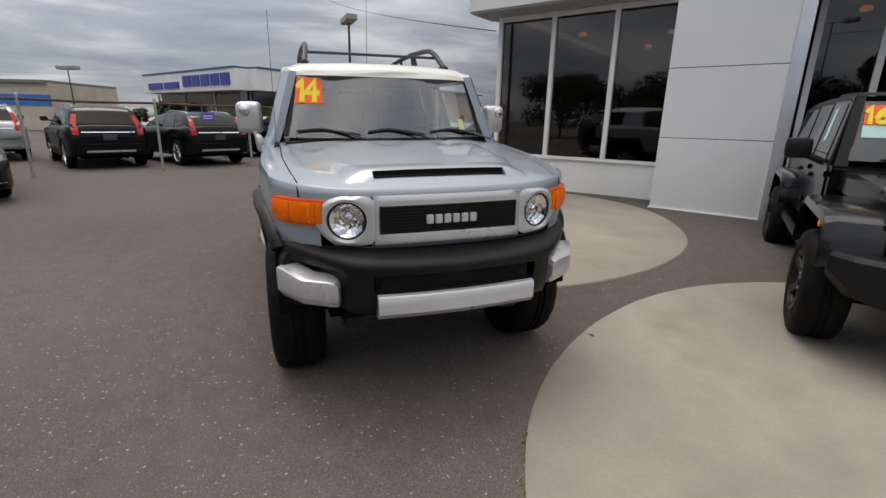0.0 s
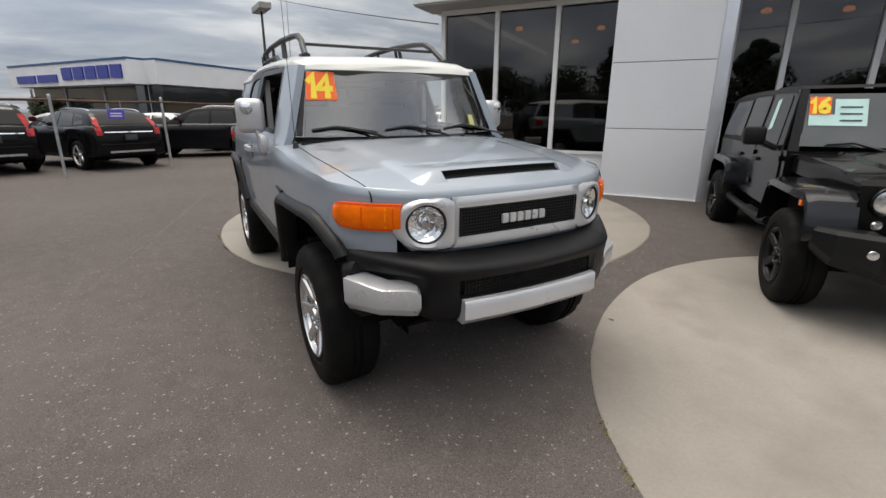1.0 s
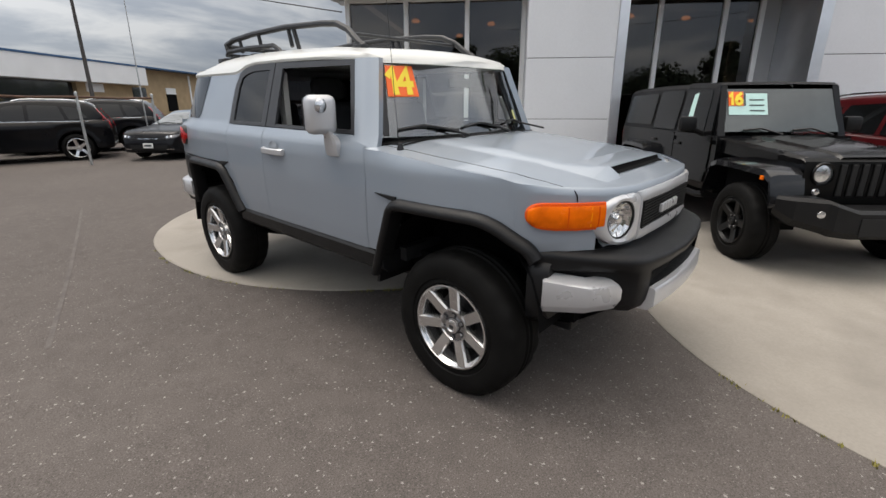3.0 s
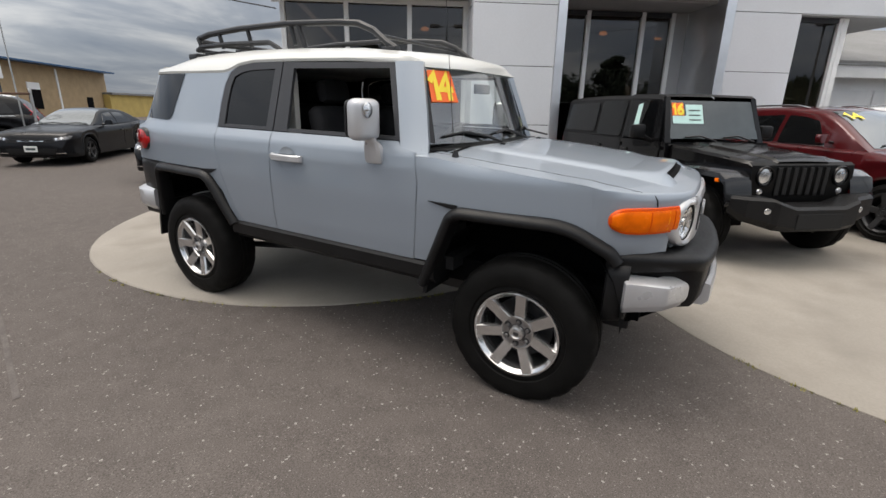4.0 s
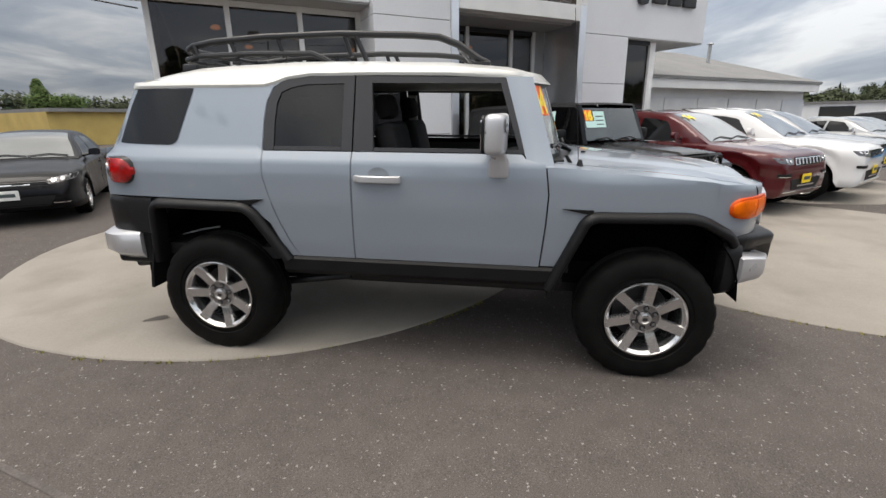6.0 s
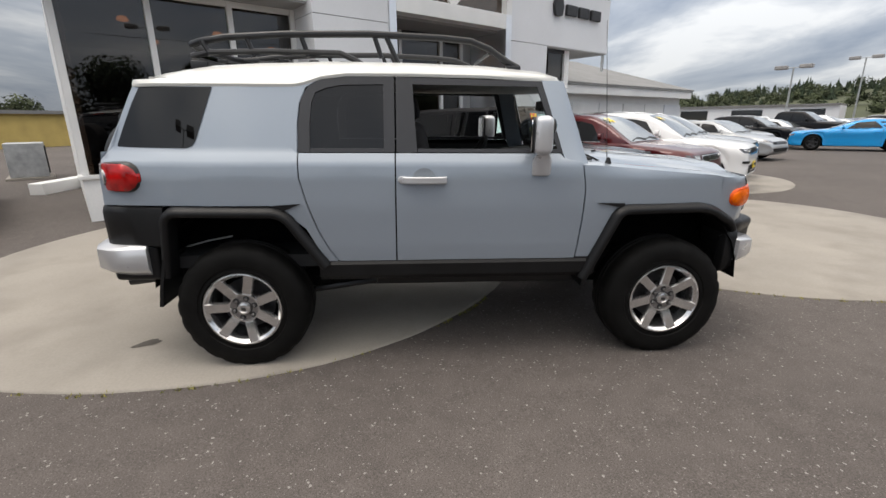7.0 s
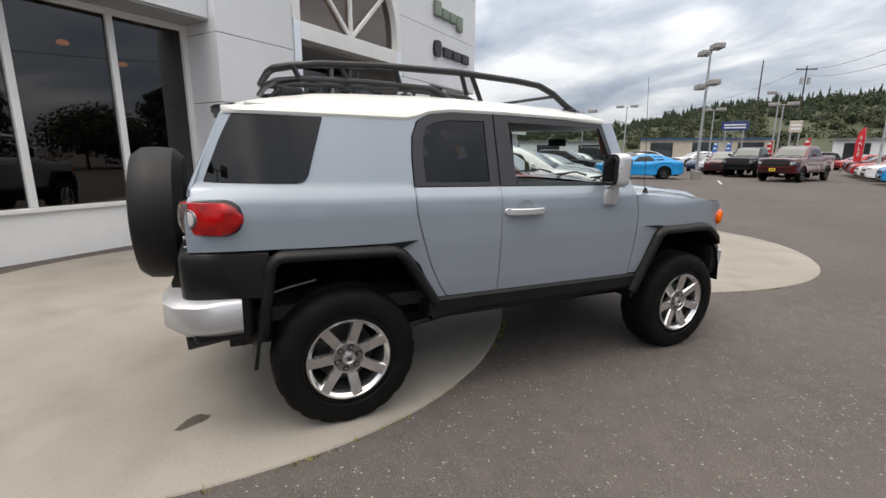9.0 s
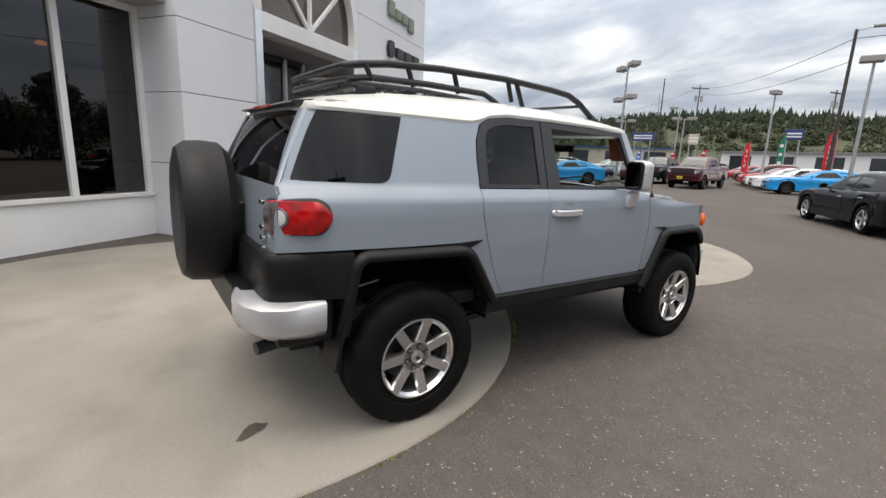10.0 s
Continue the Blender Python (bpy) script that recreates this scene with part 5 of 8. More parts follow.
part("tailpipe", tube([(-0.55, 3.2, 0.52), (-0.60, 3.50, 0.50)], 0.035, 12), "alloy_dark", WAG)

# underside, its near-black colour stands in for the shade beneath the car
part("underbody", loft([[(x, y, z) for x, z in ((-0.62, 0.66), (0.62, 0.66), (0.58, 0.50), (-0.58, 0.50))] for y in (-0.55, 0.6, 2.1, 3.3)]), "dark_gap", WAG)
for sg in (-1, 1):
    part("chassis_rail", box((sg * 0.45 - 0.05, -0.5, 0.40), (sg * 0.45 + 0.05, 3.3, 0.52), 0.01), "black_trim", WAG)
part("axle", tube([(-0.7, 2.69, 0.385), (0.7, 2.69, 0.385)], 0.05, 10), "black_trim", WAG)
part("axle_housing", moved(lathe([(0.0, -0.14), (0.1, -0.12), (0.15, 0.0), (0.1, 0.12), (0.0, 0.14)], 16), pose(0.0, 2.69, 0.385)), "black_trim", WAG)
part("axle", tube([(-0.7, 0, 0.385), (0.7, 0, 0.385)], 0.04, 10), "black_trim", WAG)
for sg in (-1, 1):
    part("leaf_link", tube([(sg * 0.56, 1.9, 0.46), (sg * 0.56, 2.6, 0.36)], 0.025, 8), "black_trim", WAG)
    # added pale rod that stands in for a bright gap in the rear arch
    part("brake_line", tube([(sg * 0.60, 3.11, 0.722), (sg * 0.60, 2.97, 0.760), (sg * 0.60, 2.82, 0.788)], 0.006, 6), "pale_trim", WAG)

# cabin
part("cabin_floor", box((-0.74, 0.45, 0.62), (0.74, 3.2, 0.70)), "dash", WAG)
part("dashboard", loft([[(x, y, z) for y, z in ((0.52, 1.30), (0.80, 1.27), (0.98, 1.22), (1.0, 1.05), (0.6, 0.8))] for x in (-0.72, -0.3, 0.3, 0.72)]), "dash", WAG)
part("headliner", box((-0.66, 0.78, 1.735), (0.66, 3.15, 1.75)), "pale_trim", WAG)
part("steering_wheel", moved(tube([(0.18 * math.cos(a), 0.18 * math.sin(a), 0) for a in np.linspace(0, 2 * math.pi, 25)[:-1]], 0.015, 8, loop=True), pose(0.36, 1.10, 1.22, -65, 0, 0)), "dash", WAG)
part("inner_mirror", box((-0.11, 0.66, 1.60), (0.11, 0.68, 1.66), 0.008), "dash", WAG)
for sg in (-1, 1):
    for y0, s in ((1.45, "front_seat"), (2.35, "rear_seat")):
        seat = part(s, box((sg * 0.36 - 0.25, y0 - 0.45, 0.86), (sg * 0.36 + 0.25, y0 + 0.05, 1.0), 0.05), "seat_cloth", WAG)
        part("seat_back", moved(box((-0.25, -0.06, 0.0), (0.25, 0.07, 0.58), 0.05), pose(sg * 0.36, y0 + 0.06, 0.93, -12, 0, 0)), "seat_cloth", seat)
        part("head_rest", moved(box((-0.13, -0.05, 0.6), (0.13, 0.06, 0.76), 0.045), pose(sg * 0.36, y0 + 0.06, 0.93, -12, 0, 0)), "seat_cloth", seat)
    part("inner_pillar", box((sg * 0.70 - 0.02, 1.66, 1.0), (sg * 0.70 + 0.02, 1.73, 1.70)), "pale_trim", WAG)
    part("door_inner", loft([[(sg * (side_x(y, z) - 0.05), y, z) for z in (0.68, 1.0, 1.30)] for y in (0.7, 1.2, 1.7, 2.25)], closed=False), "dash", WAG)

# aerial
part("aerial", tube([(-0.775, 0.44, 1.265), (-0.775, 0.45, 1.30), (-0.765, 0.53, 2.08)], [0.005, 0.0022, 0.0014], 6), "black_trim", WAG)
part("aerial_foot", moved(lathe([(0.0, 0.05), (0.010, 0.045), (0.024, 0.0), (0.026, -0.012)], 14), pose(-0.775, 0.44, 1.262, 0, -90, 0)), "black_trim", WAG)


def wheel(name, rim_mat, dark_mat, radius, width, rim_r, spokes, label="", far=False):
    """A wheel on its own axis, face towards -x: tyre, rim, spokes, cap and nuts."""
    w = bpy.data.objects.new(name, None)
    scene.collection.objects.link(w)
    w.empty_display_size = 0.1
    if label:
        w["label"] = label
    h = width / 2
    prof = [(rim_r, h - 0.02), (rim_r + 0.01, h), (radius * 0.80, h + 0.012), (radius * 0.93, h - 0.004), (radius * 0.985, h - 0.03), (radius, h - 0.07), (radius * 1.002, 0.03), (radius * 0.975, 0.025), (radius * 0.975, 0.012), (radius * 1.002, 0.006), (radius * 1.002, -0.006), (radius * 0.975, -0.012), (radius * 0.975, -0.025), (radius * 1.002, -0.03),
            (radius, -h + 0.07), (radius * 0.985, -h + 0.03), (radius * 0.93, -h + 0.004), (radius * 0.80, -h - 0.012), (rim_r + 0.035, -h - 0.004), (rim_r + 0.03, -h + 0.004), (rim_r + 0.01, -h), (rim_r, -h + 0.02)]
    tread = {3: 0.004, 4: 0.009, 5: 0.009, 14: 0.009, 15: 0.009, 16: 0.004}
    part("tyre", lathe(prof, 80, wobble=lambda k, i: (-tread.get(i, 0) if k % 4 >= 3 else 0)), "rubber", w, smooth=40)
    part("rim", lathe([(rim_r, -h + 0.018), (rim_r - 0.002, -h - 0.002), (rim_r - 0.010, -h - 0.004), (rim_r - 0.016, -h + 0.008), (rim_r - 0.027, -h + 0.014), (rim_r - 0.030, -h + 0.020), (rim_r - 0.031, -h + 0.05), (rim_r - 0.030, -h + 0.07), (rim_r - 0.035, 0.0), (rim_r - 0.035, h - 0.02)], 56), rim_mat, w, smooth=40)
    part("rim_back", lathe([(rim_r - 0.034, 0.02), (0.09, 0.01), (0.0, 0.0)], 40), "dark_gap", w)
    if not far:
        part("brake_disc", lathe([(0.165, 0.0), (0.165, -0.015), (0.09, -0.018), (0.09, -0.04), (0.0, -0.04)], 32), "alloy_dark", w)
    sp = bmesh.new()
    f = -h + 0.022
    w0 = 0.19 * rim_r / spokes ** 0.5 * 1.8
    rr = [(0.075, w0 * 0.86, f + 0.012), (0.10, w0 * 0.86, f + 0.002), (rim_r - 0.06, w0 * 0.88, f - 0.010), (rim_r - 0.014, w0 * 0.90, f - 0.021)]
    rows = []
    for r, wd, x in rr:
        rows.append([sp.verts.new(p) for p in ((x, -wd, r), (x, wd, r), (x + 0.012, wd + 0.006, r), (x + 0.045, wd + 0.002, r), (x + 0.045, -wd - 0.002, r), (x + 0.012, -wd - 0.006, r))])
    for a, b in zip(rows, rows[1:]):
        for i in range(6):
            j = (i + 1) % 6
            sp.faces.new((a[i], a[j], b[j], b[i]))
    sp.faces.new(rows[-1])
    if far:
        one = bpy.data.meshes.new("spoke")
        sp.to_mesh(one)
        sp.free()
        face = lathe([(0.0, f - 0.008), (0.04, f - 0.006), (0.046, f + 0.01), (0.09, f + 0.006), (0.095, f + 0.03)], 20)
        for k in range(spokes):
            one.transform(pose(0, 0, 0, 360 / spokes))
            face.from_mesh(one)
        part("wheel_face", face, rim_mat, w, smooth=30)
        bpy.data.meshes.remove(one)
        return w
    first = part("spoke", sp, rim_mat, w, smooth=30)
    for k in range(1, spokes):
        o = new("spoke", first.data)
        o.parent = w
        o.matrix_local = pose(0, 0, 0, 360 * k / spokes)
    part("hub", lathe([(0.0, f + 0.012), (0.048, f + 0.012), (0.078, f + 0.012), (0.084, f + 0.002), (0.092, f + 0.002), (0.096, f + 0.014), (0.098, f + 0.04)], 36), rim_mat, w, smooth=30)
    part("hub_recess", lathe([(0.046, f + 0.0105), (0.080, f + 0.0105), (0.0805, f + 0.012)], 36), rim_mat if rim_mat != "alloy" else "alloy_mid", w)
    cap = part("hub_cap", lathe([(0.0, f - 0.010), (0.022, f - 0.010), (0.026, f - 0.014), (0.038, f - 0.010), (0.042, f + 0.002), (0.043, f + 0.014)], 32), rim_mat, w, smooth=30)
    part("cap_gap", lathe([(0.042, f + 0.0098), (0.0475, f + 0.0098), (0.048, f + 0.0110)], 32), dark_mat, cap)
    part("cap_badge", box((f - 0.0125, -0.014, -0.010), (f - 0.008, 0.014, 0.010), 0.003), dark_mat, cap)
    # dark rings laid on the hub paint in the shade of the nut holes
    pocket = part("nut_pocket", moved(lathe([(0.010, f + 0.0095), (0.0175, f + 0.0085), (0.0185, f + 0.012)], 16), Matrix.Translation((0, 0, 0.063))), dark_mat, w)
    for k in range(1, 6):
        o = new("nut_pocket", pocket.data)
        o.parent = w
        o.matrix_local = pose(0, 0, 0, 60 * k)
    nut = lathe([(0.0, f - 0.004), (0.009, f - 0.003), (0.0115, f + 0.004), (0.0125, f + 0.014)], 6)
    n0 = part("wheel_nut", moved(nut, Matrix.Translation((0, 0, 0.063))), "alloy_mid", w, smooth=0)
    for k in range(1, 6):
        o = new("wheel_nut", n0.data)
        o.parent = w
        o.matrix_local = pose(0, 0, 0, 60 * k)
    return w


def fit_wheel(proto, car, m):
    made = copy_thing(proto, m)
    made.parent = car
    made.matrix_basis = m
    return made


def drop_proto(proto):
    for o in (*proto.children_recursive, proto):
        bpy.data.objects.remove(o)


proto = wheel("wheel", "alloy", "alloy_dark", 0.402, 0.270, 0.237, 7, "seven-spoke silver alloy wheel")
for sg, y, turn in ((-1, 0.0, 4), (-1, 2.70, 14), (1, 0.0, 30), (1, 2.70, 55)):
    m = Matrix.Translation((sg * (0.736 if y < 1 else 0.755), y, 0.394)) @ (Matrix.Identity(4) if sg < 0 else pose(0, 0, 0, 0, 0, 180)) @ pose(0, 0, 0, turn)
    fit_wheel(proto, WAG, m)
drop_proto(proto)

# roof rack
rack = part("roof_rack", tube([(-0.54, 0.98, 1.835), (-0.535, 1.05, 1.87), (-0.52, 1.16, 1.945), (-0.515, 1.28, 1.990), (-0.51, 1.45, 2.005), (-0.51, 1.9, 2.020), (-0.51, 2.4, 2.010), (-0.505, 2.75, 1.988), (-0.49, 2.90, 1.966), (-0.43, 2.98, 1.955), (-0.3, 3.0, 1.950), (0.3, 3.0, 1.950), (0.43, 2.98, 1.955), (0.49, 2.90, 1.966), (0.505, 2.75, 1.988), (0.51, 2.4, 2.010), (0.51, 1.9, 2.020), (0.51, 1.45, 2.005), (0.515, 1.28, 1.990), (0.52, 1.16, 1.945), (0.535, 1.05, 1.87), (0.54, 0.98, 1.835)], 0.021, 10), "rack_black", WAG, "black tubular steel roof rack")
part("rack_rail", tube([(-0.53, 1.93, 1.835), (-0.525, 2.0, 1.875), (-0.52, 2.08, 1.908), (-0.515, 2.5, 1.912), (-0.51, 2.85, 1.902), (-0.47, 2.97, 1.886), (-0.3, 3.01, 1.880), (0.3, 3.01, 1.880), (0.47, 2.97, 1.886), (0.51, 2.85, 1.902), (0.515, 2.5, 1.912), (0.52, 2.08, 1.908), (0.525, 2.0, 1.875), (0.53, 1.93, 1.835)], 0.018, 8), "rack_black", rack)
for y, z in ((2.06, 1.845), (2.24, 1.85), (2.42, 1.852), (2.60, 1.85), (2.78, 1.845), (2.94, 1.84)):
    part("rack_slat", box((-0.52, y - 0.03, z), (0.52, y + 0.03, z + 0.018), 0.005), "rack_black", rack)
part("rack_bar", tube([(-0.515, 1.16, 1.925), (0.515, 1.16, 1.925)], 0.011, 8), "rack_black", rack)
for sg in (-1, 1):
    for y in (1.86, 2.30, 2.62, 2.88):
        part("rack_post", tube([(sg * 0.512, y - 0.03, 1.885), (sg * 0.508, y + 0.01, 2.008 - max(0, y - 2.4) * 0.09)], 0.015, 8), "rack_black", rack)
    part("rack_post", tube([(sg * 0.52, 1.72, 1.835), (sg * 0.511, 1.80, 2.012)], 0.016, 8), "rack_black", rack)
    for y in (1.02, 1.75, 2.05, 2.5, 2.9):
        part("rack_foot", box((sg * 0.54 - 0.03, y - 0.05, 1.79), (sg * 0.54 + 0.03, y + 0.05, 1.85), 0.01), "rack_black", rack)

# ---- other cars ----
from mathutils.bvhtree import BVHTree


def paint(name, base, metal=0.2, rough=0.3):
    return material(name, base, rough, metal=metal, vary=0.03, scale=1.5, coat=0.9 if max(base) > 0.05 else 0.28, spec=0.2 if max(base) > 0.05 else 0.1)


paint("paint_black", (0.005, 0.005, 0.006), 0.0)
paint("paint_graphite", (0.009, 0.0095, 0.011), 0.1)
paint("paint_dark_red", (0.075, 0.006, 0.008), 0.2)
paint("paint_white", (0.78, 0.78, 0.78), 0.0)
paint("paint_silver", (0.42, 0.43, 0.44), 0.5)
paint("paint_blue", (0.012, 0.27, 0.62), 0.1)
paint("paint_red", (0.40, 0.02, 0.02), 0.1)
paint("paint_deep_blue", (0.015, 0.03, 0.09), 0.3)
material("offroad_black", (0.0045, 0.0045, 0.005), 0.18, vary=0.08, scale=3.0, coat=0.25, spec=0.15)
material("offroad_top", (0.010, 0.010, 0.011), 0.5, spec=0.3, vary=0.1, scale=4.0, fine=0.1, fine_scale=200.0, bump=0.15)
material("offroad_flare", (0.006, 0.006, 0.007), 0.22, vary=0.1, scale=4.0, coat=0.6, spec=0.4)
material("offroad_grille", (0.004, 0.004, 0.004), 0.4, spec=0.2, vary=0.1, scale=5.0)
material("offroad_screen", (0.042, 0.052, 0.052), 0.05, coat=1.0, spec=0.5, vary=0.35, scale=1.6)
MATS["offroad_screen"].node_tree.nodes["Principled BSDF"].inputs["Coat IOR"].default_value = 1.52
material("rim_black", (0.012, 0.012, 0.012), 0.4, metal=0.4, vary=0.1, scale=8.0)
material("plate_yellow", (0.85, 0.62, 0.02), 0.5)
material("plate_dark", (0.05, 0.05, 0.055), 0.5)
material("plate_white", (0.75, 0.76, 0.74), 0.5)
material("screen_sky", (0.045, 0.058, 0.058), 0.05, coat=1.0, spec=0.9, vary=0.35, scale=1.6)
MATS["screen_sky"].node_tree.nodes["Principled BSDF"].inputs["Coat IOR"].default_value = 1.72
material("car_glass_dark", (0.006, 0.0065, 0.007), 0.05, spec=0.45)
material("lamp_dark", (0.16, 0.16, 0.165), 0.12, metal=0.5, coat=1.0, vary=0.5, scale=22.0)
glass_material("car_glass", (0.22, 0.25, 0.25), 0.8, ior=1.45)


def car_body(s):
    """The lower body, cut over the wheels and rounded at both ends, and the cabin. y runs backwards from the front axle."""
    wb, fo, ro, half, low, wr = s["wb"], s["fo"], s["ro"], s["half"], s["low"], s["wr"]
    end = wb + ro
    gap = 0.055
    steps = (0.0, 0.012, 0.03, 0.06, 0.10, 0.15, 0.22, 0.3)
    ys = sorted(set([round(v, 3) for v in np.linspace(-fo, end, 40)] + [round(c + o, 3) for c in (s.get("axle", 0), wb) for o in np.linspace(-wr - gap, wr + gap, 19)] + [-fo + d for d in steps] + [end - d for d in steps]))
    nd, td = s.get("nose", 0.16), s.get("tail", 0.10)

    def round_end(d, depth):
        k = 1 - min(1.0, d / depth)
        return math.sqrt(max(0.0, 1 - k * k))

    rings = []
    for y in ys:
        df, dr = y + fo, end - y
        h = half * (0.66 + 0.34 * round_end(df + 0.02, 0.62)) * (0.78 + 0.22 * round_end(dr + 0.015, 0.40))
        zt = lerp_table(s["belt"], y)
        zm_f, zm_r = s.get("nose_z", (low + zt) * 0.52), s.get("tail_z", (low + zt) * 0.55)
        kf, kr = 0.35 + 0.65 * round_end(df, nd), 0.45 + 0.55 * round_end(dr, td)
        zl = low
        zt = min(zm_f + (zt - zm_f) * kf, zm_r + (zt - zm_r) * kr)
        zl = max(zm_f + (zl - zm_f) * kf, zm_r + (zl + 0.06 * (dr < 0.6) - zm_r) * kr)
        for c in (s.get("axle", 0), wb):
            d = abs(y - c)
            if d < wr + gap:
                zl = max(zl, wr * 0.97 + math.sqrt((wr + gap) ** 2 - d * d))
        zl = min(zl, zt - 0.09)
        hgt = zt - zl
        near = min(abs(y - s.get("axle", 0)), abs(y - wb))
        lip = 0.012 * max(0.0, 1 - abs(near - wr - 0.05) / 0.16)
        half_ring = [(-h * 0.72, zl), (-h * 0.955 - lip, zl + 0.004), (-h * 0.985 - lip, zl + 0.03), (-h * 0.992 - lip * 0.6, zl + hgt * 0.22), (-h * 0.975, zl + hgt * 0.36), (-h * 0.985, zl + hgt * 0.58), (-h, zl + hgt * 0.72), (-h * 0.990, zl + hgt * 0.82), (-h * 0.955, zt - 0.035), (-h * 0.905, zt - 0.006), (-h * 0.82, zt + 0.006), (-h * 0.62, zt + 0.020), (-h * 0.45, zt + 0.030), (-h * 0.2, zt + 0.030), (0, zt + 0.032)]
        pts = [(x, y, z) for x, z in half_ring]
        rings.append(pts + [(-x, yy, z) for x, yy, z in pts[-2::-1]])
    low_bm = loft(rings)
    cab = []
    top = max(v for _, v in s["roof"])
    fine = []
    for (y0, z0), (y1, z1) in zip(s["roof"], s["roof"][1:]):
        for k in range(3):
            fine.append((y0 + (y1 - y0) * k / 3, z0 + (z1 - z0) * k / 3))
    fine.append(s["roof"][-1])
    for i in range(1, len(fine) - 1):
        fine[i] = (fine[i][0], (fine[i - 1][1] + 2 * fine[i][1] + fine[i + 1][1]) / 4)
    for y, z in fine:
        zb = lerp_table(s["belt"], y) - 0.012
        gh = s["gh"] * (1 - 0.10 * max(0.0, 1 - (end - y) / 1.2) ** 2)
        u = (z - zb) / max(0.001, top - zb)
        rh = gh + (s["rh"] - gh) * min(1, max(0, u))
        pts = [(-gh, y, zb), (-(gh + (rh - gh) * 0.5), y, zb + (z - zb) * 0.5), (-rh - 0.004, y, zb + (z - zb) * 0.84), (-rh + 0.02, y, zb + (z - zb) * 0.93), (-rh + 0.075, y, zb + (z - zb) * 0.982), (-rh * 0.7, y, z + 0.006 * u), (-rh * 0.35, y, z + 0.016 * u), (0, y, z + 0.02 * u)]
        cab.append(pts + [(-x, yy, zz) for x, yy, zz in pts[-2::-1]])
    return low_bm, loft(cab)


def car(name, label, spec, m, group="", simple=False):
    """A parked road car from its table of sizes; lamps, grille and glass are laid on the body's own surface."""
    s = spec
    t = thing(name, label, "car", m, group)
    wb, fo, ro, half, low = s["wb"], s["fo"], s["ro"], s["half"], s["low"]
    end = wb + ro
    low_bm, cab_bm = car_body(s)
    trees = [BVHTree.FromBMesh(low_bm), BVHTree.FromBMesh(cab_bm)]

    def reach(o, d, which=(0, 1)):
        best = None
        for k in which:
            hit = trees[k].ray_cast(Vector(o), Vector(d))
            if hit[0] is not None and (best is None or hit[3] < best[3]):
                best = hit
        return best[0] if best else None

    def front_y(x, z, proud):
        h = reach((x, -fo - 2, z), (0, 1, 0), (0,))
        return min(h.y if h else -fo + 0.5, -fo + 0.55) - proud

    def rear_y(x, z, proud):
        h = reach((x, end + 2, z), (0, -1, 0))
        return max(h.y if h else end - 0.5, end - 0.75) + proud

    def side_at(sg, y, z, proud):
        h = reach((sg * 3, y, z), (-sg, 0, 0))
        return sg * ((abs(h.x) if h else half * 0.9) + proud)

    def on_front(nm, outline, mt, proud=0.006, thick=0.02, parent=None, step=0.07, sg=1):
        return part(nm, sheet(outline, lambda x, z, tt: (sg * x, front_y(sg * x, z, proud) + tt, z), step, thick), mt, parent or t, smooth=50)

    def on_rear(nm, outline, mt, proud=0.006, thick=0.02, sg=1, parent=None):
        return part(nm, sheet(outline, lambda x, z, tt: (sg * x, rear_y(sg * x, z, proud) - tt, z), 0.07, thick), mt, parent or t, smooth=50)

    def bar(x0, x1, z0, z1):
        return [(x0, z0), (x1, z0), (x1, z1), (x0, z1)]

    roof = s["roof"]
    for sg in (-1, 1):
        for win in s["side_glass"]:
            w = part("side_window", sheet(rounded(win, 0.035, 3), lambda y, z, tt, g=sg: (side_at(g, y, z, 0.006) - g * tt, y, z), 0.15, 0.006), "car_glass_dark", t, smooth=60)
        lo = min(p[1] for w in s["side_glass"] for p in w)
        if not simple or s.get("rim") == "alloy":
            ya, yb = s["side_glass"][0][0][0], s["side_glass"][-1][-1][0]
            part("window_trim", tube([(side_at(sg, ya + (yb - ya) * k / 8, lo - 0.012, 0.004), ya + (yb - ya) * k / 8, lo - 0.012) for k in range(9)], 0.008, 5), s.get("trim_mat", "black_trim"), t)
        for y in s.get("door_cuts", ()):
            zt = lerp_table(s["belt"], y)
            part("door_seam", tube([(side_at(sg, y, z, 0.0), y, z) for z in np.linspace(low + 0.12, zt - 0.03, 8)], 0.005, 4), "dark_gap", t)
            if not simple:
                part("door_handle", tube([(side_at(sg, y - d, zt - 0.16, o), y - d, zt - 0.16) for d, o in ((0.25, 0.0), (0.22, 0.03), (0.10, 0.03), (0.07, 0.0))], 0.011, 6), s.get("handle_mat", s["paint"]), t)
        mx, my, mz = half * 0.93, s["mirror"][0], s["mirror"][1]
        mir = part("door_mirror", loft([[(sg * (mx + o), my + dy * k, mz + 0.06 + dz * k) for dy, dz in ((-0.06, -0.055), (0.035, -0.065), (0.045, 0.06), (-0.04, 0.065))] for o, k in ((0.03, 0.55), (0.06, 0.9), (0.12, 1.05), (0.19, 1.0), (0.215, 0.7))]), s.get("mirror_mat", s["paint"]), t, smooth=60)
        part("mirror_arm", tube([(sg * (mx - 0.08), my, mz), (sg * (mx + 0.08), my, mz + 0.03)], 0.022, 6), "black_trim", mir)
        lamp = on_front("headlight", rounded(s["lamp_f"], 0.025), s.get("lamp_mat", "lamp_dark"), 0.006, 0.02, sg=sg, step=0.04)
        if not simple:
            lx = [p[0] for p in s["lamp_f"]]
            lz = [p[1] for p in s["lamp_f"]]
            cz = (min(lz) + max(lz)) / 2
            for f in (0.25, 0.55):
                x = min(lx) + (max(lx) - min(lx)) * f
                r = (max(lz) - min(lz)) * 0.22
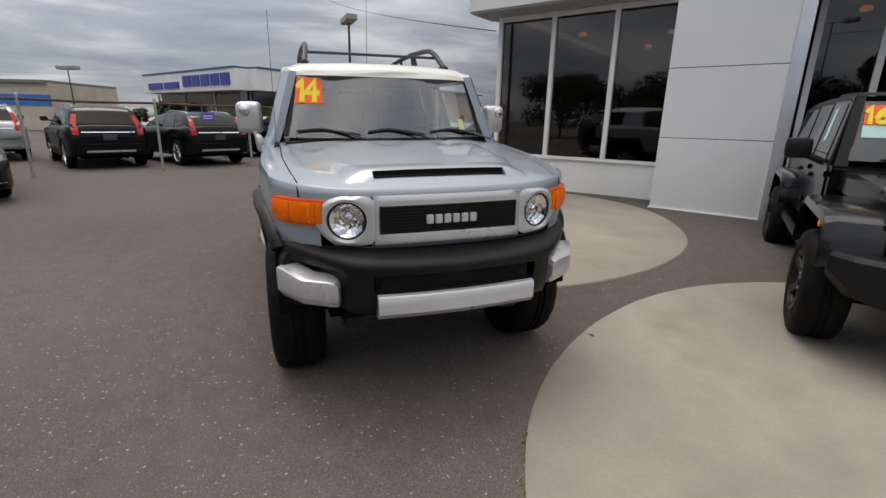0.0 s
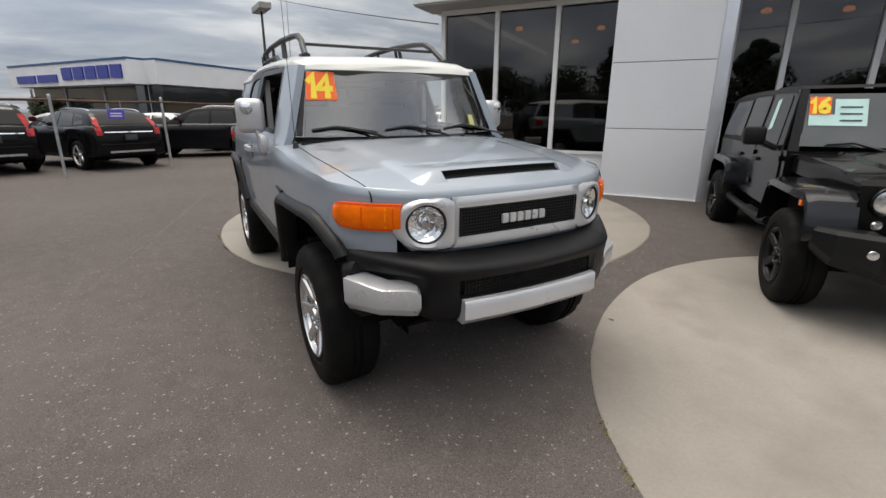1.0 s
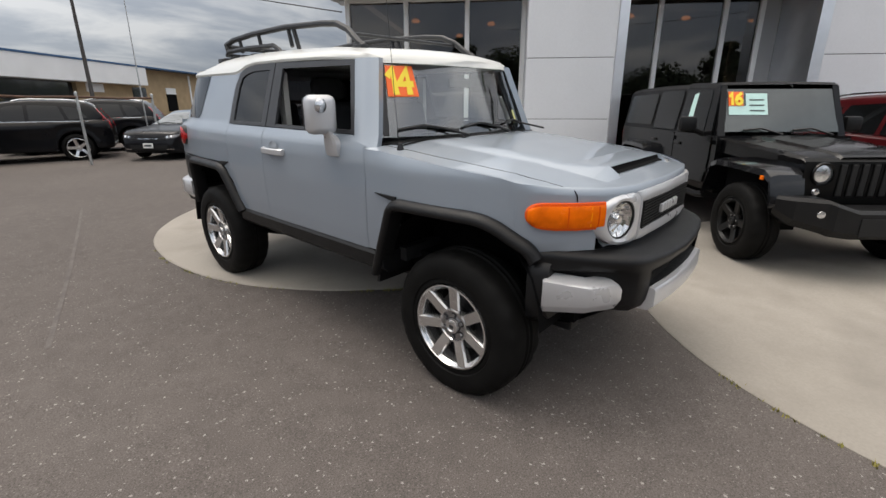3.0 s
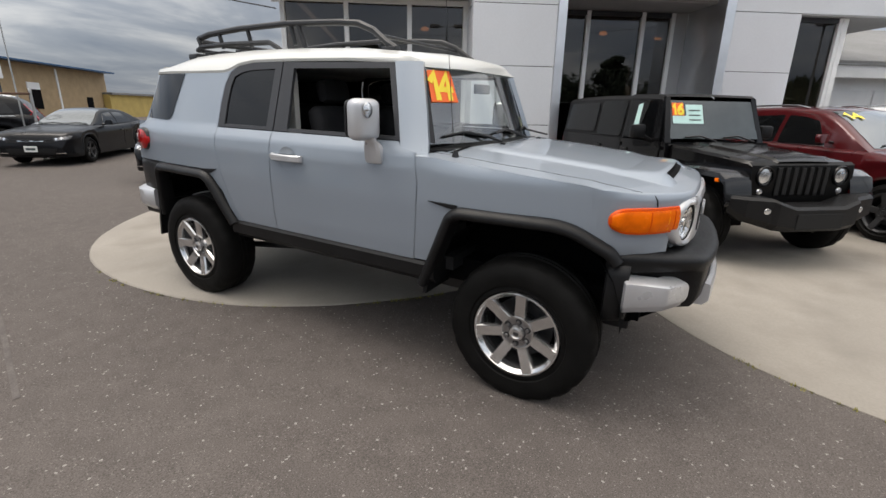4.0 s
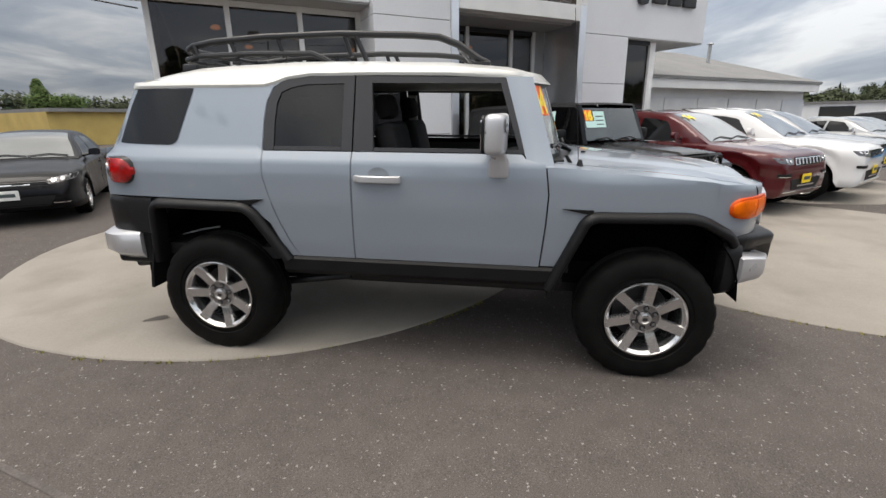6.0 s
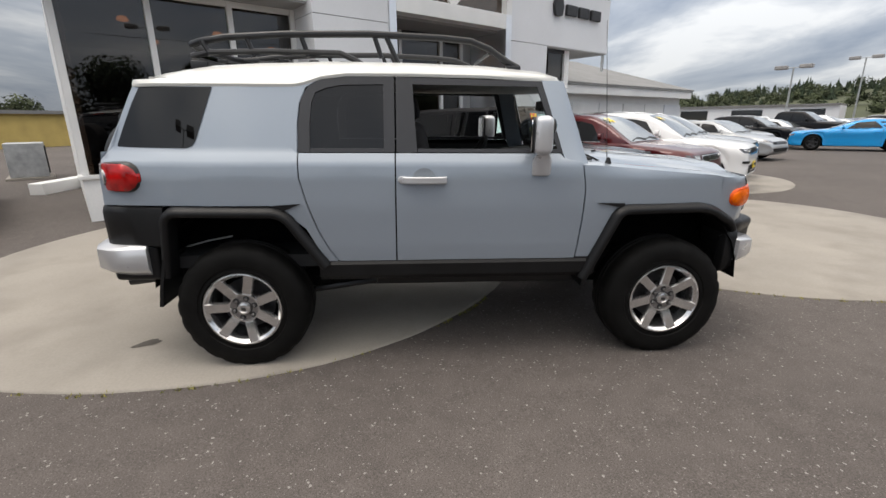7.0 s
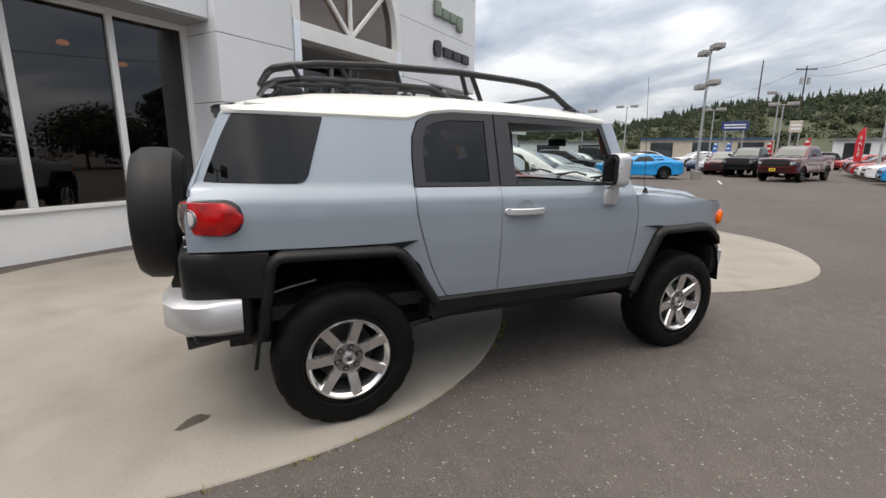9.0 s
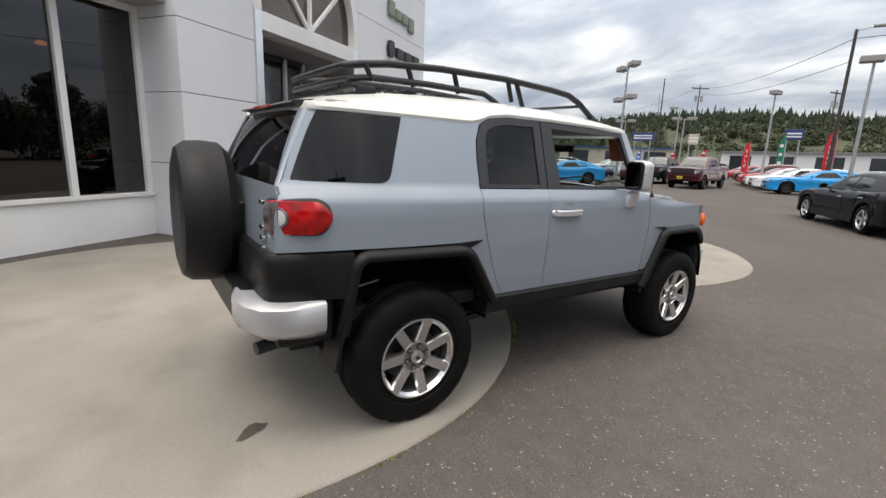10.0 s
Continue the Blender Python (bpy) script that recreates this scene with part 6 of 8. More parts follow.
                on_front("projector", [(x + r * math.cos(a), cz + (f - 0.4) * 0.05 + r * math.sin(a)) for a in np.linspace(0, 5.8, 12)], "clear_lens", 0.014, 0.008, lamp, 0.2, sg)
        on_rear("tail_lamp", rounded(s["lamp_r"], 0.025), "red_lens", 0.012, 0.03, sg)
    for name_w, (y0, y1) in (("windscreen", s["screen"]), ("rear_window", s["back"])):
        rows = []
        for k in range(9):
            y = y0 + (y1 - y0) * k / 8
            row = []
            for j in range(-6, 7):
                u = j / 6
                zr = lerp_table(roof, y)
                w = (s["gh"] + (s["rh"] - s["gh"]) * (zr - lerp_table(s["belt"], y)) / (max(v for _, v in roof) - lerp_table(s["belt"], y))) - s.get("screen_w", 0.065)
                h = reach((w * u, y, 4), (0, 0, -1), (1,))
                row.append((w * u, y, (h.z if h else zr) + 0.007))
            rows.append(row)
        part(name_w, loft(rows, closed=False), (s.get("screen_mat", "screen_sky") if name_w == "windscreen" else "car_glass_dark"), t, smooth=60)
    for x0 in (-0.55, 0.05):
        pts = []
        for d, up_k in ((0.0, 0), (0.3, 1), (0.58, 0)):
            h = reach((x0 + d, s["screen"][0] + 0.03 + 0.06 * up_k, 4), (0, 0, -1))
            pts.append((x0 + d, s["screen"][0] + 0.03 + 0.06 * up_k, (h.z if h else 1.0) + 0.022))
        part("wiper", tube(pts, 0.01, 5), "black_trim", t)
    if "grille" in s:
        x, z0, z1 = s["grille"]
        g = on_front("grille", rounded(bar(-x, x, z0, z1), 0.02), "mesh_black", 0.008, 0.03)
        for k in range(s.get("slots", 0)):
            a = -x + 2 * x * (k + 0.5) / s["slots"]
            wd = x / s["slots"]
            for e in (-0.78, 0.78):
                on_front("slot_bar", bar(a + e * wd - 0.009, a + e * wd + 0.009, z0 + 0.012, z1 - 0.012), "chrome", 0.018, 0.01, g, 0.3)
            for zz in (z0 + 0.010, z1 - 0.024):
                on_front("slot_bar", bar(a - wd * 0.8, a + wd * 0.8, zz, zz + 0.014), "chrome", 0.0185, 0.01, g, 0.3)
        if not s.get("slots", 0):
            for k in range(3):
                z = z0 + (z1 - z0) * (k + 0.6) / 3.2
                on_front("grille_bar", bar(-x * 0.96, x * 0.96, z, z + 0.012), s.get("grille_bar", "black_trim"), 0.016, 0.012, g, 0.15)
    if "low_grille" in s:
        x, z0, z1 = s["low_grille"]
        on_front("air_intake", rounded([(-x, z1), (-x * 0.82, z0), (x * 0.82, z0), (x, z1)], 0.03), "mesh_black", 0.006, 0.03)
    for k, (x0, x1, z0, z1, mt) in enumerate(s.get("front_bars", ())):
        for sg in ((-1, 1) if x0 > 0 else (1,)):
            on_front("bumper_trim", rounded(bar(x0, x1, z0, z1), min(0.012, (z1 - z0) * 0.4)), mt, 0.016, 0.012, sg=sg)
    for k, (x0, x1, z0, z1, mt) in enumerate(s.get("rear_bars", ())):
        for sg in ((-1, 1) if x0 > 0 else (1,)):
            on_rear("bumper_trim", rounded(bar(x0, x1, z0, z1), min(0.012, (z1 - z0) * 0.4)), mt, 0.014, 0.02, sg)
    if "plate" in s:
        px, pz, pm, where = s["plate"]
        y = front_y(px, pz, 0.03) if where == "f" else rear_y(px, pz, 0.03)
        pl = part("plate", box((px - 0.155, y - 0.006, pz - 0.075), (px + 0.155, y + 0.006, pz + 0.075), 0.005), pm, t)
        edge = y - 0.009 if where == "f" else y + 0.0065
        part("plate_bar", box((px - 0.11, edge, pz - 0.025), (px + 0.11, edge + 0.0025, pz + 0.03)), "ink", pl)
    for r in s.get("rails", ()):
        for sg in (-1, 1):
            pts = []
            for k in range(9):
                y = r[1] + (r[2] - r[1]) * k / 8
                h = reach((sg * r[0], y, 4), (0, 0, -1), (1,))
                pts.append((sg * r[0], y, (h.z if h else 1.6) + (0.008 if k in (0, 8) else 0.035)))
            part("roof_rail", tube(pts, 0.014, 8), s.get("rail_mat", "black_trim"), t)
    for txt, x, y in s.get("stickers", ()):
        (za, zb) = (reach((x, y - 0.1, 4), (0, 0, -1), (1,)).z, reach((x, y + 0.1, 4), (0, 0, -1), (1,)).z)
        for i, ch in enumerate(txt):
            part("price_digit", digit_mesh(ch, 0.20, lambda a, b, o, i=i: (x + (i - 0.5) * 0.13 + a, y + b * 0.75, za + (zb - za) * ((y + b * 0.75) - (y - 0.1)) / 0.2 + 0.024 + o)), "sticker_yellow", t, smooth=0)
    for sg in (-1, 1):
        part("sill", tube([(sg * half * 0.93, wr_y, low + 0.03) for wr_y in (s["wr"] + 0.06 + s.get("axle", 0), wb * 0.5, wb - s["wr"] - 0.06)], 0.03, 6), "black_plastic", t)
        for c in (s.get("axle", 0), wb):
            # near-black liners and wells paint in the shade inside the arches
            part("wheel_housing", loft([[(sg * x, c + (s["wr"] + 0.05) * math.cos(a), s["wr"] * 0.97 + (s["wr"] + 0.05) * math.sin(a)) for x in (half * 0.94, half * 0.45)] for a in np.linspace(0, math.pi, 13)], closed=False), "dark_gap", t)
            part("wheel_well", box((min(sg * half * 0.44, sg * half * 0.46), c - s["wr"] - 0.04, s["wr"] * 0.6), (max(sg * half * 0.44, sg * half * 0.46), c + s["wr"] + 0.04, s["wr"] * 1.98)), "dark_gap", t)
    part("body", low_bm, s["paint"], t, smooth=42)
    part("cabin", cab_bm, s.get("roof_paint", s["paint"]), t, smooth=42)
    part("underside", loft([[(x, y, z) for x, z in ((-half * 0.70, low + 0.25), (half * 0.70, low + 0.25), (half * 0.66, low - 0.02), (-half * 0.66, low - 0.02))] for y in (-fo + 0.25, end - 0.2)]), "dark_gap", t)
    wh = wheel("wheel", s.get("rim", "alloy"), "alloy_dark", s["wr"], 0.22, s["wr"] - 0.12, s.get("spokes", 5), far=simple)
    for sg in (-1, 1):
        for c in (s.get("axle", 0), wb):
            fit_wheel(wh, t, Matrix.Translation((sg * (half - 0.135), c, s["wr"])) @ (Matrix.Identity(4) if sg < 0 else pose(0, 0, 0, 0, 0, 180)) @ pose(0, 0, 0, 17 * c + 9 * sg))
    drop_proto(wh)
    return t


def facing(x, y, fx, fy, lift=0.0):
    """The pose of a car whose front axle stands at (x, y) and that faces (fx, fy)."""
    d = Vector((fx, fy)).normalized()
    z0 = ground_z(x, y)
    on_pad = 0.012 if any((x - a) ** 2 + (y - b) ** 2 < r * r for a, b, r in PADS) else 0.0
    return pose(x, y, z0 + on_pad + lift, 0, 0, math.degrees(math.atan2(d.x, -d.y)))



GC = dict(axle=-0.14, wb=2.915, fo=0.93, ro=0.97, half=0.97, low=0.30, wr=0.385, gh=0.86, rh=0.68, paint="paint_dark_red",
          belt=[(-0.93, 0.86), (-0.88, 0.97), (-0.7, 1.03), (-0.2, 1.09), (0.45, 1.14), (1.5, 1.15), (2.6, 1.18), (3.5, 1.20), (3.80, 1.16), (3.885, 1.02)],
          roof=[(0.30, 1.13), (0.60, 1.32), (0.95, 1.55), (1.30, 1.69), (1.9, 1.735), (2.7, 1.715), (3.25, 1.66), (3.50, 1.56), (3.75, 1.22)],
          side_glass=[[(0.95, 1.17), (1.22, 1.52), (1.50, 1.58), (1.78, 1.60), (1.78, 1.17)], [(1.86, 1.17), (1.86, 1.60), (2.55, 1.57), (2.72, 1.18)], [(2.80, 1.19), (2.66, 1.55), (3.15, 1.48), (3.36, 1.24)]],
          door_cuts=(1.82, 2.72), mirror=(0.86, 1.215), lamp_f=[(0.50, 0.84), (0.82, 0.87), (0.86, 0.96), (0.52, 0.945)], nose=0.10, nose_z=0.66, trim_mat="chrome", lamp_r=[(0.55, 0.98), (0.93, 0.98), (0.93, 1.12), (0.55, 1.12)],
          screen=(0.36, 1.22), screen_w=0.14, back=(3.30, 3.72), grille=(0.45, 0.82, 0.955), slots=7, low_grille=(0.55, 0.42, 0.60), plate=(-0.05, 0.60, "plate_yellow", "f"),
          front_bars=[(-0.72, 0.72, 0.385, 0.405, "chrome"), (0.56, 0.82, 0.655, 0.70, "mesh_black"), (0.58, 0.80, 0.645, 0.655, "chrome"), (-0.30, 0.30, 0.47, 0.50, "chrome")],
          rails=[(0.60, 1.55, 3.1, 1.72)], rail_mat="chrome", stickers=[("14", -0.40, 1.02)], rim="alloy_dark", mirror_mat="paint_dark_red")
car("red_suv", "dark red sport utility car with yellow dealer plate and chrome trim", GC, facing(5.25, -3.33, -0.772, -0.636) @ Matrix.Scale(0.945, 4), "cars on display")
GW = dict(GC, paint="paint_white", plate=(-0.05, 0.60, "plate_yellow", "f"), stickers=[("14", -0.40, 1.02)], mirror_mat="paint_white", rim="alloy")
car("white_suv", "white sport utility car with an orange windscreen number", GW, facing(6.50, -5.09, -0.70, -0.714) @ Matrix.Scale(0.965, 4), "cars on display")
GS = dict(GC, paint="paint_silver", stickers=[], mirror_mat="paint_silver", rim="alloy")
car("silver_suv", "silver sport utility car in the display row", GS, facing(8.4, -6.6, -0.70, -0.714) @ Matrix.Scale(0.96, 4), "cars on display")

SEDAN = dict(wb=2.70, fo=0.92, ro=1.02, half=0.915, low=0.22, wr=0.325, gh=0.80, rh=0.58, paint="paint_black",
             belt=[(-0.92, 0.58), (-0.86, 0.70), (-0.6, 0.80), (0.0, 0.90), (0.55, 0.97), (1.5, 0.98), (2.6, 1.00), (3.2, 1.02), (3.6, 1.00), (3.72, 0.88)],
             roof=[(0.35, 0.96), (0.7, 1.12), (1.10, 1.34), (1.45, 1.43), (2.0, 1.455), (2.5, 1.42), (2.9, 1.30), (3.25, 1.04)],
             side_glass=[[(0.92, 1.0), (1.28, 1.30), (1.75, 1.35), (1.75, 1.0)], [(1.82, 1.0), (1.82, 1.35), (2.4, 1.31), (2.75, 1.03)]],
             door_cuts=(1.78, 2.65), mirror=(0.85, 0.99), lamp_f=[(0.50, 0.64), (0.86, 0.70), (0.88, 0.79), (0.52, 0.72)], lamp_r=[(0.40, 0.82), (0.86, 0.82), (0.86, 0.95), (0.40, 0.95)],
             screen=(0.42, 1.36), back=(2.62, 3.2), grille=(0.55, 0.60, 0.70), low_grille=(0.60, 0.30, 0.46), plate=(0.0, 0.50, "plate_white", "f"),
             front_bars=[(0.55, 0.76, 0.335, 0.35, "chrome"), (-0.30, 0.30, 0.645, 0.66, "chrome")], nose=0.2, nose_z=0.46)
car("black_sedan", "black compact saloon with a pale number plate", SEDAN, facing(2.70, 8.37, -0.80, -0.60) @ Matrix.Scale(0.91, 4))
MUSCLE = dict(SEDAN, wb=3.05, fo=0.95, ro=1.05, half=0.95, wr=0.36, paint="paint_graphite",
              belt=[(-0.95, 0.60), (-0.88, 0.80), (-0.6, 0.88), (0.1, 0.95), (0.65, 1.0), (1.8, 1.0), (3.0, 1.04), (3.6, 1.07), (4.0, 1.05), (4.1, 0.9)],
              roof=[(0.5, 0.99), (0.9, 1.15), (1.35, 1.38), (1.75, 1.465), (2.3, 1.48), (2.9, 1.43), (3.3, 1.30), (3.75, 1.08)],
              side_glass=[[(1.15, 1.03), (1.5, 1.32), (2.0, 1.38), (2.0, 1.03)], [(2.07, 1.03), (2.07, 1.38), (2.7, 1.34), (3.1, 1.07)]], door_cuts=(2.03, 3.0), mirror=(1.05, 1.02),
              screen=(0.58, 1.64), back=(3.05, 3.7), rim="alloy_dark", plate=(0.0, 0.45, "plate_white", "f"))
car("dark_saloon", "dark grey four-door muscle saloon", MUSCLE, facing(2.26, 13.3, -0.766, -0.643) @ Matrix.Scale(0.88, 4))
car("dark_coupe_front", "dark saloon parked by the chain fence", dict(SEDAN, paint="paint_graphite"), facing(-6.15, 6.85, 0.55, -0.83))
COUPE = dict(MUSCLE, wb=2.95, paint="paint_blue", rim="alloy_dark", mirror_mat="paint_blue",
             side_glass=[[(1.2, 1.03), (1.55, 1.30), (2.15, 1.35), (2.45, 1.06)], [(2.52, 1.08), (2.3, 1.34), (2.75, 1.32), (2.95, 1.12)]], door_cuts=(2.45,),
             belt=[(-0.95, 0.62), (-0.88, 0.84), (-0.6, 0.90), (0.1, 0.95), (0.65, 1.0), (1.8, 1.0), (2.6, 1.05), (3.3, 1.10), (3.9, 1.07), (4.0, 0.9)],
             roof=[(0.5, 0.99), (0.9, 1.13), (1.35, 1.34), (1.75, 1.43), (2.3, 1.45), (2.8, 1.40), (3.2, 1.27), (3.6, 1.10)], back=(2.95, 3.55))
car("blue_coupe", "bright blue two-door muscle coupe with black wheels", COUPE, facing(18.4, -18.4, 0.644, 0.765))
car("blue_coupe", "bright blue two-door muscle coupe in the far row", COUPE, facing(7.9, -27.6, 0.85, 0.52))
WAGON = dict(GC, axle=0.0, wb=2.78, half=0.95, paint="paint_black", stickers=[], rim="alloy", front_bars=(), rear_bars=[(-0.60, 0.60, 0.96, 0.985, "chrome"), (-0.55, 0.55, 0.45, 0.50, "silver_paint"), (-0.7, 0.7, 0.66, 0.675, "black_trim")], tail_z=0.62, tail=0.07, grille=(0.4, 0.7, 0.9), slots=0, plate=(0.0, 0.84, "plate_dark", "r"), ro=0.85,
             lamp_r=[(0.64, 0.90), (0.78, 0.90), (0.80, 1.12), (0.70, 1.42), (0.60, 1.42), (0.66, 1.12)], back=(3.10, 3.5),
             belt=[(-0.93, 0.80), (-0.88, 0.92), (-0.7, 0.98), (-0.2, 1.03), (0.45, 1.08), (1.5, 1.10), (2.6, 1.12), (3.3, 1.14), (3.55, 1.12), (3.63, 1.0)],
             roof=[(0.30, 1.06), (0.60, 1.24), (0.95, 1.45), (1.30, 1.60), (1.9, 1.66), (2.7, 1.64), (3.1, 1.60), (3.3, 1.50), (3.54, 1.12)],
             side_glass=[[(0.95, 1.11), (1.22, 1.43), (1.50, 1.50), (1.78, 1.52), (1.78, 1.11)], [(1.86, 1.11), (1.86, 1.52), (2.5, 1.50), (2.62, 1.13)], [(2.70, 1.14), (2.58, 1.49), (2.95, 1.44), (3.12, 1.18)]])


def parked(name, label, spec, rx, ry, fx, fy, group):
    """As facing(), but by the place of the rear axle."""
    d = Vector((fx, fy)).normalized()
    return car(name, label, spec, facing(rx + d.x * spec["wb"], ry + d.y * spec["wb"], fx, fy), group, True)


V = "cars behind the fence"
parked("black_suv", "black sport utility car with tall red tail lamps", WAGON, -5.5, 12.7, -0.45, 0.89, V)
parked("black_estate", "black raised estate car with tall red tail lamps", dict(WAGON, roof=[(y, z - 0.12) if z > 1.2 else (y, z) for y, z in WAGON["roof"]], side_glass=[[(y, z - 0.06 if z > 1.2 else z) for y, z in w] for w in WAGON["side_glass"]], lamp_r=[(0.64, 0.90), (0.78, 0.90), (0.80, 1.12), (0.70, 1.34), (0.60, 1.34), (0.66, 1.12)]), -2.95, 13.2, -0.52, 0.85, V)
parked("silver_suv", "silver sport utility car behind the chain fence", dict(WAGON, paint="paint_silver"), -9.2, 15.0, -0.45, 0.89, V)
parked("black_suv", "black sport utility car parked side on", WAGON, 0.75, 15.6, -0.95, 0.3, V)
parked("dark_suv", "dark sport utility car with red tail lamps", dict(WAGON, paint="paint_graphite"), 2.7, 17.2, -0.9, 0.45, V)
parked("white_hatchback", "white car beyond the chain fence", dict(SEDAN, paint="paint_white", plate=(0, 0.5, "plate_white", "r")), -1.2, 20.5, -0.9, 0.4, V)
parked("white_hatchback", "white saloon parked by the far buildings", dict(SEDAN, paint="paint_white", plate=(0, 0.5, "plate_white", "r")), 14.9, 24.9, -0.7, 0.7, V)
parked("grey_saloon", "silver saloon parked beyond the chain fence", dict(SEDAN, paint="paint_silver"), -4.0, 19.0, -0.9, 0.4, V)
parked("grey_saloon", "silver saloon in the far row", dict(SEDAN, paint="paint_silver"), 3.6, 21.0, -0.8, 0.5, V)
car("dark_saloon", "dark grey four-door saloon with bright wheels", dict(MUSCLE, rim="alloy", paint="paint_black", trim_mat="chrome", handle_mat="chrome"), facing(1.55, -13.75, 0.62, -0.785))

# pickup
PICK = dict(GC, axle=0.0, wb=3.57, fo=0.98, ro=1.22, half=1.0, low=0.48, wr=0.42, paint="paint_dark_red", stickers=[], front_bars=[(-0.8, 0.8, 0.70, 0.74, "dark_gap"), (-0.58, 0.58, 0.985, 1.02, "paint_dark_red")], nose=0.06, nose_z=0.8, slots=0, grille=(0.62, 0.84, 1.18), low_grille=(0.6, 0.55, 0.62), rails=(),
            belt=[(-0.98, 1.05), (-0.92, 1.20), (-0.5, 1.26), (0.5, 1.30), (1.5, 1.30), (2.8, 1.30), (3.0, 1.40), (4.6, 1.42), (4.76, 1.40), (4.79, 1.3)],
            roof=[(0.45, 1.28), (0.75, 1.50), (1.10, 1.78), (1.35, 1.90), (1.9, 1.94), (2.5, 1.92), (2.7, 1.85), (2.85, 1.30)], gh=0.88, rh=0.72,
            side_glass=[[(1.05, 1.33), (1.28, 1.70), (1.80, 1.76), (1.80, 1.33)], [(1.88, 1.33), (1.88, 1.76), (2.5, 1.74), (2.62, 1.33)]], door_cuts=(1.84, 2.7), mirror=(1.0, 1.36),
            lamp_f=[(0.66, 0.90), (0.95, 0.92), (0.95, 1.14), (0.66, 1.12)], lamp_r=[(0.8, 1.0), (0.97, 1.0), (0.97, 1.35), (0.8, 1.35)], screen=(0.52, 1.26), back=(2.72, 2.82), plate=(-0.1, 0.66, "plate_yellow", "f"), rim="alloy_dark")
car("pickup_truck", "dark red pickup truck with a yellow dealer plate", PICK, facing(12.1, -24.9, -0.16, 0.987) @ Matrix.Scale(1.02, 4))
FAR = "cars in the far rows"
rng = random.Random(5)
protos = [(SEDAN, "paint_white", "white"), (SEDAN, "paint_silver", "silver"), (MUSCLE, "paint_red", "red"), (WAGON, "paint_white", "white"), (WAGON, "paint_graphite", "dark grey"), (MUSCLE, "paint_white", "white"), (PICK, "paint_graphite", "dark grey"), (SEDAN, "paint_deep_blue", "dark blue"), (WAGON, "paint_dark_red", "dark red")]
first = {}


def far_car(k, x, y, fx, fy):
    spec, col, word = protos[k]
    kind = {id(SEDAN): "saloon", id(MUSCLE): "coupe", id(WAGON): "estate car", id(PICK): "pickup"}[id(spec)]
    m = facing(x, y, fx, fy)
    if k not in first:
        first[k] = car("parked_" + kind.replace(" ", "_"), f"{word} {kind} in a distant display row", dict(spec, paint=col, mirror_mat=col, plate=(0, 0.5, "plate_white", "r"), stickers=[]), m, FAR, True)
    else:
        copy_thing(first[k], m)


for x, y, fx, fy, k in ((9.9, -30.8, 0.85, 0.52, 5), (11.3, -33.2, 0.85, 0.52, 0), (12.7, -35.6, 0.85, 0.52, 2), (14.1, -38.0, 0.85, 0.52, 8),
                        (16.0, -27.5, -0.3, 0.95, 6), (18.5, -29.0, -0.4, 0.9, 8), (14.5, -30.5, -0.5, 0.85, 4), (20.5, -31.0, -0.4, 0.9, 1), (23.0, -33.0, -0.4, 0.9, 7)):
    far_car(k, x, y, fx, fy)
for i in range(9):
    far_car([1, 4, 0, 6, 3, 1, 7, 0, 4][i], 19.5 + i * 1.2, -16.0 - i * 2.6, -0.85, -0.5)
for i in range(8):
    far_car([0, 1, 7, 3, 0, 8, 1, 5][i], 24.0 + i * 0.9, -13.0 - i * 3.0, -0.85, 0.5)
for i in range(8):
    far_car([3, 0, 1, 4, 2, 0, 5, 1][i], 33.0 - i * 3.2, -44.0 - i * 1.4, 0.4, 0.9)
far_car(1, 13.5, -11.6, -0.87, -0.49)

# ---- the black boxy off-roader ----
JF = Vector((-0.768, -0.640))
BOXY = thing("boxy_off_roader", "black boxy four-door off-roader with hard top, round headlights and steel bumper", "car", facing(3.43, -1.185, JF.x, JF.y) @ Matrix.Translation((0, 0, 0.027)) @ Matrix.Scale(0.955, 4), "cars on display")


def jx(z):
    return 0.765 if z < 1.19 else 0.765 - (z - 1.19) * 0.16


def on_boxy(sg, proud=0.0):
    return lambda y, z, t: (sg * (jx(z) + proud - t), y, z)


part("tub", loft([[(x, y, z) for x, z in ((-0.70, 0.52), (-0.755, 0.60), (-0.76, 1.0), (-0.76, 1.185), (0.76, 1.185), (0.76, 1.0), (0.755, 0.60), (0.70, 0.52))] for y in (0.60, 1.5, 2.6, 3.72)]), "offroad_black", BOXY, smooth=30)
part("hardtop", loft([[(x, y, z) for x, z in ((-0.755, 1.19), (-0.69, 1.60), (-0.675, zt - 0.05), (-0.62, zt), (0.62, zt), (0.675, zt - 0.05), (0.69, 1.60), (0.755, 1.19))] for y, zt in ((1.62, 1.79), (2.4, 1.80), (3.3, 1.79), (3.70, 1.76))]), "offroad_top", BOXY, smooth=30)
part("roof", loft([[(x, y, z) for x, z in ((-0.69, zt - 0.06), (-0.66, zt), (0, zt + 0.012), (0.66, zt), (0.69, zt - 0.06))] for y, zt in ((0.86, 1.755), (0.92, 1.785), (1.4, 1.80), (1.63, 1.802))], closed=False), "offroad_top", BOXY, smooth=30)
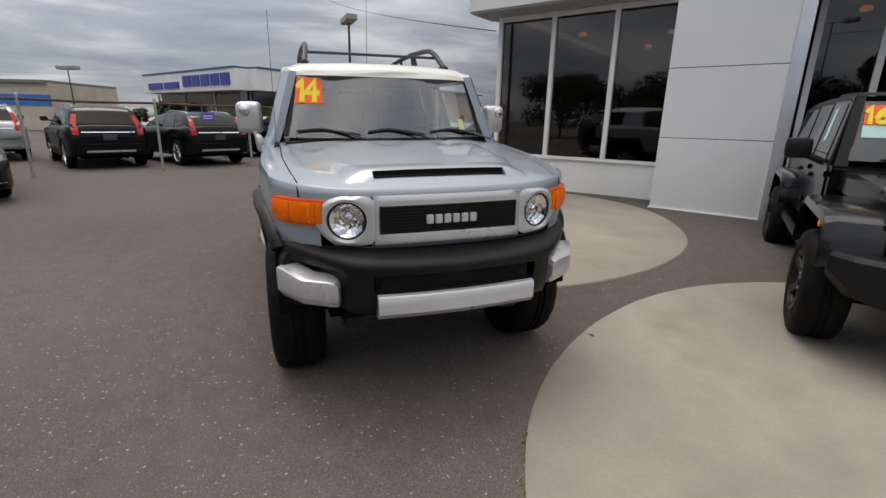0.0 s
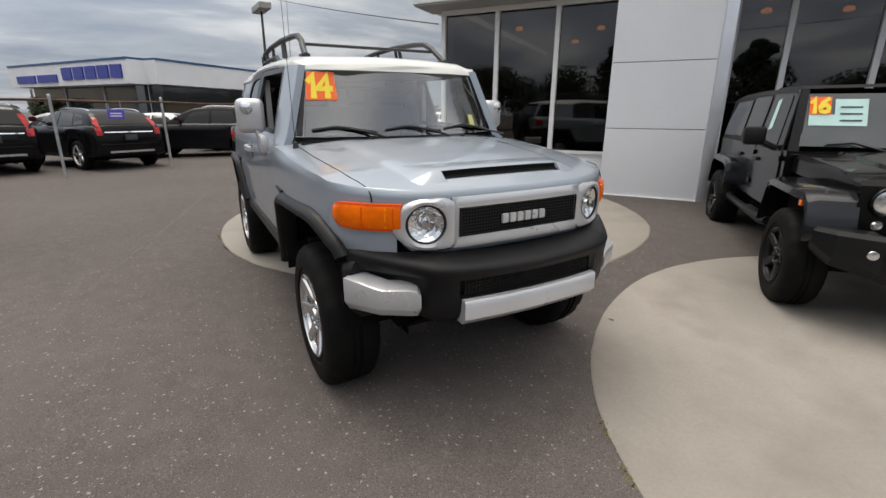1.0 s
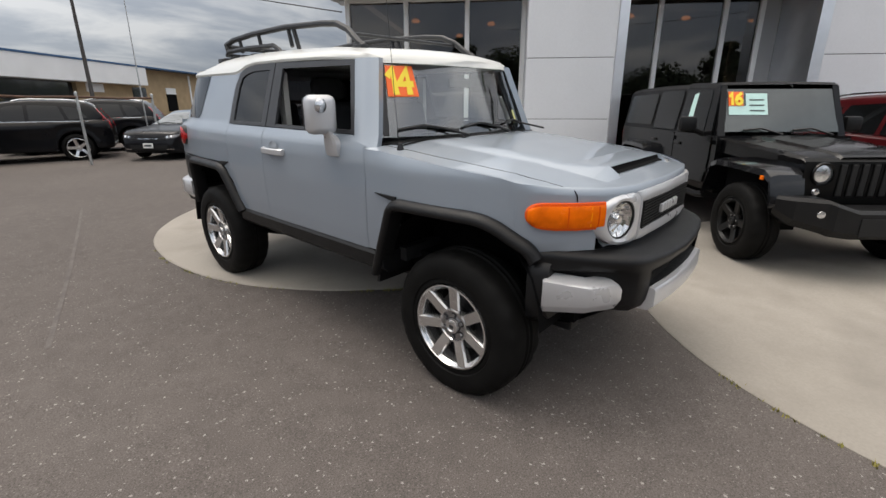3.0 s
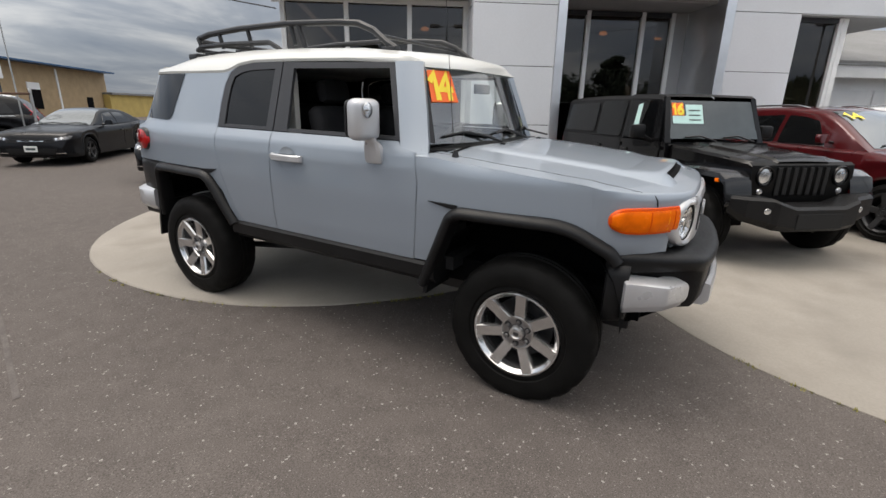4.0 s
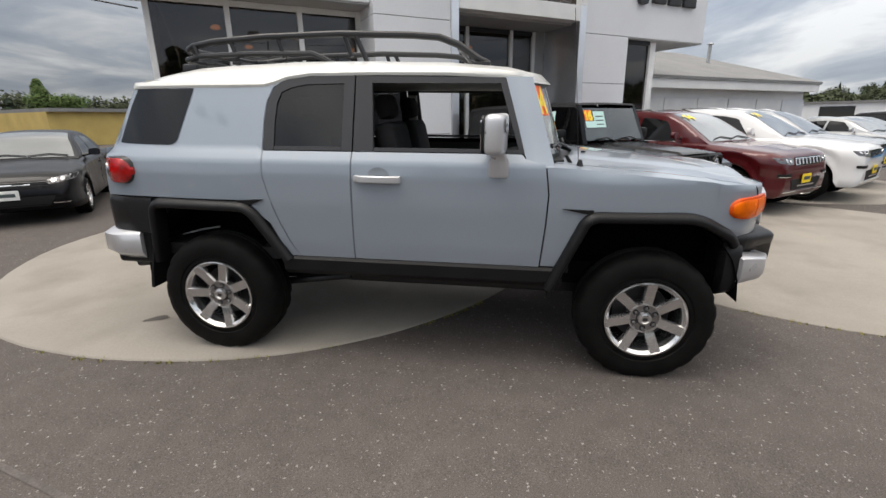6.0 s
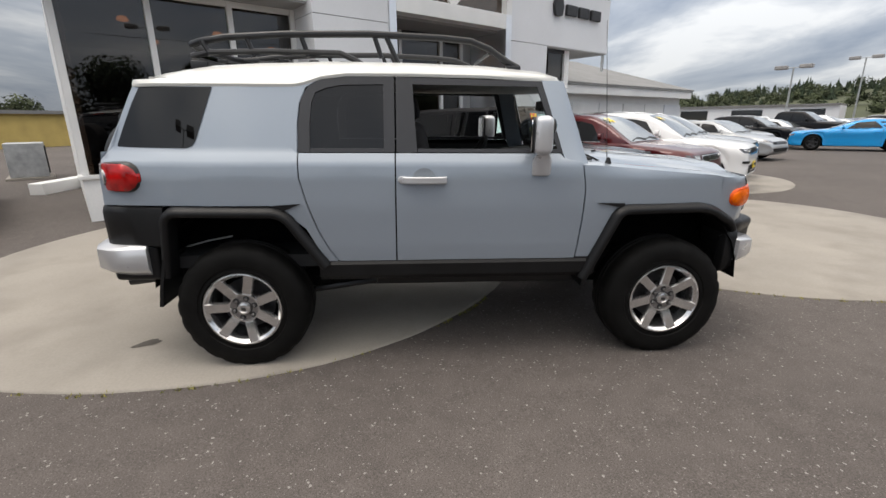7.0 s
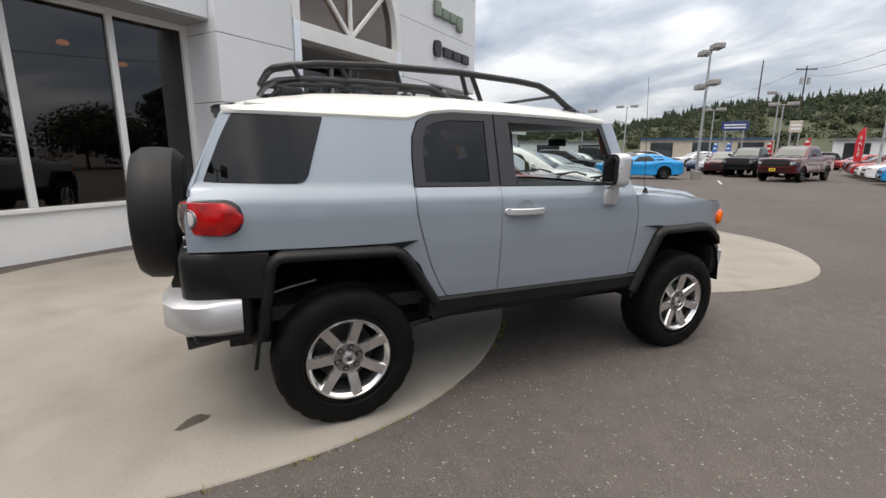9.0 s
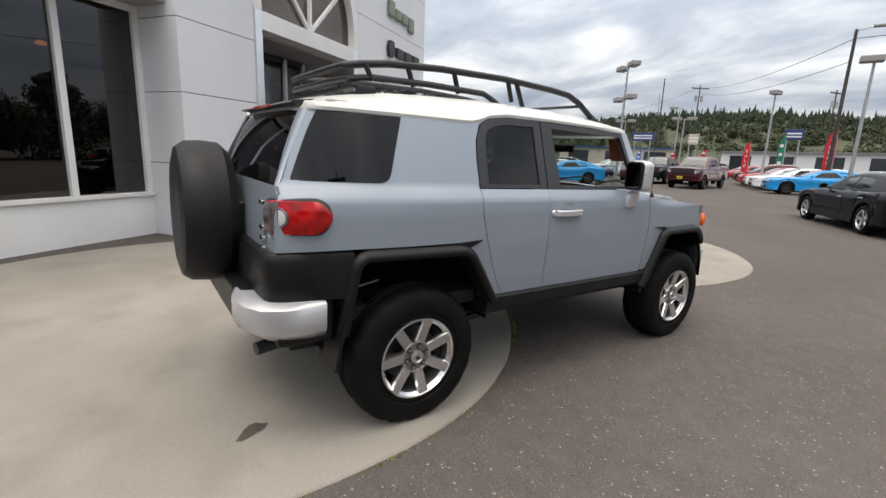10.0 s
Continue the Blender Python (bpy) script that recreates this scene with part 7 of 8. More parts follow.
for sg in (-1, 1):
    for nm, out in (("front_door", [(0.78, 0.62), (0.72, 0.9), (0.72, 1.175), (1.66, 1.175), (1.66, 0.62)]), ("rear_door", [(1.68, 0.62), (1.68, 1.175), (2.45, 1.175), (2.45, 0.98), (2.25, 0.62)])):
        d = part(nm, sheet(rounded(out, 0.03, 3), on_boxy(sg, 0.008), 0.4, 0.02), "offroad_black", BOXY)
        yh = 1.55 if nm == "front_door" else 2.33
        part("door_handle", box((min(sg * 0.775, sg * 0.80), yh - 0.09, 1.02), (max(sg * 0.775, sg * 0.80), yh + 0.06, 1.06), 0.008), "black_trim", d)
        for zh in (0.75, 1.08):
            part("hinge", box((min(sg * 0.775, sg * 0.795), out[1][0] - 0.05, zh), (max(sg * 0.775, sg * 0.795), out[1][0] + 0.03, zh + 0.05), 0.006), "offroad_black", d)
    for out in ([(0.92, 1.21), (0.98, 1.70), (1.60, 1.72), (1.60, 1.21)], [(1.70, 1.21), (1.70, 1.72), (2.42, 1.72), (2.42, 1.21)], [(2.52, 1.24), (2.52, 1.70), (3.55, 1.68), (3.60, 1.24)]):
        part("side_window", sheet(rounded(out, 0.04, 3), on_boxy(sg, 0.010), 0.4, 0.012), "car_glass", BOXY)
    part("door_frame", sheet([(0.74, 1.19), (0.86, 1.75), (1.64, 1.76), (1.64, 1.19), (1.60, 1.19), (1.60, 1.72), (0.98, 1.70), (0.92, 1.19)], on_boxy(sg, 0.004), 0.4, 0.015), "offroad_black", BOXY)
    # wide flares: flat-topped, with a turned-down lip
    for y0, y1, yr in ((-0.74, 0.44, -0.20), (2.22, 3.30, 2.75)):
        prof = [(y0 + 0.0, 0.70), (y0 + 0.06, 0.92), (y0 + 0.16, 0.975), (y1 - 0.22, 0.985), (y1 - 0.10, 0.94), (y1 + 0.02, 0.62)]
        rings = [[(sg * 0.62, y, z), (sg * 0.86, y, z), (sg * 0.925, y, z - 0.02), (sg * 0.935, y, z - 0.075), (sg * 0.90, y, z - 0.075), (sg * 0.86, y, z - 0.05), (sg * 0.62, y, z - 0.05)] for y, z in prof]
        part("fender_flare", loft(rings), "offroad_flare", BOXY, smooth=30)
        part("wheel_housing", box((min(sg * 0.55, sg * 0.75), yr - 0.40, 0.38), (max(sg * 0.55, sg * 0.75), yr + 0.5, 0.90)), "dark_gap", BOXY)
    part("side_marker", box((min(sg * 0.925, sg * 0.94), -0.60, 0.86), (max(sg * 0.925, sg * 0.94), -0.55, 0.90), 0.004), "amber_lens", BOXY)
    part("rock_rail", tube([(sg * 0.80, 0.62, 0.50), (sg * 0.82, 0.75, 0.48), (sg * 0.82, 2.3, 0.48), (sg * 0.80, 2.42, 0.50)], 0.04, 8), "black_plastic", BOXY)
    mir = part("door_mirror", box((sg * 0.98 - 0.10, 0.86, 1.22), (sg * 0.98 + 0.10, 0.97, 1.40), 0.035), "black_plastic", BOXY)
    part("mirror_arm", tube([(sg * 0.77, 0.92, 1.19), (sg * 0.92, 0.92, 1.26)], 0.03, 8), "black_plastic", mir)
    part("tail_lamp", box((sg * 0.70 - 0.05, 3.70, 0.92), (sg * 0.70 + 0.05, 3.77, 1.10), 0.01), "red_lens", BOXY)
# bonnet, grille and lamps
part("bonnet", loft([[(x * w, y, z + dz) for x, dz in ((-1, -0.16), (-1, -0.03), (-0.94, 0), (-0.55, 0.012), (-0.5, 0.035), (0, 0.04), (0.5, 0.035), (0.55, 0.012), (0.94, 0), (1, -0.03), (1, -0.16))] for y, z, w in ((-0.66, 1.04, 0.60), (-0.60, 1.075, 0.61), (-0.2, 1.11, 0.645), (0.3, 1.145, 0.68), (0.58, 1.16, 0.70))], closed=False), "offroad_black", BOXY, smooth=30)
part("cowl", loft([[(x, y, z) for x in (-0.74, 0, 0.74)] for y, z in ((0.57, 1.155), (0.64, 1.185), (0.70, 1.19))], closed=False), "offroad_black", BOXY)
# near-black filler box, painted-in shade behind the grille
part("engine_bay", box((-0.56, -0.62, 0.55), (0.56, 0.6, 1.02)), "dark_gap", BOXY)
part("grille", loft([[(x, y, z) for x in (-0.64, -0.60, -0.2, 0.2, 0.60, 0.64)] for y, z in ((-0.60, 0.62), (-0.665, 0.64), (-0.685, 0.70), (-0.69, 0.95), (-0.68, 1.04), (-0.64, 1.07))], closed=False), "offroad_grille", BOXY, smooth=40)
for k in range(7):
    x = (k - 3) * 0.098
    part("grille_slot", box((x - 0.030, -0.70, 0.72), (x + 0.030, -0.675, 1.02), 0.015), "mesh_black", BOXY)
    part("grille_rim", box((x - 0.034, -0.696, 0.716), (x + 0.034, -0.684, 1.024), 0.012), "offroad_grille", BOXY)
for sg in (-1, 1):
    h = part("headlight", moved(lathe([(0.0, -0.004), (0.05, -0.002), (0.085, 0.006), (0.098, 0.012), (0.098, 0.04)], 28), pose(sg * 0.475, -0.70, 0.93, 0, 0, 90)), "clear_lens", BOXY, "round clear headlight")
    part("bezel", moved(lathe([(0.086, -0.012), (0.10, -0.014), (0.108, 0.0), (0.108, 0.03)], 28), pose(sg * 0.475, -0.70, 0.93, 0, 0, 90)), "offroad_black", h)
    part("turn_signal", moved(lathe([(0.0, -0.006), (0.025, -0.004), (0.036, 0.01)], 20), pose(sg * 0.50, -0.70, 0.765, 0, 0, 90)), "clear_lens", BOXY)
    part("hood_latch", box((sg * 0.60 - 0.02, -0.33, 1.03), (sg * 0.60 + 0.035 * sg + 0.02, -0.25, 1.10), 0.006), "black_trim", BOXY)
# steel bumper with stepped ends and fog lamps
part("front_bumper", loft([[(x, y, z) for y, z in ((-0.70, hi), (yf + 0.03, hi), (yf, hi - 0.03), (yf, lo + 0.06), (yf + 0.06, lo), (-0.70, lo))] for x, yf, lo, hi in ((-0.87, -0.74, 0.56, 0.74), (-0.77, -0.86, 0.48, 0.74), (-0.52, -0.93, 0.42, 0.73), (-0.48, -0.97, 0.40, 0.71), (-0.30, -0.99, 0.38, 0.65), (0.30, -0.99, 0.38, 0.65), (0.48, -0.97, 0.40, 0.71), (0.52, -0.93, 0.42, 0.73), (0.77, -0.86, 0.48, 0.74), (0.87, -0.74, 0.56, 0.74))]), "black_plastic", BOXY, smooth=25)
part("bumper_plate", box((-0.28, -1.0, 0.42), (0.28, -0.985, 0.58), 0.004), "mesh_black", BOXY)
for sg in (-1, 1):
    part("fog_lamp", moved(lathe([(0.0, -0.006), (0.03, -0.004), (0.042, 0.01)], 20), pose(sg * 0.57, -0.915, 0.60, 0, 0, 90 + sg * 12)), "clear_lens", BOXY)
part("windscreen", loft([[(x * w, y, z) for x in (-1, -0.5, 0, 0.5, 1)] for y, z, w in ((0.67, 1.23, 0.655), (0.76, 1.46, 0.635), (0.855, 1.71, 0.61))], closed=False), "offroad_screen", BOXY, "upright flat windscreen")
for sg in (-1, 1):
    part("screen_frame", loft([[(sg * x, y, z) for x, y, z in ((0.74 - k * 0.07, 0.66 + k * 0.21, 1.18 + k * 0.58), (0.65 - k * 0.045, 0.655 + k * 0.21, 1.18 + k * 0.58), (0.65 - k * 0.045, 0.70 + k * 0.21, 1.18 + k * 0.58), (0.74 - k * 0.07, 0.72 + k * 0.21, 1.18 + k * 0.58))] for k in (0, 0.5, 1)]), "offroad_black", BOXY)
for x0 in (-0.45, 0.12):
    part("wiper", tube([(x0, 0.655, 1.25), (x0 + 0.2, 0.645, 1.27), (x0 + 0.44, 0.62, 1.20)], 0.011, 6), "black_trim", BOXY)
js = thing("price_sheet", "orange sticker with yellow number 16 beside a pale paper sheet", "sticker", BOXY.matrix_world.copy())
part("backing", sheet([(-0.60, 1.52), (-0.43, 1.52), (-0.43, 1.68), (-0.60, 1.68)], lambda x, z, t: (x, 0.67 + (z - 1.23) * 0.385 - 0.010, z), 0.3, 0), "sticker_orange", js)
for ch, dx in (("1", -0.56), ("6", -0.485)):
    part("digit", digit_mesh(ch, 0.12, lambda a, b, o, x0=dx: (x0 + a, 0.67 + (1.60 + b - 1.23) * 0.385 - 0.016 - o, 1.60 + b)), "sticker_yellow", js, smooth=0)
part("paper", sheet([(-0.60, 1.42), (-0.15, 1.42), (-0.15, 1.66), (-0.40, 1.66), (-0.40, 1.52), (-0.60, 1.52)], lambda x, z, t: (x, 0.67 + (z - 1.23) * 0.385 - 0.007, z), 0.3, 0), "paper_pale", js)
for k in range(3):
    part("text_bar", sheet([(-0.36, 1.46 + k * 0.06), (-0.19, 1.46 + k * 0.06), (-0.19, 1.475 + k * 0.06), (-0.36, 1.475 + k * 0.06)], lambda x, z, t: (x, 0.67 + (z - 1.23) * 0.385 - 0.010, z), 0.3, 0), "ink", js)
sw = thing("window_sheet", "pale paper sheet on the black off-roader's side window", "sticker", BOXY.matrix_world.copy())
part("paper", sheet([(1.28, 1.38), (1.40, 1.36), (1.40, 1.66), (1.30, 1.68)], on_boxy(-1, 0.014), 0.4, 0.002), "paper_pale", sw)
part("seat", box((-0.62, 1.5, 0.9), (-0.1, 1.75, 1.5), 0.06), "seat_cloth", BOXY)
part("seat", box((0.1, 1.5, 0.9), (0.62, 1.75, 1.5), 0.06), "seat_cloth", BOXY)
part("underside", box((-0.6, -0.5, 0.42), (0.6, 3.6, 0.56)), "dark_gap", BOXY)
jw = wheel("wheel", "rim_black", "alloy_dark", 0.403, 0.27, 0.235, 5, "black five-spoke wheel")
for sg, y in ((-1, -0.22), (-1, 2.75), (1, -0.22), (1, 2.75)):
    fit_wheel(jw, BOXY, Matrix.Translation((sg * 0.80, y, 0.375)) @ (Matrix.Identity(4) if sg < 0 else pose(0, 0, 0, 0, 0, 180)) @ pose(0, 0, 0, 20 + y * 11))
drop_proto(jw)

# ---- the chain fence and the neighbours ----
material("sign_purple", (0.10, 0.08, 0.45), 0.5)
material("old_pipe", (0.10, 0.055, 0.035), 0.7, metal=0.3, vary=0.3, scale=8.0)
material("dealer_white", (0.74, 0.75, 0.76), 0.5, vary=0.05, scale=0.6)
material("sign_navy", (0.030, 0.045, 0.17), 0.4, vary=0.1, scale=3.0)
material("sign_blue", (0.035, 0.05, 0.30), 0.4, vary=0.1, scale=3.0)
material("roof_blue", (0.03, 0.09, 0.20), 0.5, vary=0.1, scale=1.0)
material("tan_brick", (0.36, 0.265, 0.155), 0.85, vary=0.12, scale=1.5, fine=0.12, fine_scale=14.0)
material("yellow_wall", (0.48, 0.36, 0.12), 0.8, vary=0.12, scale=1.0)
material("beige_wall", (0.50, 0.45, 0.37), 0.8, vary=0.1, scale=1.0)
material("far_glass", (0.03, 0.035, 0.04), 0.08, coat=1.0)
material("wood_pole", (0.062, 0.055, 0.050), 0.85, vary=0.25, scale=3.0, streak=(1, 1, 0.2))
material("lamp_head", (0.30, 0.29, 0.28), 0.55, vary=0.1, scale=4.0)
material("dark_pole", (0.05, 0.045, 0.042), 0.6, vary=0.1, scale=3.0)
material("leaf_far", (0.040, 0.052, 0.026), 0.9, vary=0.35, scale=0.35, second=(0.072, 0.088, 0.040))
material("leaf_conifer", (0.030, 0.046, 0.028), 0.9, vary=0.35, scale=0.3, second=(0.04, 0.06, 0.03))
material("leaf_poplar", (0.085, 0.13, 0.035), 0.9, vary=0.3, scale=0.6)
material("bark", (0.09, 0.07, 0.05), 0.9, vary=0.3, scale=4.0)
material("hill_green", (0.062, 0.070, 0.036), 0.95, vary=0.3, scale=0.03)
material("weed", (0.14, 0.16, 0.03), 0.8, vary=0.35, scale=20.0, second=(0.30, 0.26, 0.06))
material("stain_dark", (0.075, 0.066, 0.055), 0.7, vary=0.3, scale=8.0)
material("banner_red", (0.55, 0.02, 0.03), 0.7, vary=0.1, scale=3.0)
material("banner_green", (0.02, 0.18, 0.10), 0.7, vary=0.1, scale=3.0)
material("banner_blue", (0.04, 0.16, 0.50), 0.7, vary=0.1, scale=3.0)
material("line_paint", (0.62, 0.60, 0.55), 0.7, vary=0.2, scale=4.0)

FENCE = [(-8.6, 9.0), (-6.16, 10.06), (-3.82, 11.2), (-1.66, 12.0), (0.40, 13.3), (2.4, 14.4)]
fence = thing("chain_fence", "row of grey steel posts joined by a rusty pipe rail", "fence", Matrix.Identity(4))
for k, (x, y) in enumerate(FENCE):
    part("post", tube([(x, y, ground_z(x, y) - 0.1), (x + 0.02 * (k % 3 - 1), y, 1.78)], 0.032, 10), "steel_post", fence)
    part("post_cap", moved(lathe([(0.0, 0.05), (0.03, 0.035), (0.04, 0.0)], 10), pose(x + 0.02 * (k % 3 - 1), y, 1.78, 0, -90, 0)), "steel_post", fence)
for (x0, y0), (x1, y1) in zip(FENCE, FENCE[1:]):
    part("rail", tube([(x0, y0, 1.70), ((x0 + x1) / 2, (y0 + y1) / 2, 1.675), (x1, y1, 1.70)], 0.028, 8), "old_pipe", fence)
ps = thing("small_sign", "small purple-blue sign board on the fence", "sign", pose(-2.66, 11.60, 1.39, 0, 0, 10))
part("board", box((-0.17, -0.015, -0.11), (0.17, 0.015, 0.11), 0.008), "sign_purple", ps)
for k in range(2):
    part("text_bar", box((-0.12, -0.019, -0.05 + k * 0.06), (0.12, -0.016, -0.025 + k * 0.06)), "dealer_white", ps)
for x0 in (-0.12, 0.12):
    part("strap", tube([(x0, 0.0, 0.10), (x0, 0.015, 0.30)], 0.006, 6), "steel_post", ps)

# neighbouring dealership: corner to the lot, white fascia with a dark blue edge
CORNER, RIGHT_END, LEFT_END = Vector((-2.75, 33.5)), Vector((23.9, 56.3)), Vector((-11.1, 46.1))
dealer = thing("neighbour_dealership", "low white-fascia dealership with tan brick wing and dark glass front", "building", Matrix.Identity(4))


def along(a, b, t):
    return a + (b - a) * t


def wall_slab(name, a, b, z0, z1, thick, mat, parent, out=0.0):
    d = (b - a).normalized()
    nrm = Vector((d.y, -d.x))
    if nrm.dot(-a) < 0:
        nrm = -nrm
    p = [a + nrm * out, b + nrm * out, b - nrm * thick, a - nrm * thick]
    return part(name, loft([[(q.x, q.y, z0) for q in p], [(q.x, q.y, z1) for q in p]]), mat, parent, smooth=0)


mid_r = along(CORNER, RIGHT_END, 0.33)
wall_slab("fascia", CORNER, along(CORNER, RIGHT_END, 0.52), 3.15, 4.55, 1.5, "dealer_white", dealer, 1.0)
wall_slab("fascia", LEFT_END, CORNER, 3.15, 4.55, 1.5, "dealer_white", dealer, 1.0)
wall_slab("roof_edge", CORNER, RIGHT_END, 4.552, 4.68, 1.5, "roof_blue", dealer, 1.05)
wall_slab("roof_edge", LEFT_END, CORNER, 4.552, 4.68, 1.5, "roof_blue", dealer, 1.05)
wall_slab("wall", mid_r, RIGHT_END, -0.2, 3.149, 0.5, "tan_brick", dealer)
wall_slab("wall", along(CORNER, RIGHT_END, 0.52), RIGHT_END, 3.15, 4.55, 0.5, "tan_brick", dealer)
wall_slab("glass_front", CORNER, mid_r, -0.2, 3.149, 0.3, "far_glass", dealer, -1.0)
wall_slab("glass_front", LEFT_END, CORNER, -0.2, 3.149, 0.3, "far_glass", dealer, -1.0)
for k in range(6):
    p = along(CORNER, mid_r, k / 5)
    part("mullion", box((p.x - 0.06, p.y + 0.6, -0.1), (p.x + 0.06, p.y + 0.9, 3.14)), "steel_post", dealer)
for k in range(4):
    p = along(CORNER, LEFT_END, k / 3)
    part("mullion", box((p.x - 0.06, p.y + 0.4, -0.1), (p.x + 0.06, p.y + 0.7, 3.14)), "steel_post", dealer)
# windows, dark sheets painted for shaded openings, and last a white downpipe
for t0, t1, z0, z1, mt in ((0.355, 0.405, 2.5, 3.1, "dealer_white"), (0.50, 0.55, 2.2, 3.0, "far_glass"), (0.635, 0.68, 2.55, 3.1, "dealer_white"), (0.635, 0.68, 1.0, 2.545, "dark_gap"), (0.88, 0.91, 0.2, 2.1, "dark_gap"), (0.753, 0.760, -0.1, 4.4, "dealer_white")):
    wall_slab("window", along(CORNER, RIGHT_END, t0), along(CORNER, RIGHT_END, t1), z0, z1, 0.05, mt, dealer, 0.06)
sd = (LEFT_END - CORNER).normalized()
sn = Vector((sd.y, -sd.x))
if sn.dot(-CORNER) < 0:
    sn = -sn


def fascia_bar(name, t0, t1, z0, z1, parent):
    a, b = CORNER + sd * t0 + sn * 1.0, CORNER + sd * t1 + sn * 1.0
    p = [a, b, b + sn * 0.1, a + sn * 0.1]
    part(name, loft([[(q.x, q.y, z0) for q in p], [(q.x, q.y, z1) for q in p]]), "sign_blue", parent, smooth=0)


dsign = thing("dealership_sign", "row of dark blue sign shapes on a white fascia", "sign", Matrix.Identity(4))
for k in range(5):
    fascia_bar("letter_bar", 0.6 + k * 1.44, 0.6 + k * 1.44 + 1.16, 3.5, 4.28, dsign)
for k in range(2):
    fascia_bar("letter_bar", 8.3 + k * 3.0, 8.3 + k * 3.0 + 2.6, 3.4, 3.9, dsign)


def block_house(name, label, a, b, depth, z0, z1, mat, roof="roof_grey", doors=0, door_mat="dealer_white"):
    h = thing(name, label, "building", Matrix.Identity(4))
    wall_slab("wall", Vector(a), Vector(b), z0, z1, depth, mat, h)
    wall_slab("roof", Vector(a), Vector(b), z1 + 0.002, z1 + 0.22, depth, roof, h, 0.3)
    for k in range(doors):
        t0 = (k + 0.2) / doors
        wall_slab("door", along(Vector(a), Vector(b), t0), along(Vector(a), Vector(b), t0 + 0.55 / doors), z0 + 0.1, z1 - 0.4, 0.05, door_mat, h, 0.05)
    return h


block_house("yellow_store", "low yellow painted store building", (23.5, 55.0), (33.0, 60.5), 8, -1.0, 2.45, "yellow_wall", "roof_grey")
block_house("garage_row", "low row of white garages with brown posts", (33.5, 60.0), (50.0, 62.0), 8, -1.0, 2.0, "beige_wall", "old_pipe", 5)
block_house("tan_store", "low tan building beyond the showroom", (52.0, 60.0), (66.0, 56.0), 8, -1.0, 2.1, "beige_wall", "roof_grey")
block_house("yellow_house", "low yellow brick building with dark eaves", (22.0, 29.0), (40.0, 22.0), 8, -0.2, 2.25, "yellow_wall", "roof_grey")
block_house("grey_store", "beige store with a blue band", (-36.0, 48.0), (-17.6, 42.2), 8, 0, 3.55, "beige_wall", "roof_grey")
wall_slab("band", Vector((-36.0, 48.0)), Vector((-17.6, 42.2)), 1.9, 2.7, 0.1, "banner_blue", bpy.data.objects["grey_store"], 0.06)
hv = thing("air_unit", "grey outdoor air conditioning unit on a slab", "machine", pose(9.8, 12.0, ground_z(9.8, 12), 0, 0, 35))
part("case", box((-0.5, -0.4, 0.06), (0.5, 0.4, 0.95), 0.02), "steel_post", hv)
part("grille", box((-0.42, -0.415, 0.14), (0.42, -0.402, 0.85)), "dark_gap", hv)
part("base", box((-0.6, -0.5, 0.0), (0.6, 0.5, 0.06), 0.01), "pad_concrete", hv)
kerb = structure("kerb", box((6.4, 9.2, 0.1), (9.6, 9.5, 0.36), 0.02), "white_paint", "white painted kerb beside the showroom", "kerb")


# ---- poles, lamps and wires ----
def lot_lamp(x, y, h, label, heads=((0.45, 0),), mat="steel_post", r=0.085, low=None, turn=0.0):
    z = ground_z(x, y)
    t = thing("lot_lamp", label, "lamp post", pose(x, y, z, 0, 0, turn), "lot lamps")
    part("footing", moved(lathe([(0.0, 0.5), (0.26, 0.5), (0.28, 0.48), (0.28, -0.1)], 16), pose(0, 0, 0, 0, -90, 0)), "pad_concrete", t)
    part("pole", tube([(0, 0, 0.48), (0, 0, h * 0.5), (0, 0, h)], [r, r * 0.85, r * 0.62], 10), mat, t)
    for level, pair in ((h, heads),) + (((low, heads),) if low else ()):
        for dx, dy in pair:
            d = Vector((dx, dy))
            part("arm", tube([(0, 0, level - 0.05), (d.x, d.y, level + 0.02)], 0.03, 8), mat, t)
            q = d * 1.45
            part("lamp_head", moved(box((-0.42, -0.27, -0.14), (0.42, 0.27, 0.14), 0.04), pose(q.x, q.y, level + 0.02, 0, 0, math.degrees(math.atan2(d.y, d.x)))), "lamp_head", t)
    return t


lot_lamp(15.1, -21.9, 7.15, "grey steel car park lamp with two tiers of box heads", ((0.5, -0.35), (-0.5, 0.35)), low=5.3)
lot_lamp(11.3, -33.4, 6.5, "grey steel car park lamp with a single box head", ((0.0, 0.0001),))
lot_lamp(3.95, -23.5, 6.3, "grey steel car park lamp with a box head", ((0.06, 0.02),))
lot_lamp(26.3, -48.5, 7.6, "slim grey car park lamp", ((0.4, 0.2),))
lot_lamp(30.0, -44.0, 6.0, "slim grey car park lamp", ((0.4, 0.2), (-0.4, -0.2)))
lot_lamp(21.0, -40.0, 5.6, "slim grey car park lamp", ((0.4, 0.2), (-0.4, -0.2)))
lot_lamp(33.0, -29.0, 5.4, "grey car park lamp in the far lot", ((0.5, 0.3), (-0.5, -0.3)))
lot_lamp(40.0, -42.0, 7.0, "grey car park lamp in the far lot", ((0.5, 0.3), (-0.5, -0.3)))
lot_lamp(2.75, 22.4, 6.05, "dark car park lamp with a slanted box head", ((0.02, -0.3), (-0.02, 0.25)), "dark_pole")
lot_lamp(-15.7, 41.0, 4.65, "dark car park lamp behind the neighbouring lot", ((0.25, -0.1), (-0.2, 0.1)), "dark_pole", 0.06)
lot_lamp(-13.0, 13.2, 10.0, "double-headed car park lamp across the drive", ((0.3, 0.5), (-0.3, -0.5)))
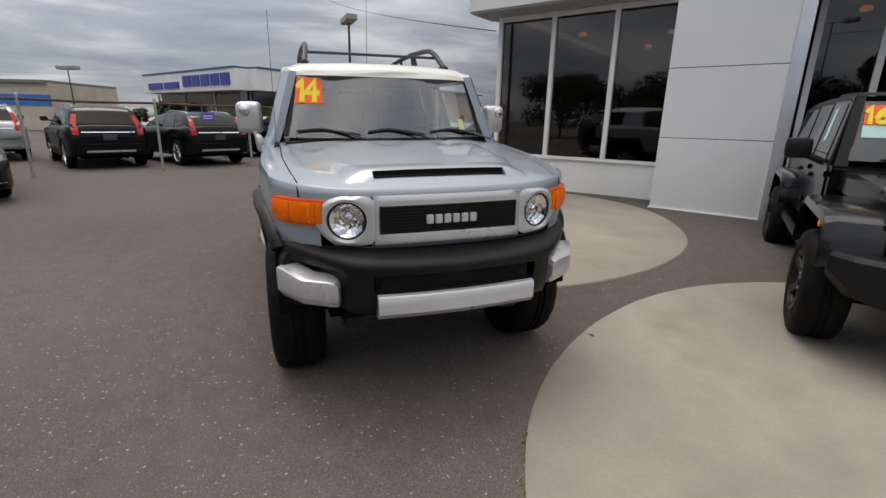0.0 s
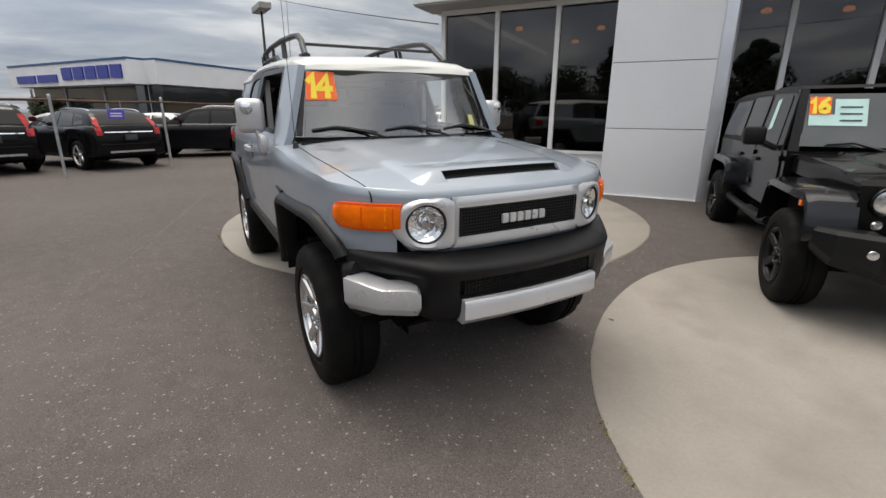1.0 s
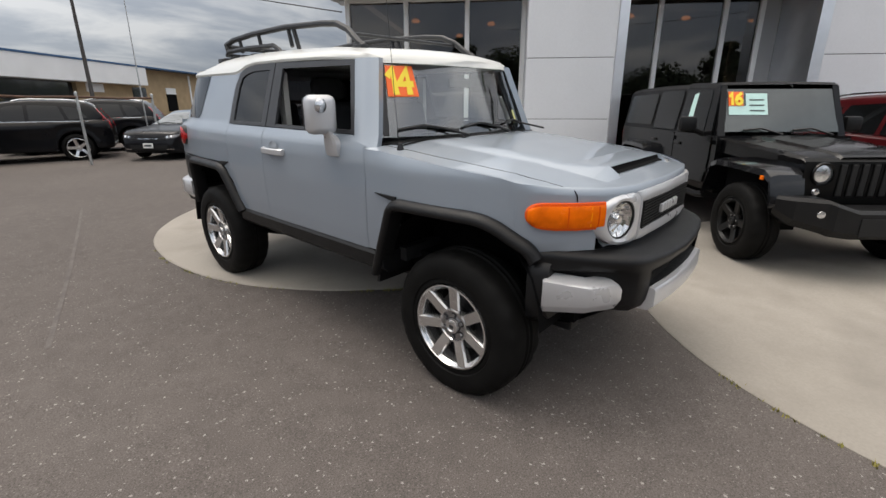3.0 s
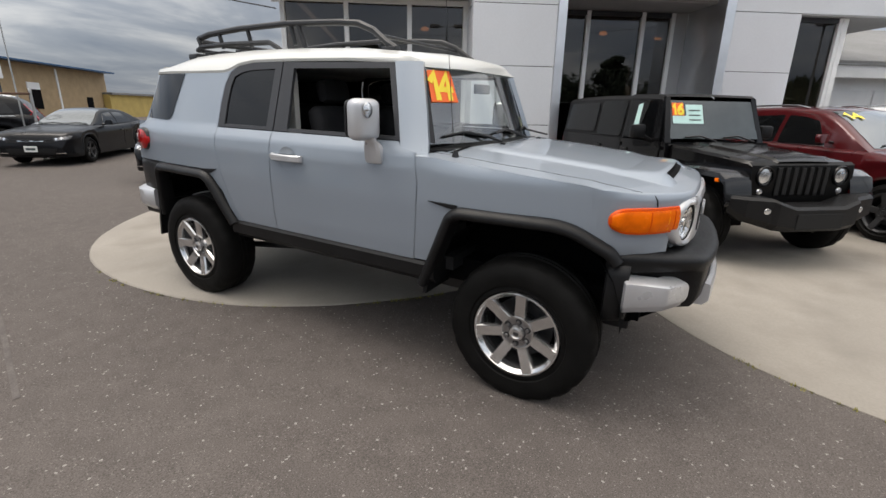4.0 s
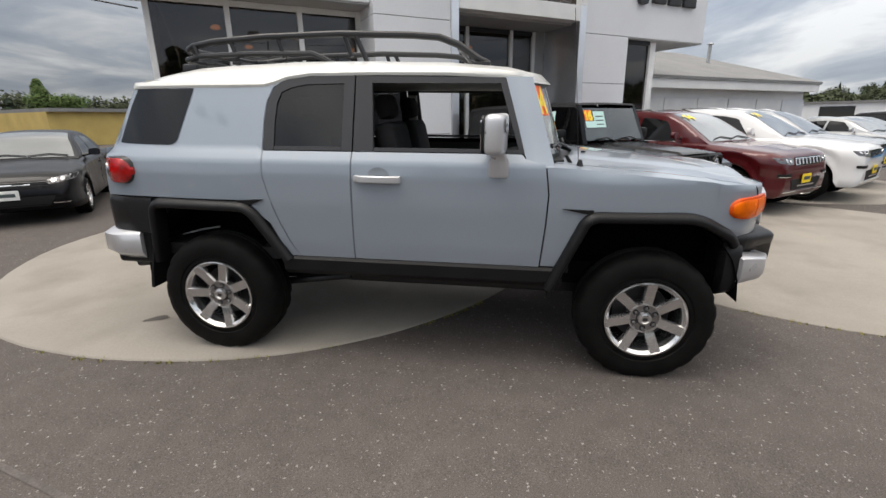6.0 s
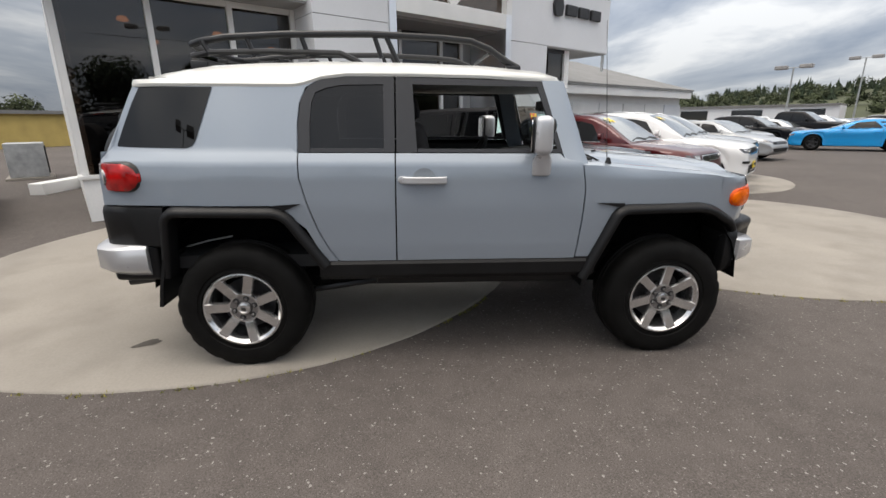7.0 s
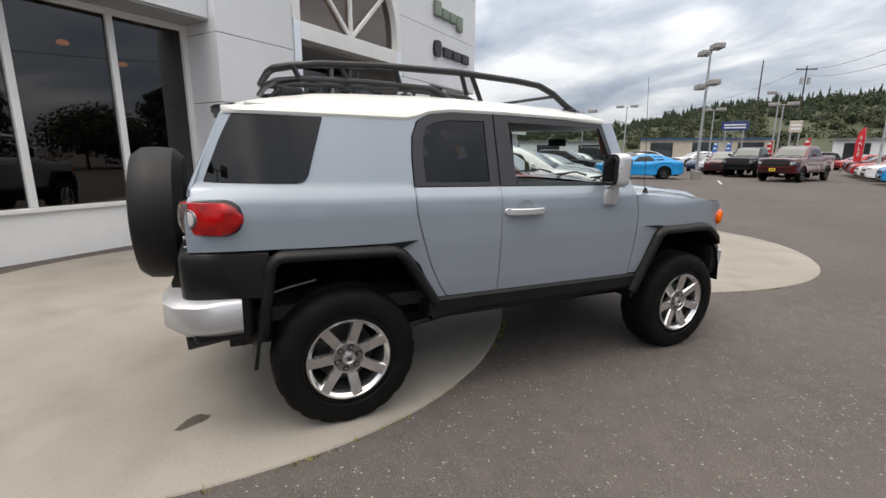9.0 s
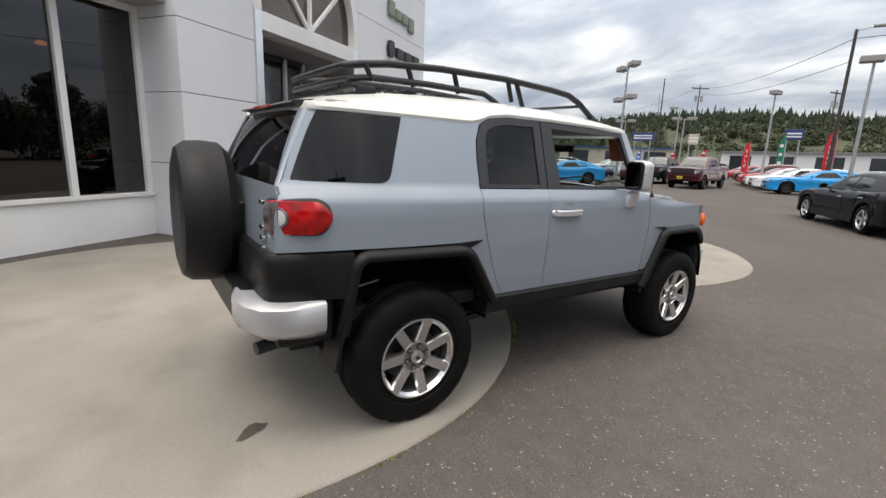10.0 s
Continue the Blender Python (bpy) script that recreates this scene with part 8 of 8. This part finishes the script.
lot_lamp(-21.0, -18.0, 8.5, "double-headed car park lamp across the drive", ((0.5, -0.5), (-0.5, 0.5)))


def utility_pole(x, y, h, label, bars=1, turn=0.0):
    t = thing("utility_pole", label, "pole", pose(x, y, ground_z(x, y) - 0.2, 0, 0, turn), "utility poles")
    part("pole", tube([(0, 0, 0), (0, 0, h)], [0.12, 0.075], 10), "wood_pole", t)
    for k in range(bars):
        part("crossarm", box((-1.3, -0.06, h - 0.5 - k * 0.9), (1.3, 0.06, h - 0.36 - k * 0.9)), "wood_pole", t)
        for x0 in (-1.2, -0.5, 0.5, 1.2):
            part("insulator", moved(lathe([(0.0, 0.16), (0.04, 0.14), (0.05, 0.0)], 8), pose(x0, 0, h - 0.36 - k * 0.9, 0, -90, 0)), "steel_post", t)
    if bars:
        for x0 in (-0.45, 0.45):
            part("transformer", moved(lathe([(0.0, 0.45), (0.2, 0.43), (0.22, -0.4), (0.0, -0.42)], 12), pose(x0, 0, h - 1.9, 0, -90, 0)), "steel_post", t)


utility_pole(-18.0, 4.0, 11.6, "wooden utility pole with crossarm and transformers across the drive", 1, 90)
utility_pole(34.0, -67.0, 13.0, "wooden utility pole with cross arm", 1, 60)
utility_pole(38.5, -65.0, 14.2, "plain tall wooden utility pole", 0)
utility_pole(6.6, -29.9, 9.3, "leaning wooden lamp pole beside the far row", 0)
utility_pole(20.0, -75.0, 12.0, "wooden utility pole with cross arm", 1, 80)
head = thing("street_lamp_head", "cobra-head lamp on a wooden pole", "lamp", pose(6.6, -29.9, 9.0))
part("arm", tube([(0, 0, 0), (-0.7, -0.3, 0.15)], 0.03, 8), "steel_post", head)
part("lamp_head", moved(box((-0.4, -0.14, -0.07), (0.4, 0.14, 0.07), 0.04), pose(-1.0, -0.42, 0.17, 0, 0, 23)), "lamp_head", head)


def wire(a, b, sag, r=0.012):
    a, b = Vector(a), Vector(b)
    w = part("overhead_wire", tube([a.lerp(b, k / 14) - Vector((0, 0, sag * 4 * (k / 14) * (1 - k / 14))) for k in range(15)], r, 5), "black_trim")
    tagged(w, "thin black overhead wire", "wire", "overhead wires")


wire((3.5, 6.5, 3.2), (3.16, 36.13, 9.95), 0.2, 0.012)
flag = thing("flag_pole", "thin bare metal pole beside the fence", "pole", pose(2.30, 14.85, ground_z(2.3, 14.85)))
part("pole", tube([(0, 0, 0), (0, 0, 3.0), (0.03, 0, 6.1)], [0.022, 0.016, 0.008], 8), "steel_post", flag)
wire((6.6, -29.9, 8.6), (34.0, -67.0, 12.4), 0.8, 0.02)
wire((6.6, -29.9, 7.4), (34.0, -67.0, 11.6), 0.8, 0.02)
wire((6.6, -29.9, 8.6), (-30.0, -20.0, 9.0), 1.0, 0.02)
wire((34.0, -67.0, 12.5), (90.0, -110.0, 14.0), 1.5, 0.02)

# ---- banners and far signs ----
for x, y, h, mt, word in ((14.2, -38.2, 3.4, "banner_red", "red"), (6.9, -31.6, 3.9, "banner_red", "red"), (13.8, -43.8, 4.3, "banner_green", "green"), (19.0, -41.0, 2.8, "banner_red", "red"), (25.0, -40.0, 2.6, "banner_blue", "blue"), (27.0, -41.0, 2.6, "banner_blue", "blue"), (22.5, -42.0, 2.6, "banner_red", "red")):
    f = thing("feather_banner", f"tall {word} feather banner with white marks", "flag", pose(x, y, ground_z(x, y), 0, 0, 25), "banners")
    part("pole", tube([(0, 0, 0), (0, 0, h * 0.8), (0.12, 0, h)], 0.018, 6), "steel_post", f)
    part("cloth", loft([[(x0, 0.03 * math.sin(z * 3), z) for x0 in (0.02, wd * 0.5, wd)] for z, wd in ((0.7, 0.42), (h * 0.4, 0.48), (h * 0.7, 0.50), (h * 0.9, 0.40), (h, 0.16))], closed=False), mt, f)
    word_on = "SALE" if (x, y) == (14.2, -38.2) else "TRUCKS" if (x, y) == (6.9, -31.6) else ""
    for k, ch in enumerate(word_on):
        gap_z = (h * 0.72 - 0.9) / len(word_on)
        part("letter", moved(text_mesh(ch, gap_z * 0.95, 0.0, 0.0), pose(0.25, 0.05, h * 0.84 - (k + 0.5) * gap_z, 90, 0, 180)), "dealer_white", f, smooth=0)
    for k in range(0 if word_on else 4):
        part("mark", box((0.12, 0.045, 1.0 + k * h * 0.17), (0.38, 0.05, 1.0 + k * h * 0.17 + h * 0.06)), "dealer_white", f)
for x, y, z, w, hh, mt in ((29.3, -46.7, 4.35, 2.5, 0.95, "sign_navy"), (14.9, -48.5, 4.5, 1.45, 0.95, "sign_navy"), (23.0, -46.0, 4.0, 1.0, 1.1, "beige_wall")):
    g = thing("roadside_sign", "far roadside sign board on two posts", "sign", pose(x, y, 0.0, 0, 0, 25), "far signs")
    part("board", box((-w / 2, -0.1, z - hh / 2), (w / 2, 0.1, z + hh / 2), 0.03), mt, g)
    for x0 in (-w / 3, w / 3):
        part("post", tube([(x0, 0, 0), (x0, 0, z - hh / 2)], 0.07, 8), "steel_post", g)
    for k in range(2):
        part("text_bar", box((-w * 0.4, 0.101, z - hh * 0.25 + k * hh * 0.3), (w * 0.4, 0.11, z - hh * 0.1 + k * hh * 0.3)), "dealer_white", g)
block_house("far_shed", "long low white building beyond the lot", (52.0, -52.0), (72.0, -34.0), 10, 0, 3.0, "dealer_white", "roof_grey", 4, "far_glass")
block_house("far_store", "low grey store beyond the lot", (36.0, -66.0), (50.0, -56.0), 10, 0, 3.4, "beige_wall", "roof_blue", 3, "far_glass")
block_house("far_hall", "long pale hall with dark openings", (-2.0, -62.0), (30.0, -68.0), 10, 0, 3.2, "dealer_white", "roof_grey", 6, "far_glass")
block_house("far_house", "low building with a reddish roof", (70.0, -30.0), (84.0, -20.0), 8, 0, 3.4, "beige_wall", "old_pipe", 2, "far_glass")

# painted bay line
for (x0, y0), (x1, y1) in (((13.9, -22.2), (11.8, -19.4)),):
    d = Vector((x1 - x0, y1 - y0)).normalized() * 0.05
    part_ob = part("line_marking", loft([[(x0 - d.y, y0 + d.x, ground_z(x0, y0) + 0.004), (x0 + d.y, y0 - d.x, ground_z(x0, y0) + 0.004)], [(x1 - d.y, y1 + d.x, ground_z(x1, y1) + 0.004), (x1 + d.y, y1 - d.x, ground_z(x1, y1) + 0.004)]], closed=False), "line_paint")
    tagged(part_ob, "worn white painted bay line", "road marking", kind="structure")


# ---- trees ----
def leaf_cloud(bm, centre, rad, n, size, rng, squash=1.0):
    """Small tilted leaf patches in a ragged ball."""
    c = Vector(centre)
    for _ in range(n):
        while True:
            p = Vector((rng.uniform(-1, 1), rng.uniform(-1, 1), rng.uniform(-1, 1)))
            if 0.25 < p.length < 1:
                break
        q = c + Vector((p.x * rad, p.y * rad, p.z * rad * squash))
        s = size * rng.uniform(0.6, 1.3)
        a = (p.normalized() + Vector((rng.uniform(-0.7, 0.7), rng.uniform(-0.7, 0.7), rng.uniform(-0.2, 1.0)))).normalized()
        b = a.orthogonal().normalized()
        e = a.cross(b)
        vs = [bm.verts.new(q + s * (b * u + e * v)) for u, v in ((-1, -0.5), (0.2, -0.8), (1, 0.3), (-0.2, 0.9))]
        bm.faces.new(vs)


def tree(x, y, h, w, shape, leaf, label, z0=0.0, seed=1, dense=900, size=0.22):
    rng = random.Random(seed)
    t = thing("tree", label, "tree", pose(x, y, z0, 0, 0, rng.uniform(0, 360)))
    trunk = [tube([(0, 0, 0), (0.05 * h * 0.1, 0, h * 0.35), (0, 0.02 * h * 0.1, h * 0.85)], [h * 0.022, h * 0.016, h * 0.005], 8)]
    bm = bmesh.new()
    clumps = 16
    for k in range(clumps):
        u = (k + 0.5) / clumps
        if shape == "cone":
            zz, rr = h * (0.12 + 0.86 * u), w * (1 - u) * 0.62 + 0.12 * w
            off = rr * 0.45
        elif shape == "column":
            zz, rr = h * (0.12 + 0.84 * u), w * 0.42 * math.sin(math.pi * (0.18 + 0.74 * u))
            off = rr * 0.35
        else:
            zz, rr = h * rng.uniform(0.35, 0.9), w * rng.uniform(0.25, 0.42)
            off = w * 0.45
        a = rng.uniform(0, 2 * math.pi)
        c = (off * math.cos(a), off * math.sin(a), zz)
        if shape != "cone" or k % 3 == 0:
            trunk.append(tube([(0, 0, zz * 0.75), (c[0] * 0.5, c[1] * 0.5, zz * 0.9), c], [h * 0.007, h * 0.005, h * 0.002], 5))
        leaf_cloud(bm, c, rr, dense // clumps, size, rng, 0.75 if shape == "round" else 0.6)
    part("trunk", join(*trunk), "bark", t)
    part("crown", bm, leaf, t, smooth=0)


tree(56.4, 67.7, 8.0, 3.6, "column", "leaf_poplar", "tall narrow poplar in full leaf", 0, 3, 4000, 0.15)
tree(58.8, 65.5, 5.6, 3.6, "round", "leaf_poplar", "bright green broadleaf tree", 0, 4, 3500, 0.15)
tree(54.0, 70.0, 5.0, 2.2, "cone", "leaf_conifer", "small dark conifer behind the garages", 0, 5, 600, 0.25)
tree(-9.6, 42.5, 2.4, 1.3, "round", "leaf_far", "small round dark green tree by the neighbouring lot", 0, 8, 1400, 0.12)
tree(-12.5, 44.0, 2.0, 1.2, "round", "leaf_far", "small dark green bush by the neighbouring lot", 0, 9, 1000, 0.12)
for k, (x, y, h, w) in enumerate(((62, 89, 5.6, 6), (70, 84, 6.2, 7), (78, 78, 5.5, 7), (84, 70, 6.0, 7))):
    tree(x, y, h, w, "round", "leaf_far", "broad green tree beyond the low garages", 0, 20 + k, 2200, 0.26)
# trees across the drive, seen in the showroom glass
for k, (x, y, h, w, sh) in enumerate(((-20, -22, 11, 6, "cone"), (-23, -18, 9, 6, "round"), (-27, -14, 11.5, 6, "cone"), (-16, -27, 8, 7, "round"), (-12, -31, 10, 6, "cone"), (-31, -9, 8, 7, "round"), (-34, -3, 9, 7, "round"), (-7, -35, 7, 7, "round"), (-33, 6, 10, 6, "cone"), (-30, 14, 7, 7, "round"), (-36, 20, 8, 7, "round"))):
    tree(x, y, h * 0.66, w * 0.8, sh, "leaf_conifer", "dark tree across the drive", -0.1, 60 + k, 8000, 0.13)

# wooded ridge: one far hill sheet, and one mass of tree crowns on it
RIDGE = [(-62, 8.0), (-57, 9.4), (-52, 10.6), (-48, 12.0), (-44, 12.6), (-40, 15.4), (-37, 18.2), (-33, 21.0), (-27, 21.6), (-21, 22.2), (-17, 20.4), (-12, 18.4), (-4, 16.5), (6, 15.0), (20, 13.5)]


def ridge_ground(a, r):
    """Height of the hillside at a bearing and a distance."""
    k = lerp_table([(105, -0.02), (135, 0.15), (180, 0.50), (235, 1.0), (300, 0.8)], r)
    return lerp_table(RIDGE, a) * k + 0.5 * math.sin(a * 1.9) * min(1.0, max(0.0, k))


def at_bearing(a, r):
    return -math.sin(radians(a)) * r, -math.cos(radians(a)) * r


bm = bmesh.new()
rows = []
for k in range(85):
    a = -64 + 86 * k / 84
    rows.append([bm.verts.new((*at_bearing(a, r), ridge_ground(a, r))) for r in (105, 120, 135, 155, 180, 205, 235, 300)])
for ra, rb in zip(rows, rows[1:]):
    for i in range(7):
        bm.faces.new((ra[i], ra[i + 1], rb[i + 1], rb[i]))
tagged(part("far_hill", bm, "hill_green", smooth=60), "green hillside beyond the car lots", "hill", kind="structure")
rng = random.Random(77)
bm = bmesh.new()
for _ in range(620):
    a, far = rng.uniform(-63, 21), rng.uniform(0, 1) ** 0.55
    r = 118 + far * 116
    (x, y), z = at_bearing(a, r), ridge_ground(a, r) - 0.5
    h, w = rng.uniform(1.8, 4.4), rng.uniform(2.0, 4.4)
    for _k in range(3):
        leaf_cloud(bm, (x + rng.uniform(-1, 1) * w * 0.4, y + rng.uniform(-1, 1) * w * 0.4, z + h * rng.uniform(0.35, 0.75)), w * rng.uniform(0.4, 0.7), 80, 0.27, rng, 0.75)
tagged(part("far_woods", bm, "leaf_far", smooth=0), "mixed green trees covering the far hillside", "woods", kind="stuff")
bm = bmesh.new()
for _ in range(900):
    # conifers stand in loose groups along the crest, thinner on the slope
    a = rng.choice((-54, -47, -40, -36, -33, -29, -25, -20, -16, -12, -8, -2, 5, 12)) + rng.gauss(0, 3.0)
    r = 236 - abs(rng.gauss(0, 26))
    (x, y), z = at_bearing(a, r), ridge_ground(a, r) - 0.5
    h, w = rng.uniform(2.0, 5.0) * (1.25 if rng.random() < 0.12 else 1.0), rng.uniform(0.9, 1.6)
    spin, lean = rng.uniform(0, 6.28), rng.uniform(-0.06, 0.06)
    for k in range(6):
        u = k / 6
        r0, z0 = w * (1.05 - u) * rng.uniform(0.7, 1.15), z + h * (0.08 + 0.86 * u)
        tip = bm.verts.new((x + lean * h * u + rng.uniform(-0.1, 0.1), y + rng.uniform(-0.1, 0.1), z0 + h * 0.24))
        ring = [bm.verts.new((x + lean * h * u + r0 * f * math.cos(spin + j * 0.57 + k), y + r0 * f * math.sin(spin + j * 0.57 + k), z0 + rng.uniform(-0.35, 0.2))) for j in range(11) for f in (rng.uniform(0.45, 0.75) if j % 2 else rng.uniform(0.85, 1.25),)]
        for p, q in zip(ring, ring[1:] + ring[:1]):
            bm.faces.new((p, q, tip))
tagged(part("far_conifers", bm, "leaf_conifer", smooth=0), "dark conifers along the ridge top", "woods", kind="stuff")
# hedge of low trees further round
bm = bmesh.new()
for _ in range(170):
    a = rng.uniform(-112, -60)
    r = rng.uniform(150, 190)
    dx, dy = math.sin(radians(-a)) * r, -math.cos(radians(-a)) * r
    for _k in range(3):
        leaf_cloud(bm, (dx + rng.uniform(-3, 3), dy + rng.uniform(-3, 3), rng.uniform(1, 8)), rng.uniform(2.5, 4), 45, 0.5, rng, 0.8)
tagged(part("far_woods", bm, "leaf_far", smooth=0), "distant belt of green trees", "woods", kind="stuff")

# ---- small things on the ground ----
for cx, cy, a, b, turn in ((-0.527, 3.512, 0.090, 0.042, 122), (1.2, -0.35, 0.022, 0.012, 100)):
    n = 28
    rr = random.Random(int(cx * 100))
    ring = []
    for k in range(n):
        t = 2 * math.pi * k / n
        f = 1 + 0.18 * math.sin(3 * t + 1) + rr.uniform(-0.08, 0.08)
        x0, y0 = a * f * math.cos(t), b * f * math.sin(t)
        c, s = math.cos(radians(turn)), math.sin(radians(turn))
        x1, y1 = cx + x0 * c - y0 * s, cy + x0 * s + y0 * c
        ring.append((x1, y1, ground_z(x1, y1) + 0.0185))
    bm = bmesh.new()
    bm.faces.new([bm.verts.new(p) for p in ring])
    tagged(part("oil_stain", bm, "stain_dark", smooth=0), "dark oil drip stain on the concrete pad", "stain", kind="stuff")


def weeds(spots):
    rng = random.Random(9)
    bm = bmesh.new()
    for x, y, n, spread in spots:
        for _ in range(n):
            px, py = x + rng.gauss(0, spread), y + rng.gauss(0, spread)
            z = ground_z(px, py)
            a, h = rng.uniform(0, 6.28), rng.uniform(0.006, 0.026)
            d = Vector((math.cos(a), math.sin(a), 0))
            w = Vector((-d.y, d.x, 0)) * 0.004
            p = Vector((px, py, z))
            bm.faces.new([bm.verts.new(q) for q in (p - w, p + w, p + d * h * 0.6 + Vector((0, 0, h)))])
    tagged(part("weeds", bm, "weed", smooth=0), "yellow-green grass weeds along the pad edge", "weeds", kind="stuff")


spots = []
rng = random.Random(12)
for (cx, cy, r), arcs in zip(PADS, (((145, 176),), ((168, 210), (222, 236)), ())):
    for a0, a1 in arcs:
        for k in range(34):
            a = radians(rng.uniform(a0, a1))
            spots.append((cx + (r + 0.015) * math.cos(a), cy + (r + 0.015) * math.sin(a), rng.randint(1, 8), 0.010))
weeds(spots)

# a faint repaired joint across the asphalt
seam = []
for x, y in ((-2.25, 2.25), (-2.04, 3.05), (-1.80, 4.0), (-1.45, 5.48), (-1.1, 7.0)):
    seam.append([(x - 0.016, y, ground_z(x, y) + 0.004), (x + 0.016, y, ground_z(x, y) + 0.004)])
material("joint_seal", (0.100, 0.088, 0.082), 0.88, vary=0.25, scale=5.0, fine=0.25, fine_scale=90.0)
tagged(part("pavement_joint", loft(seam, closed=False), "joint_seal"), "faint paler sealed joint across the asphalt", "road marking", kind="structure")
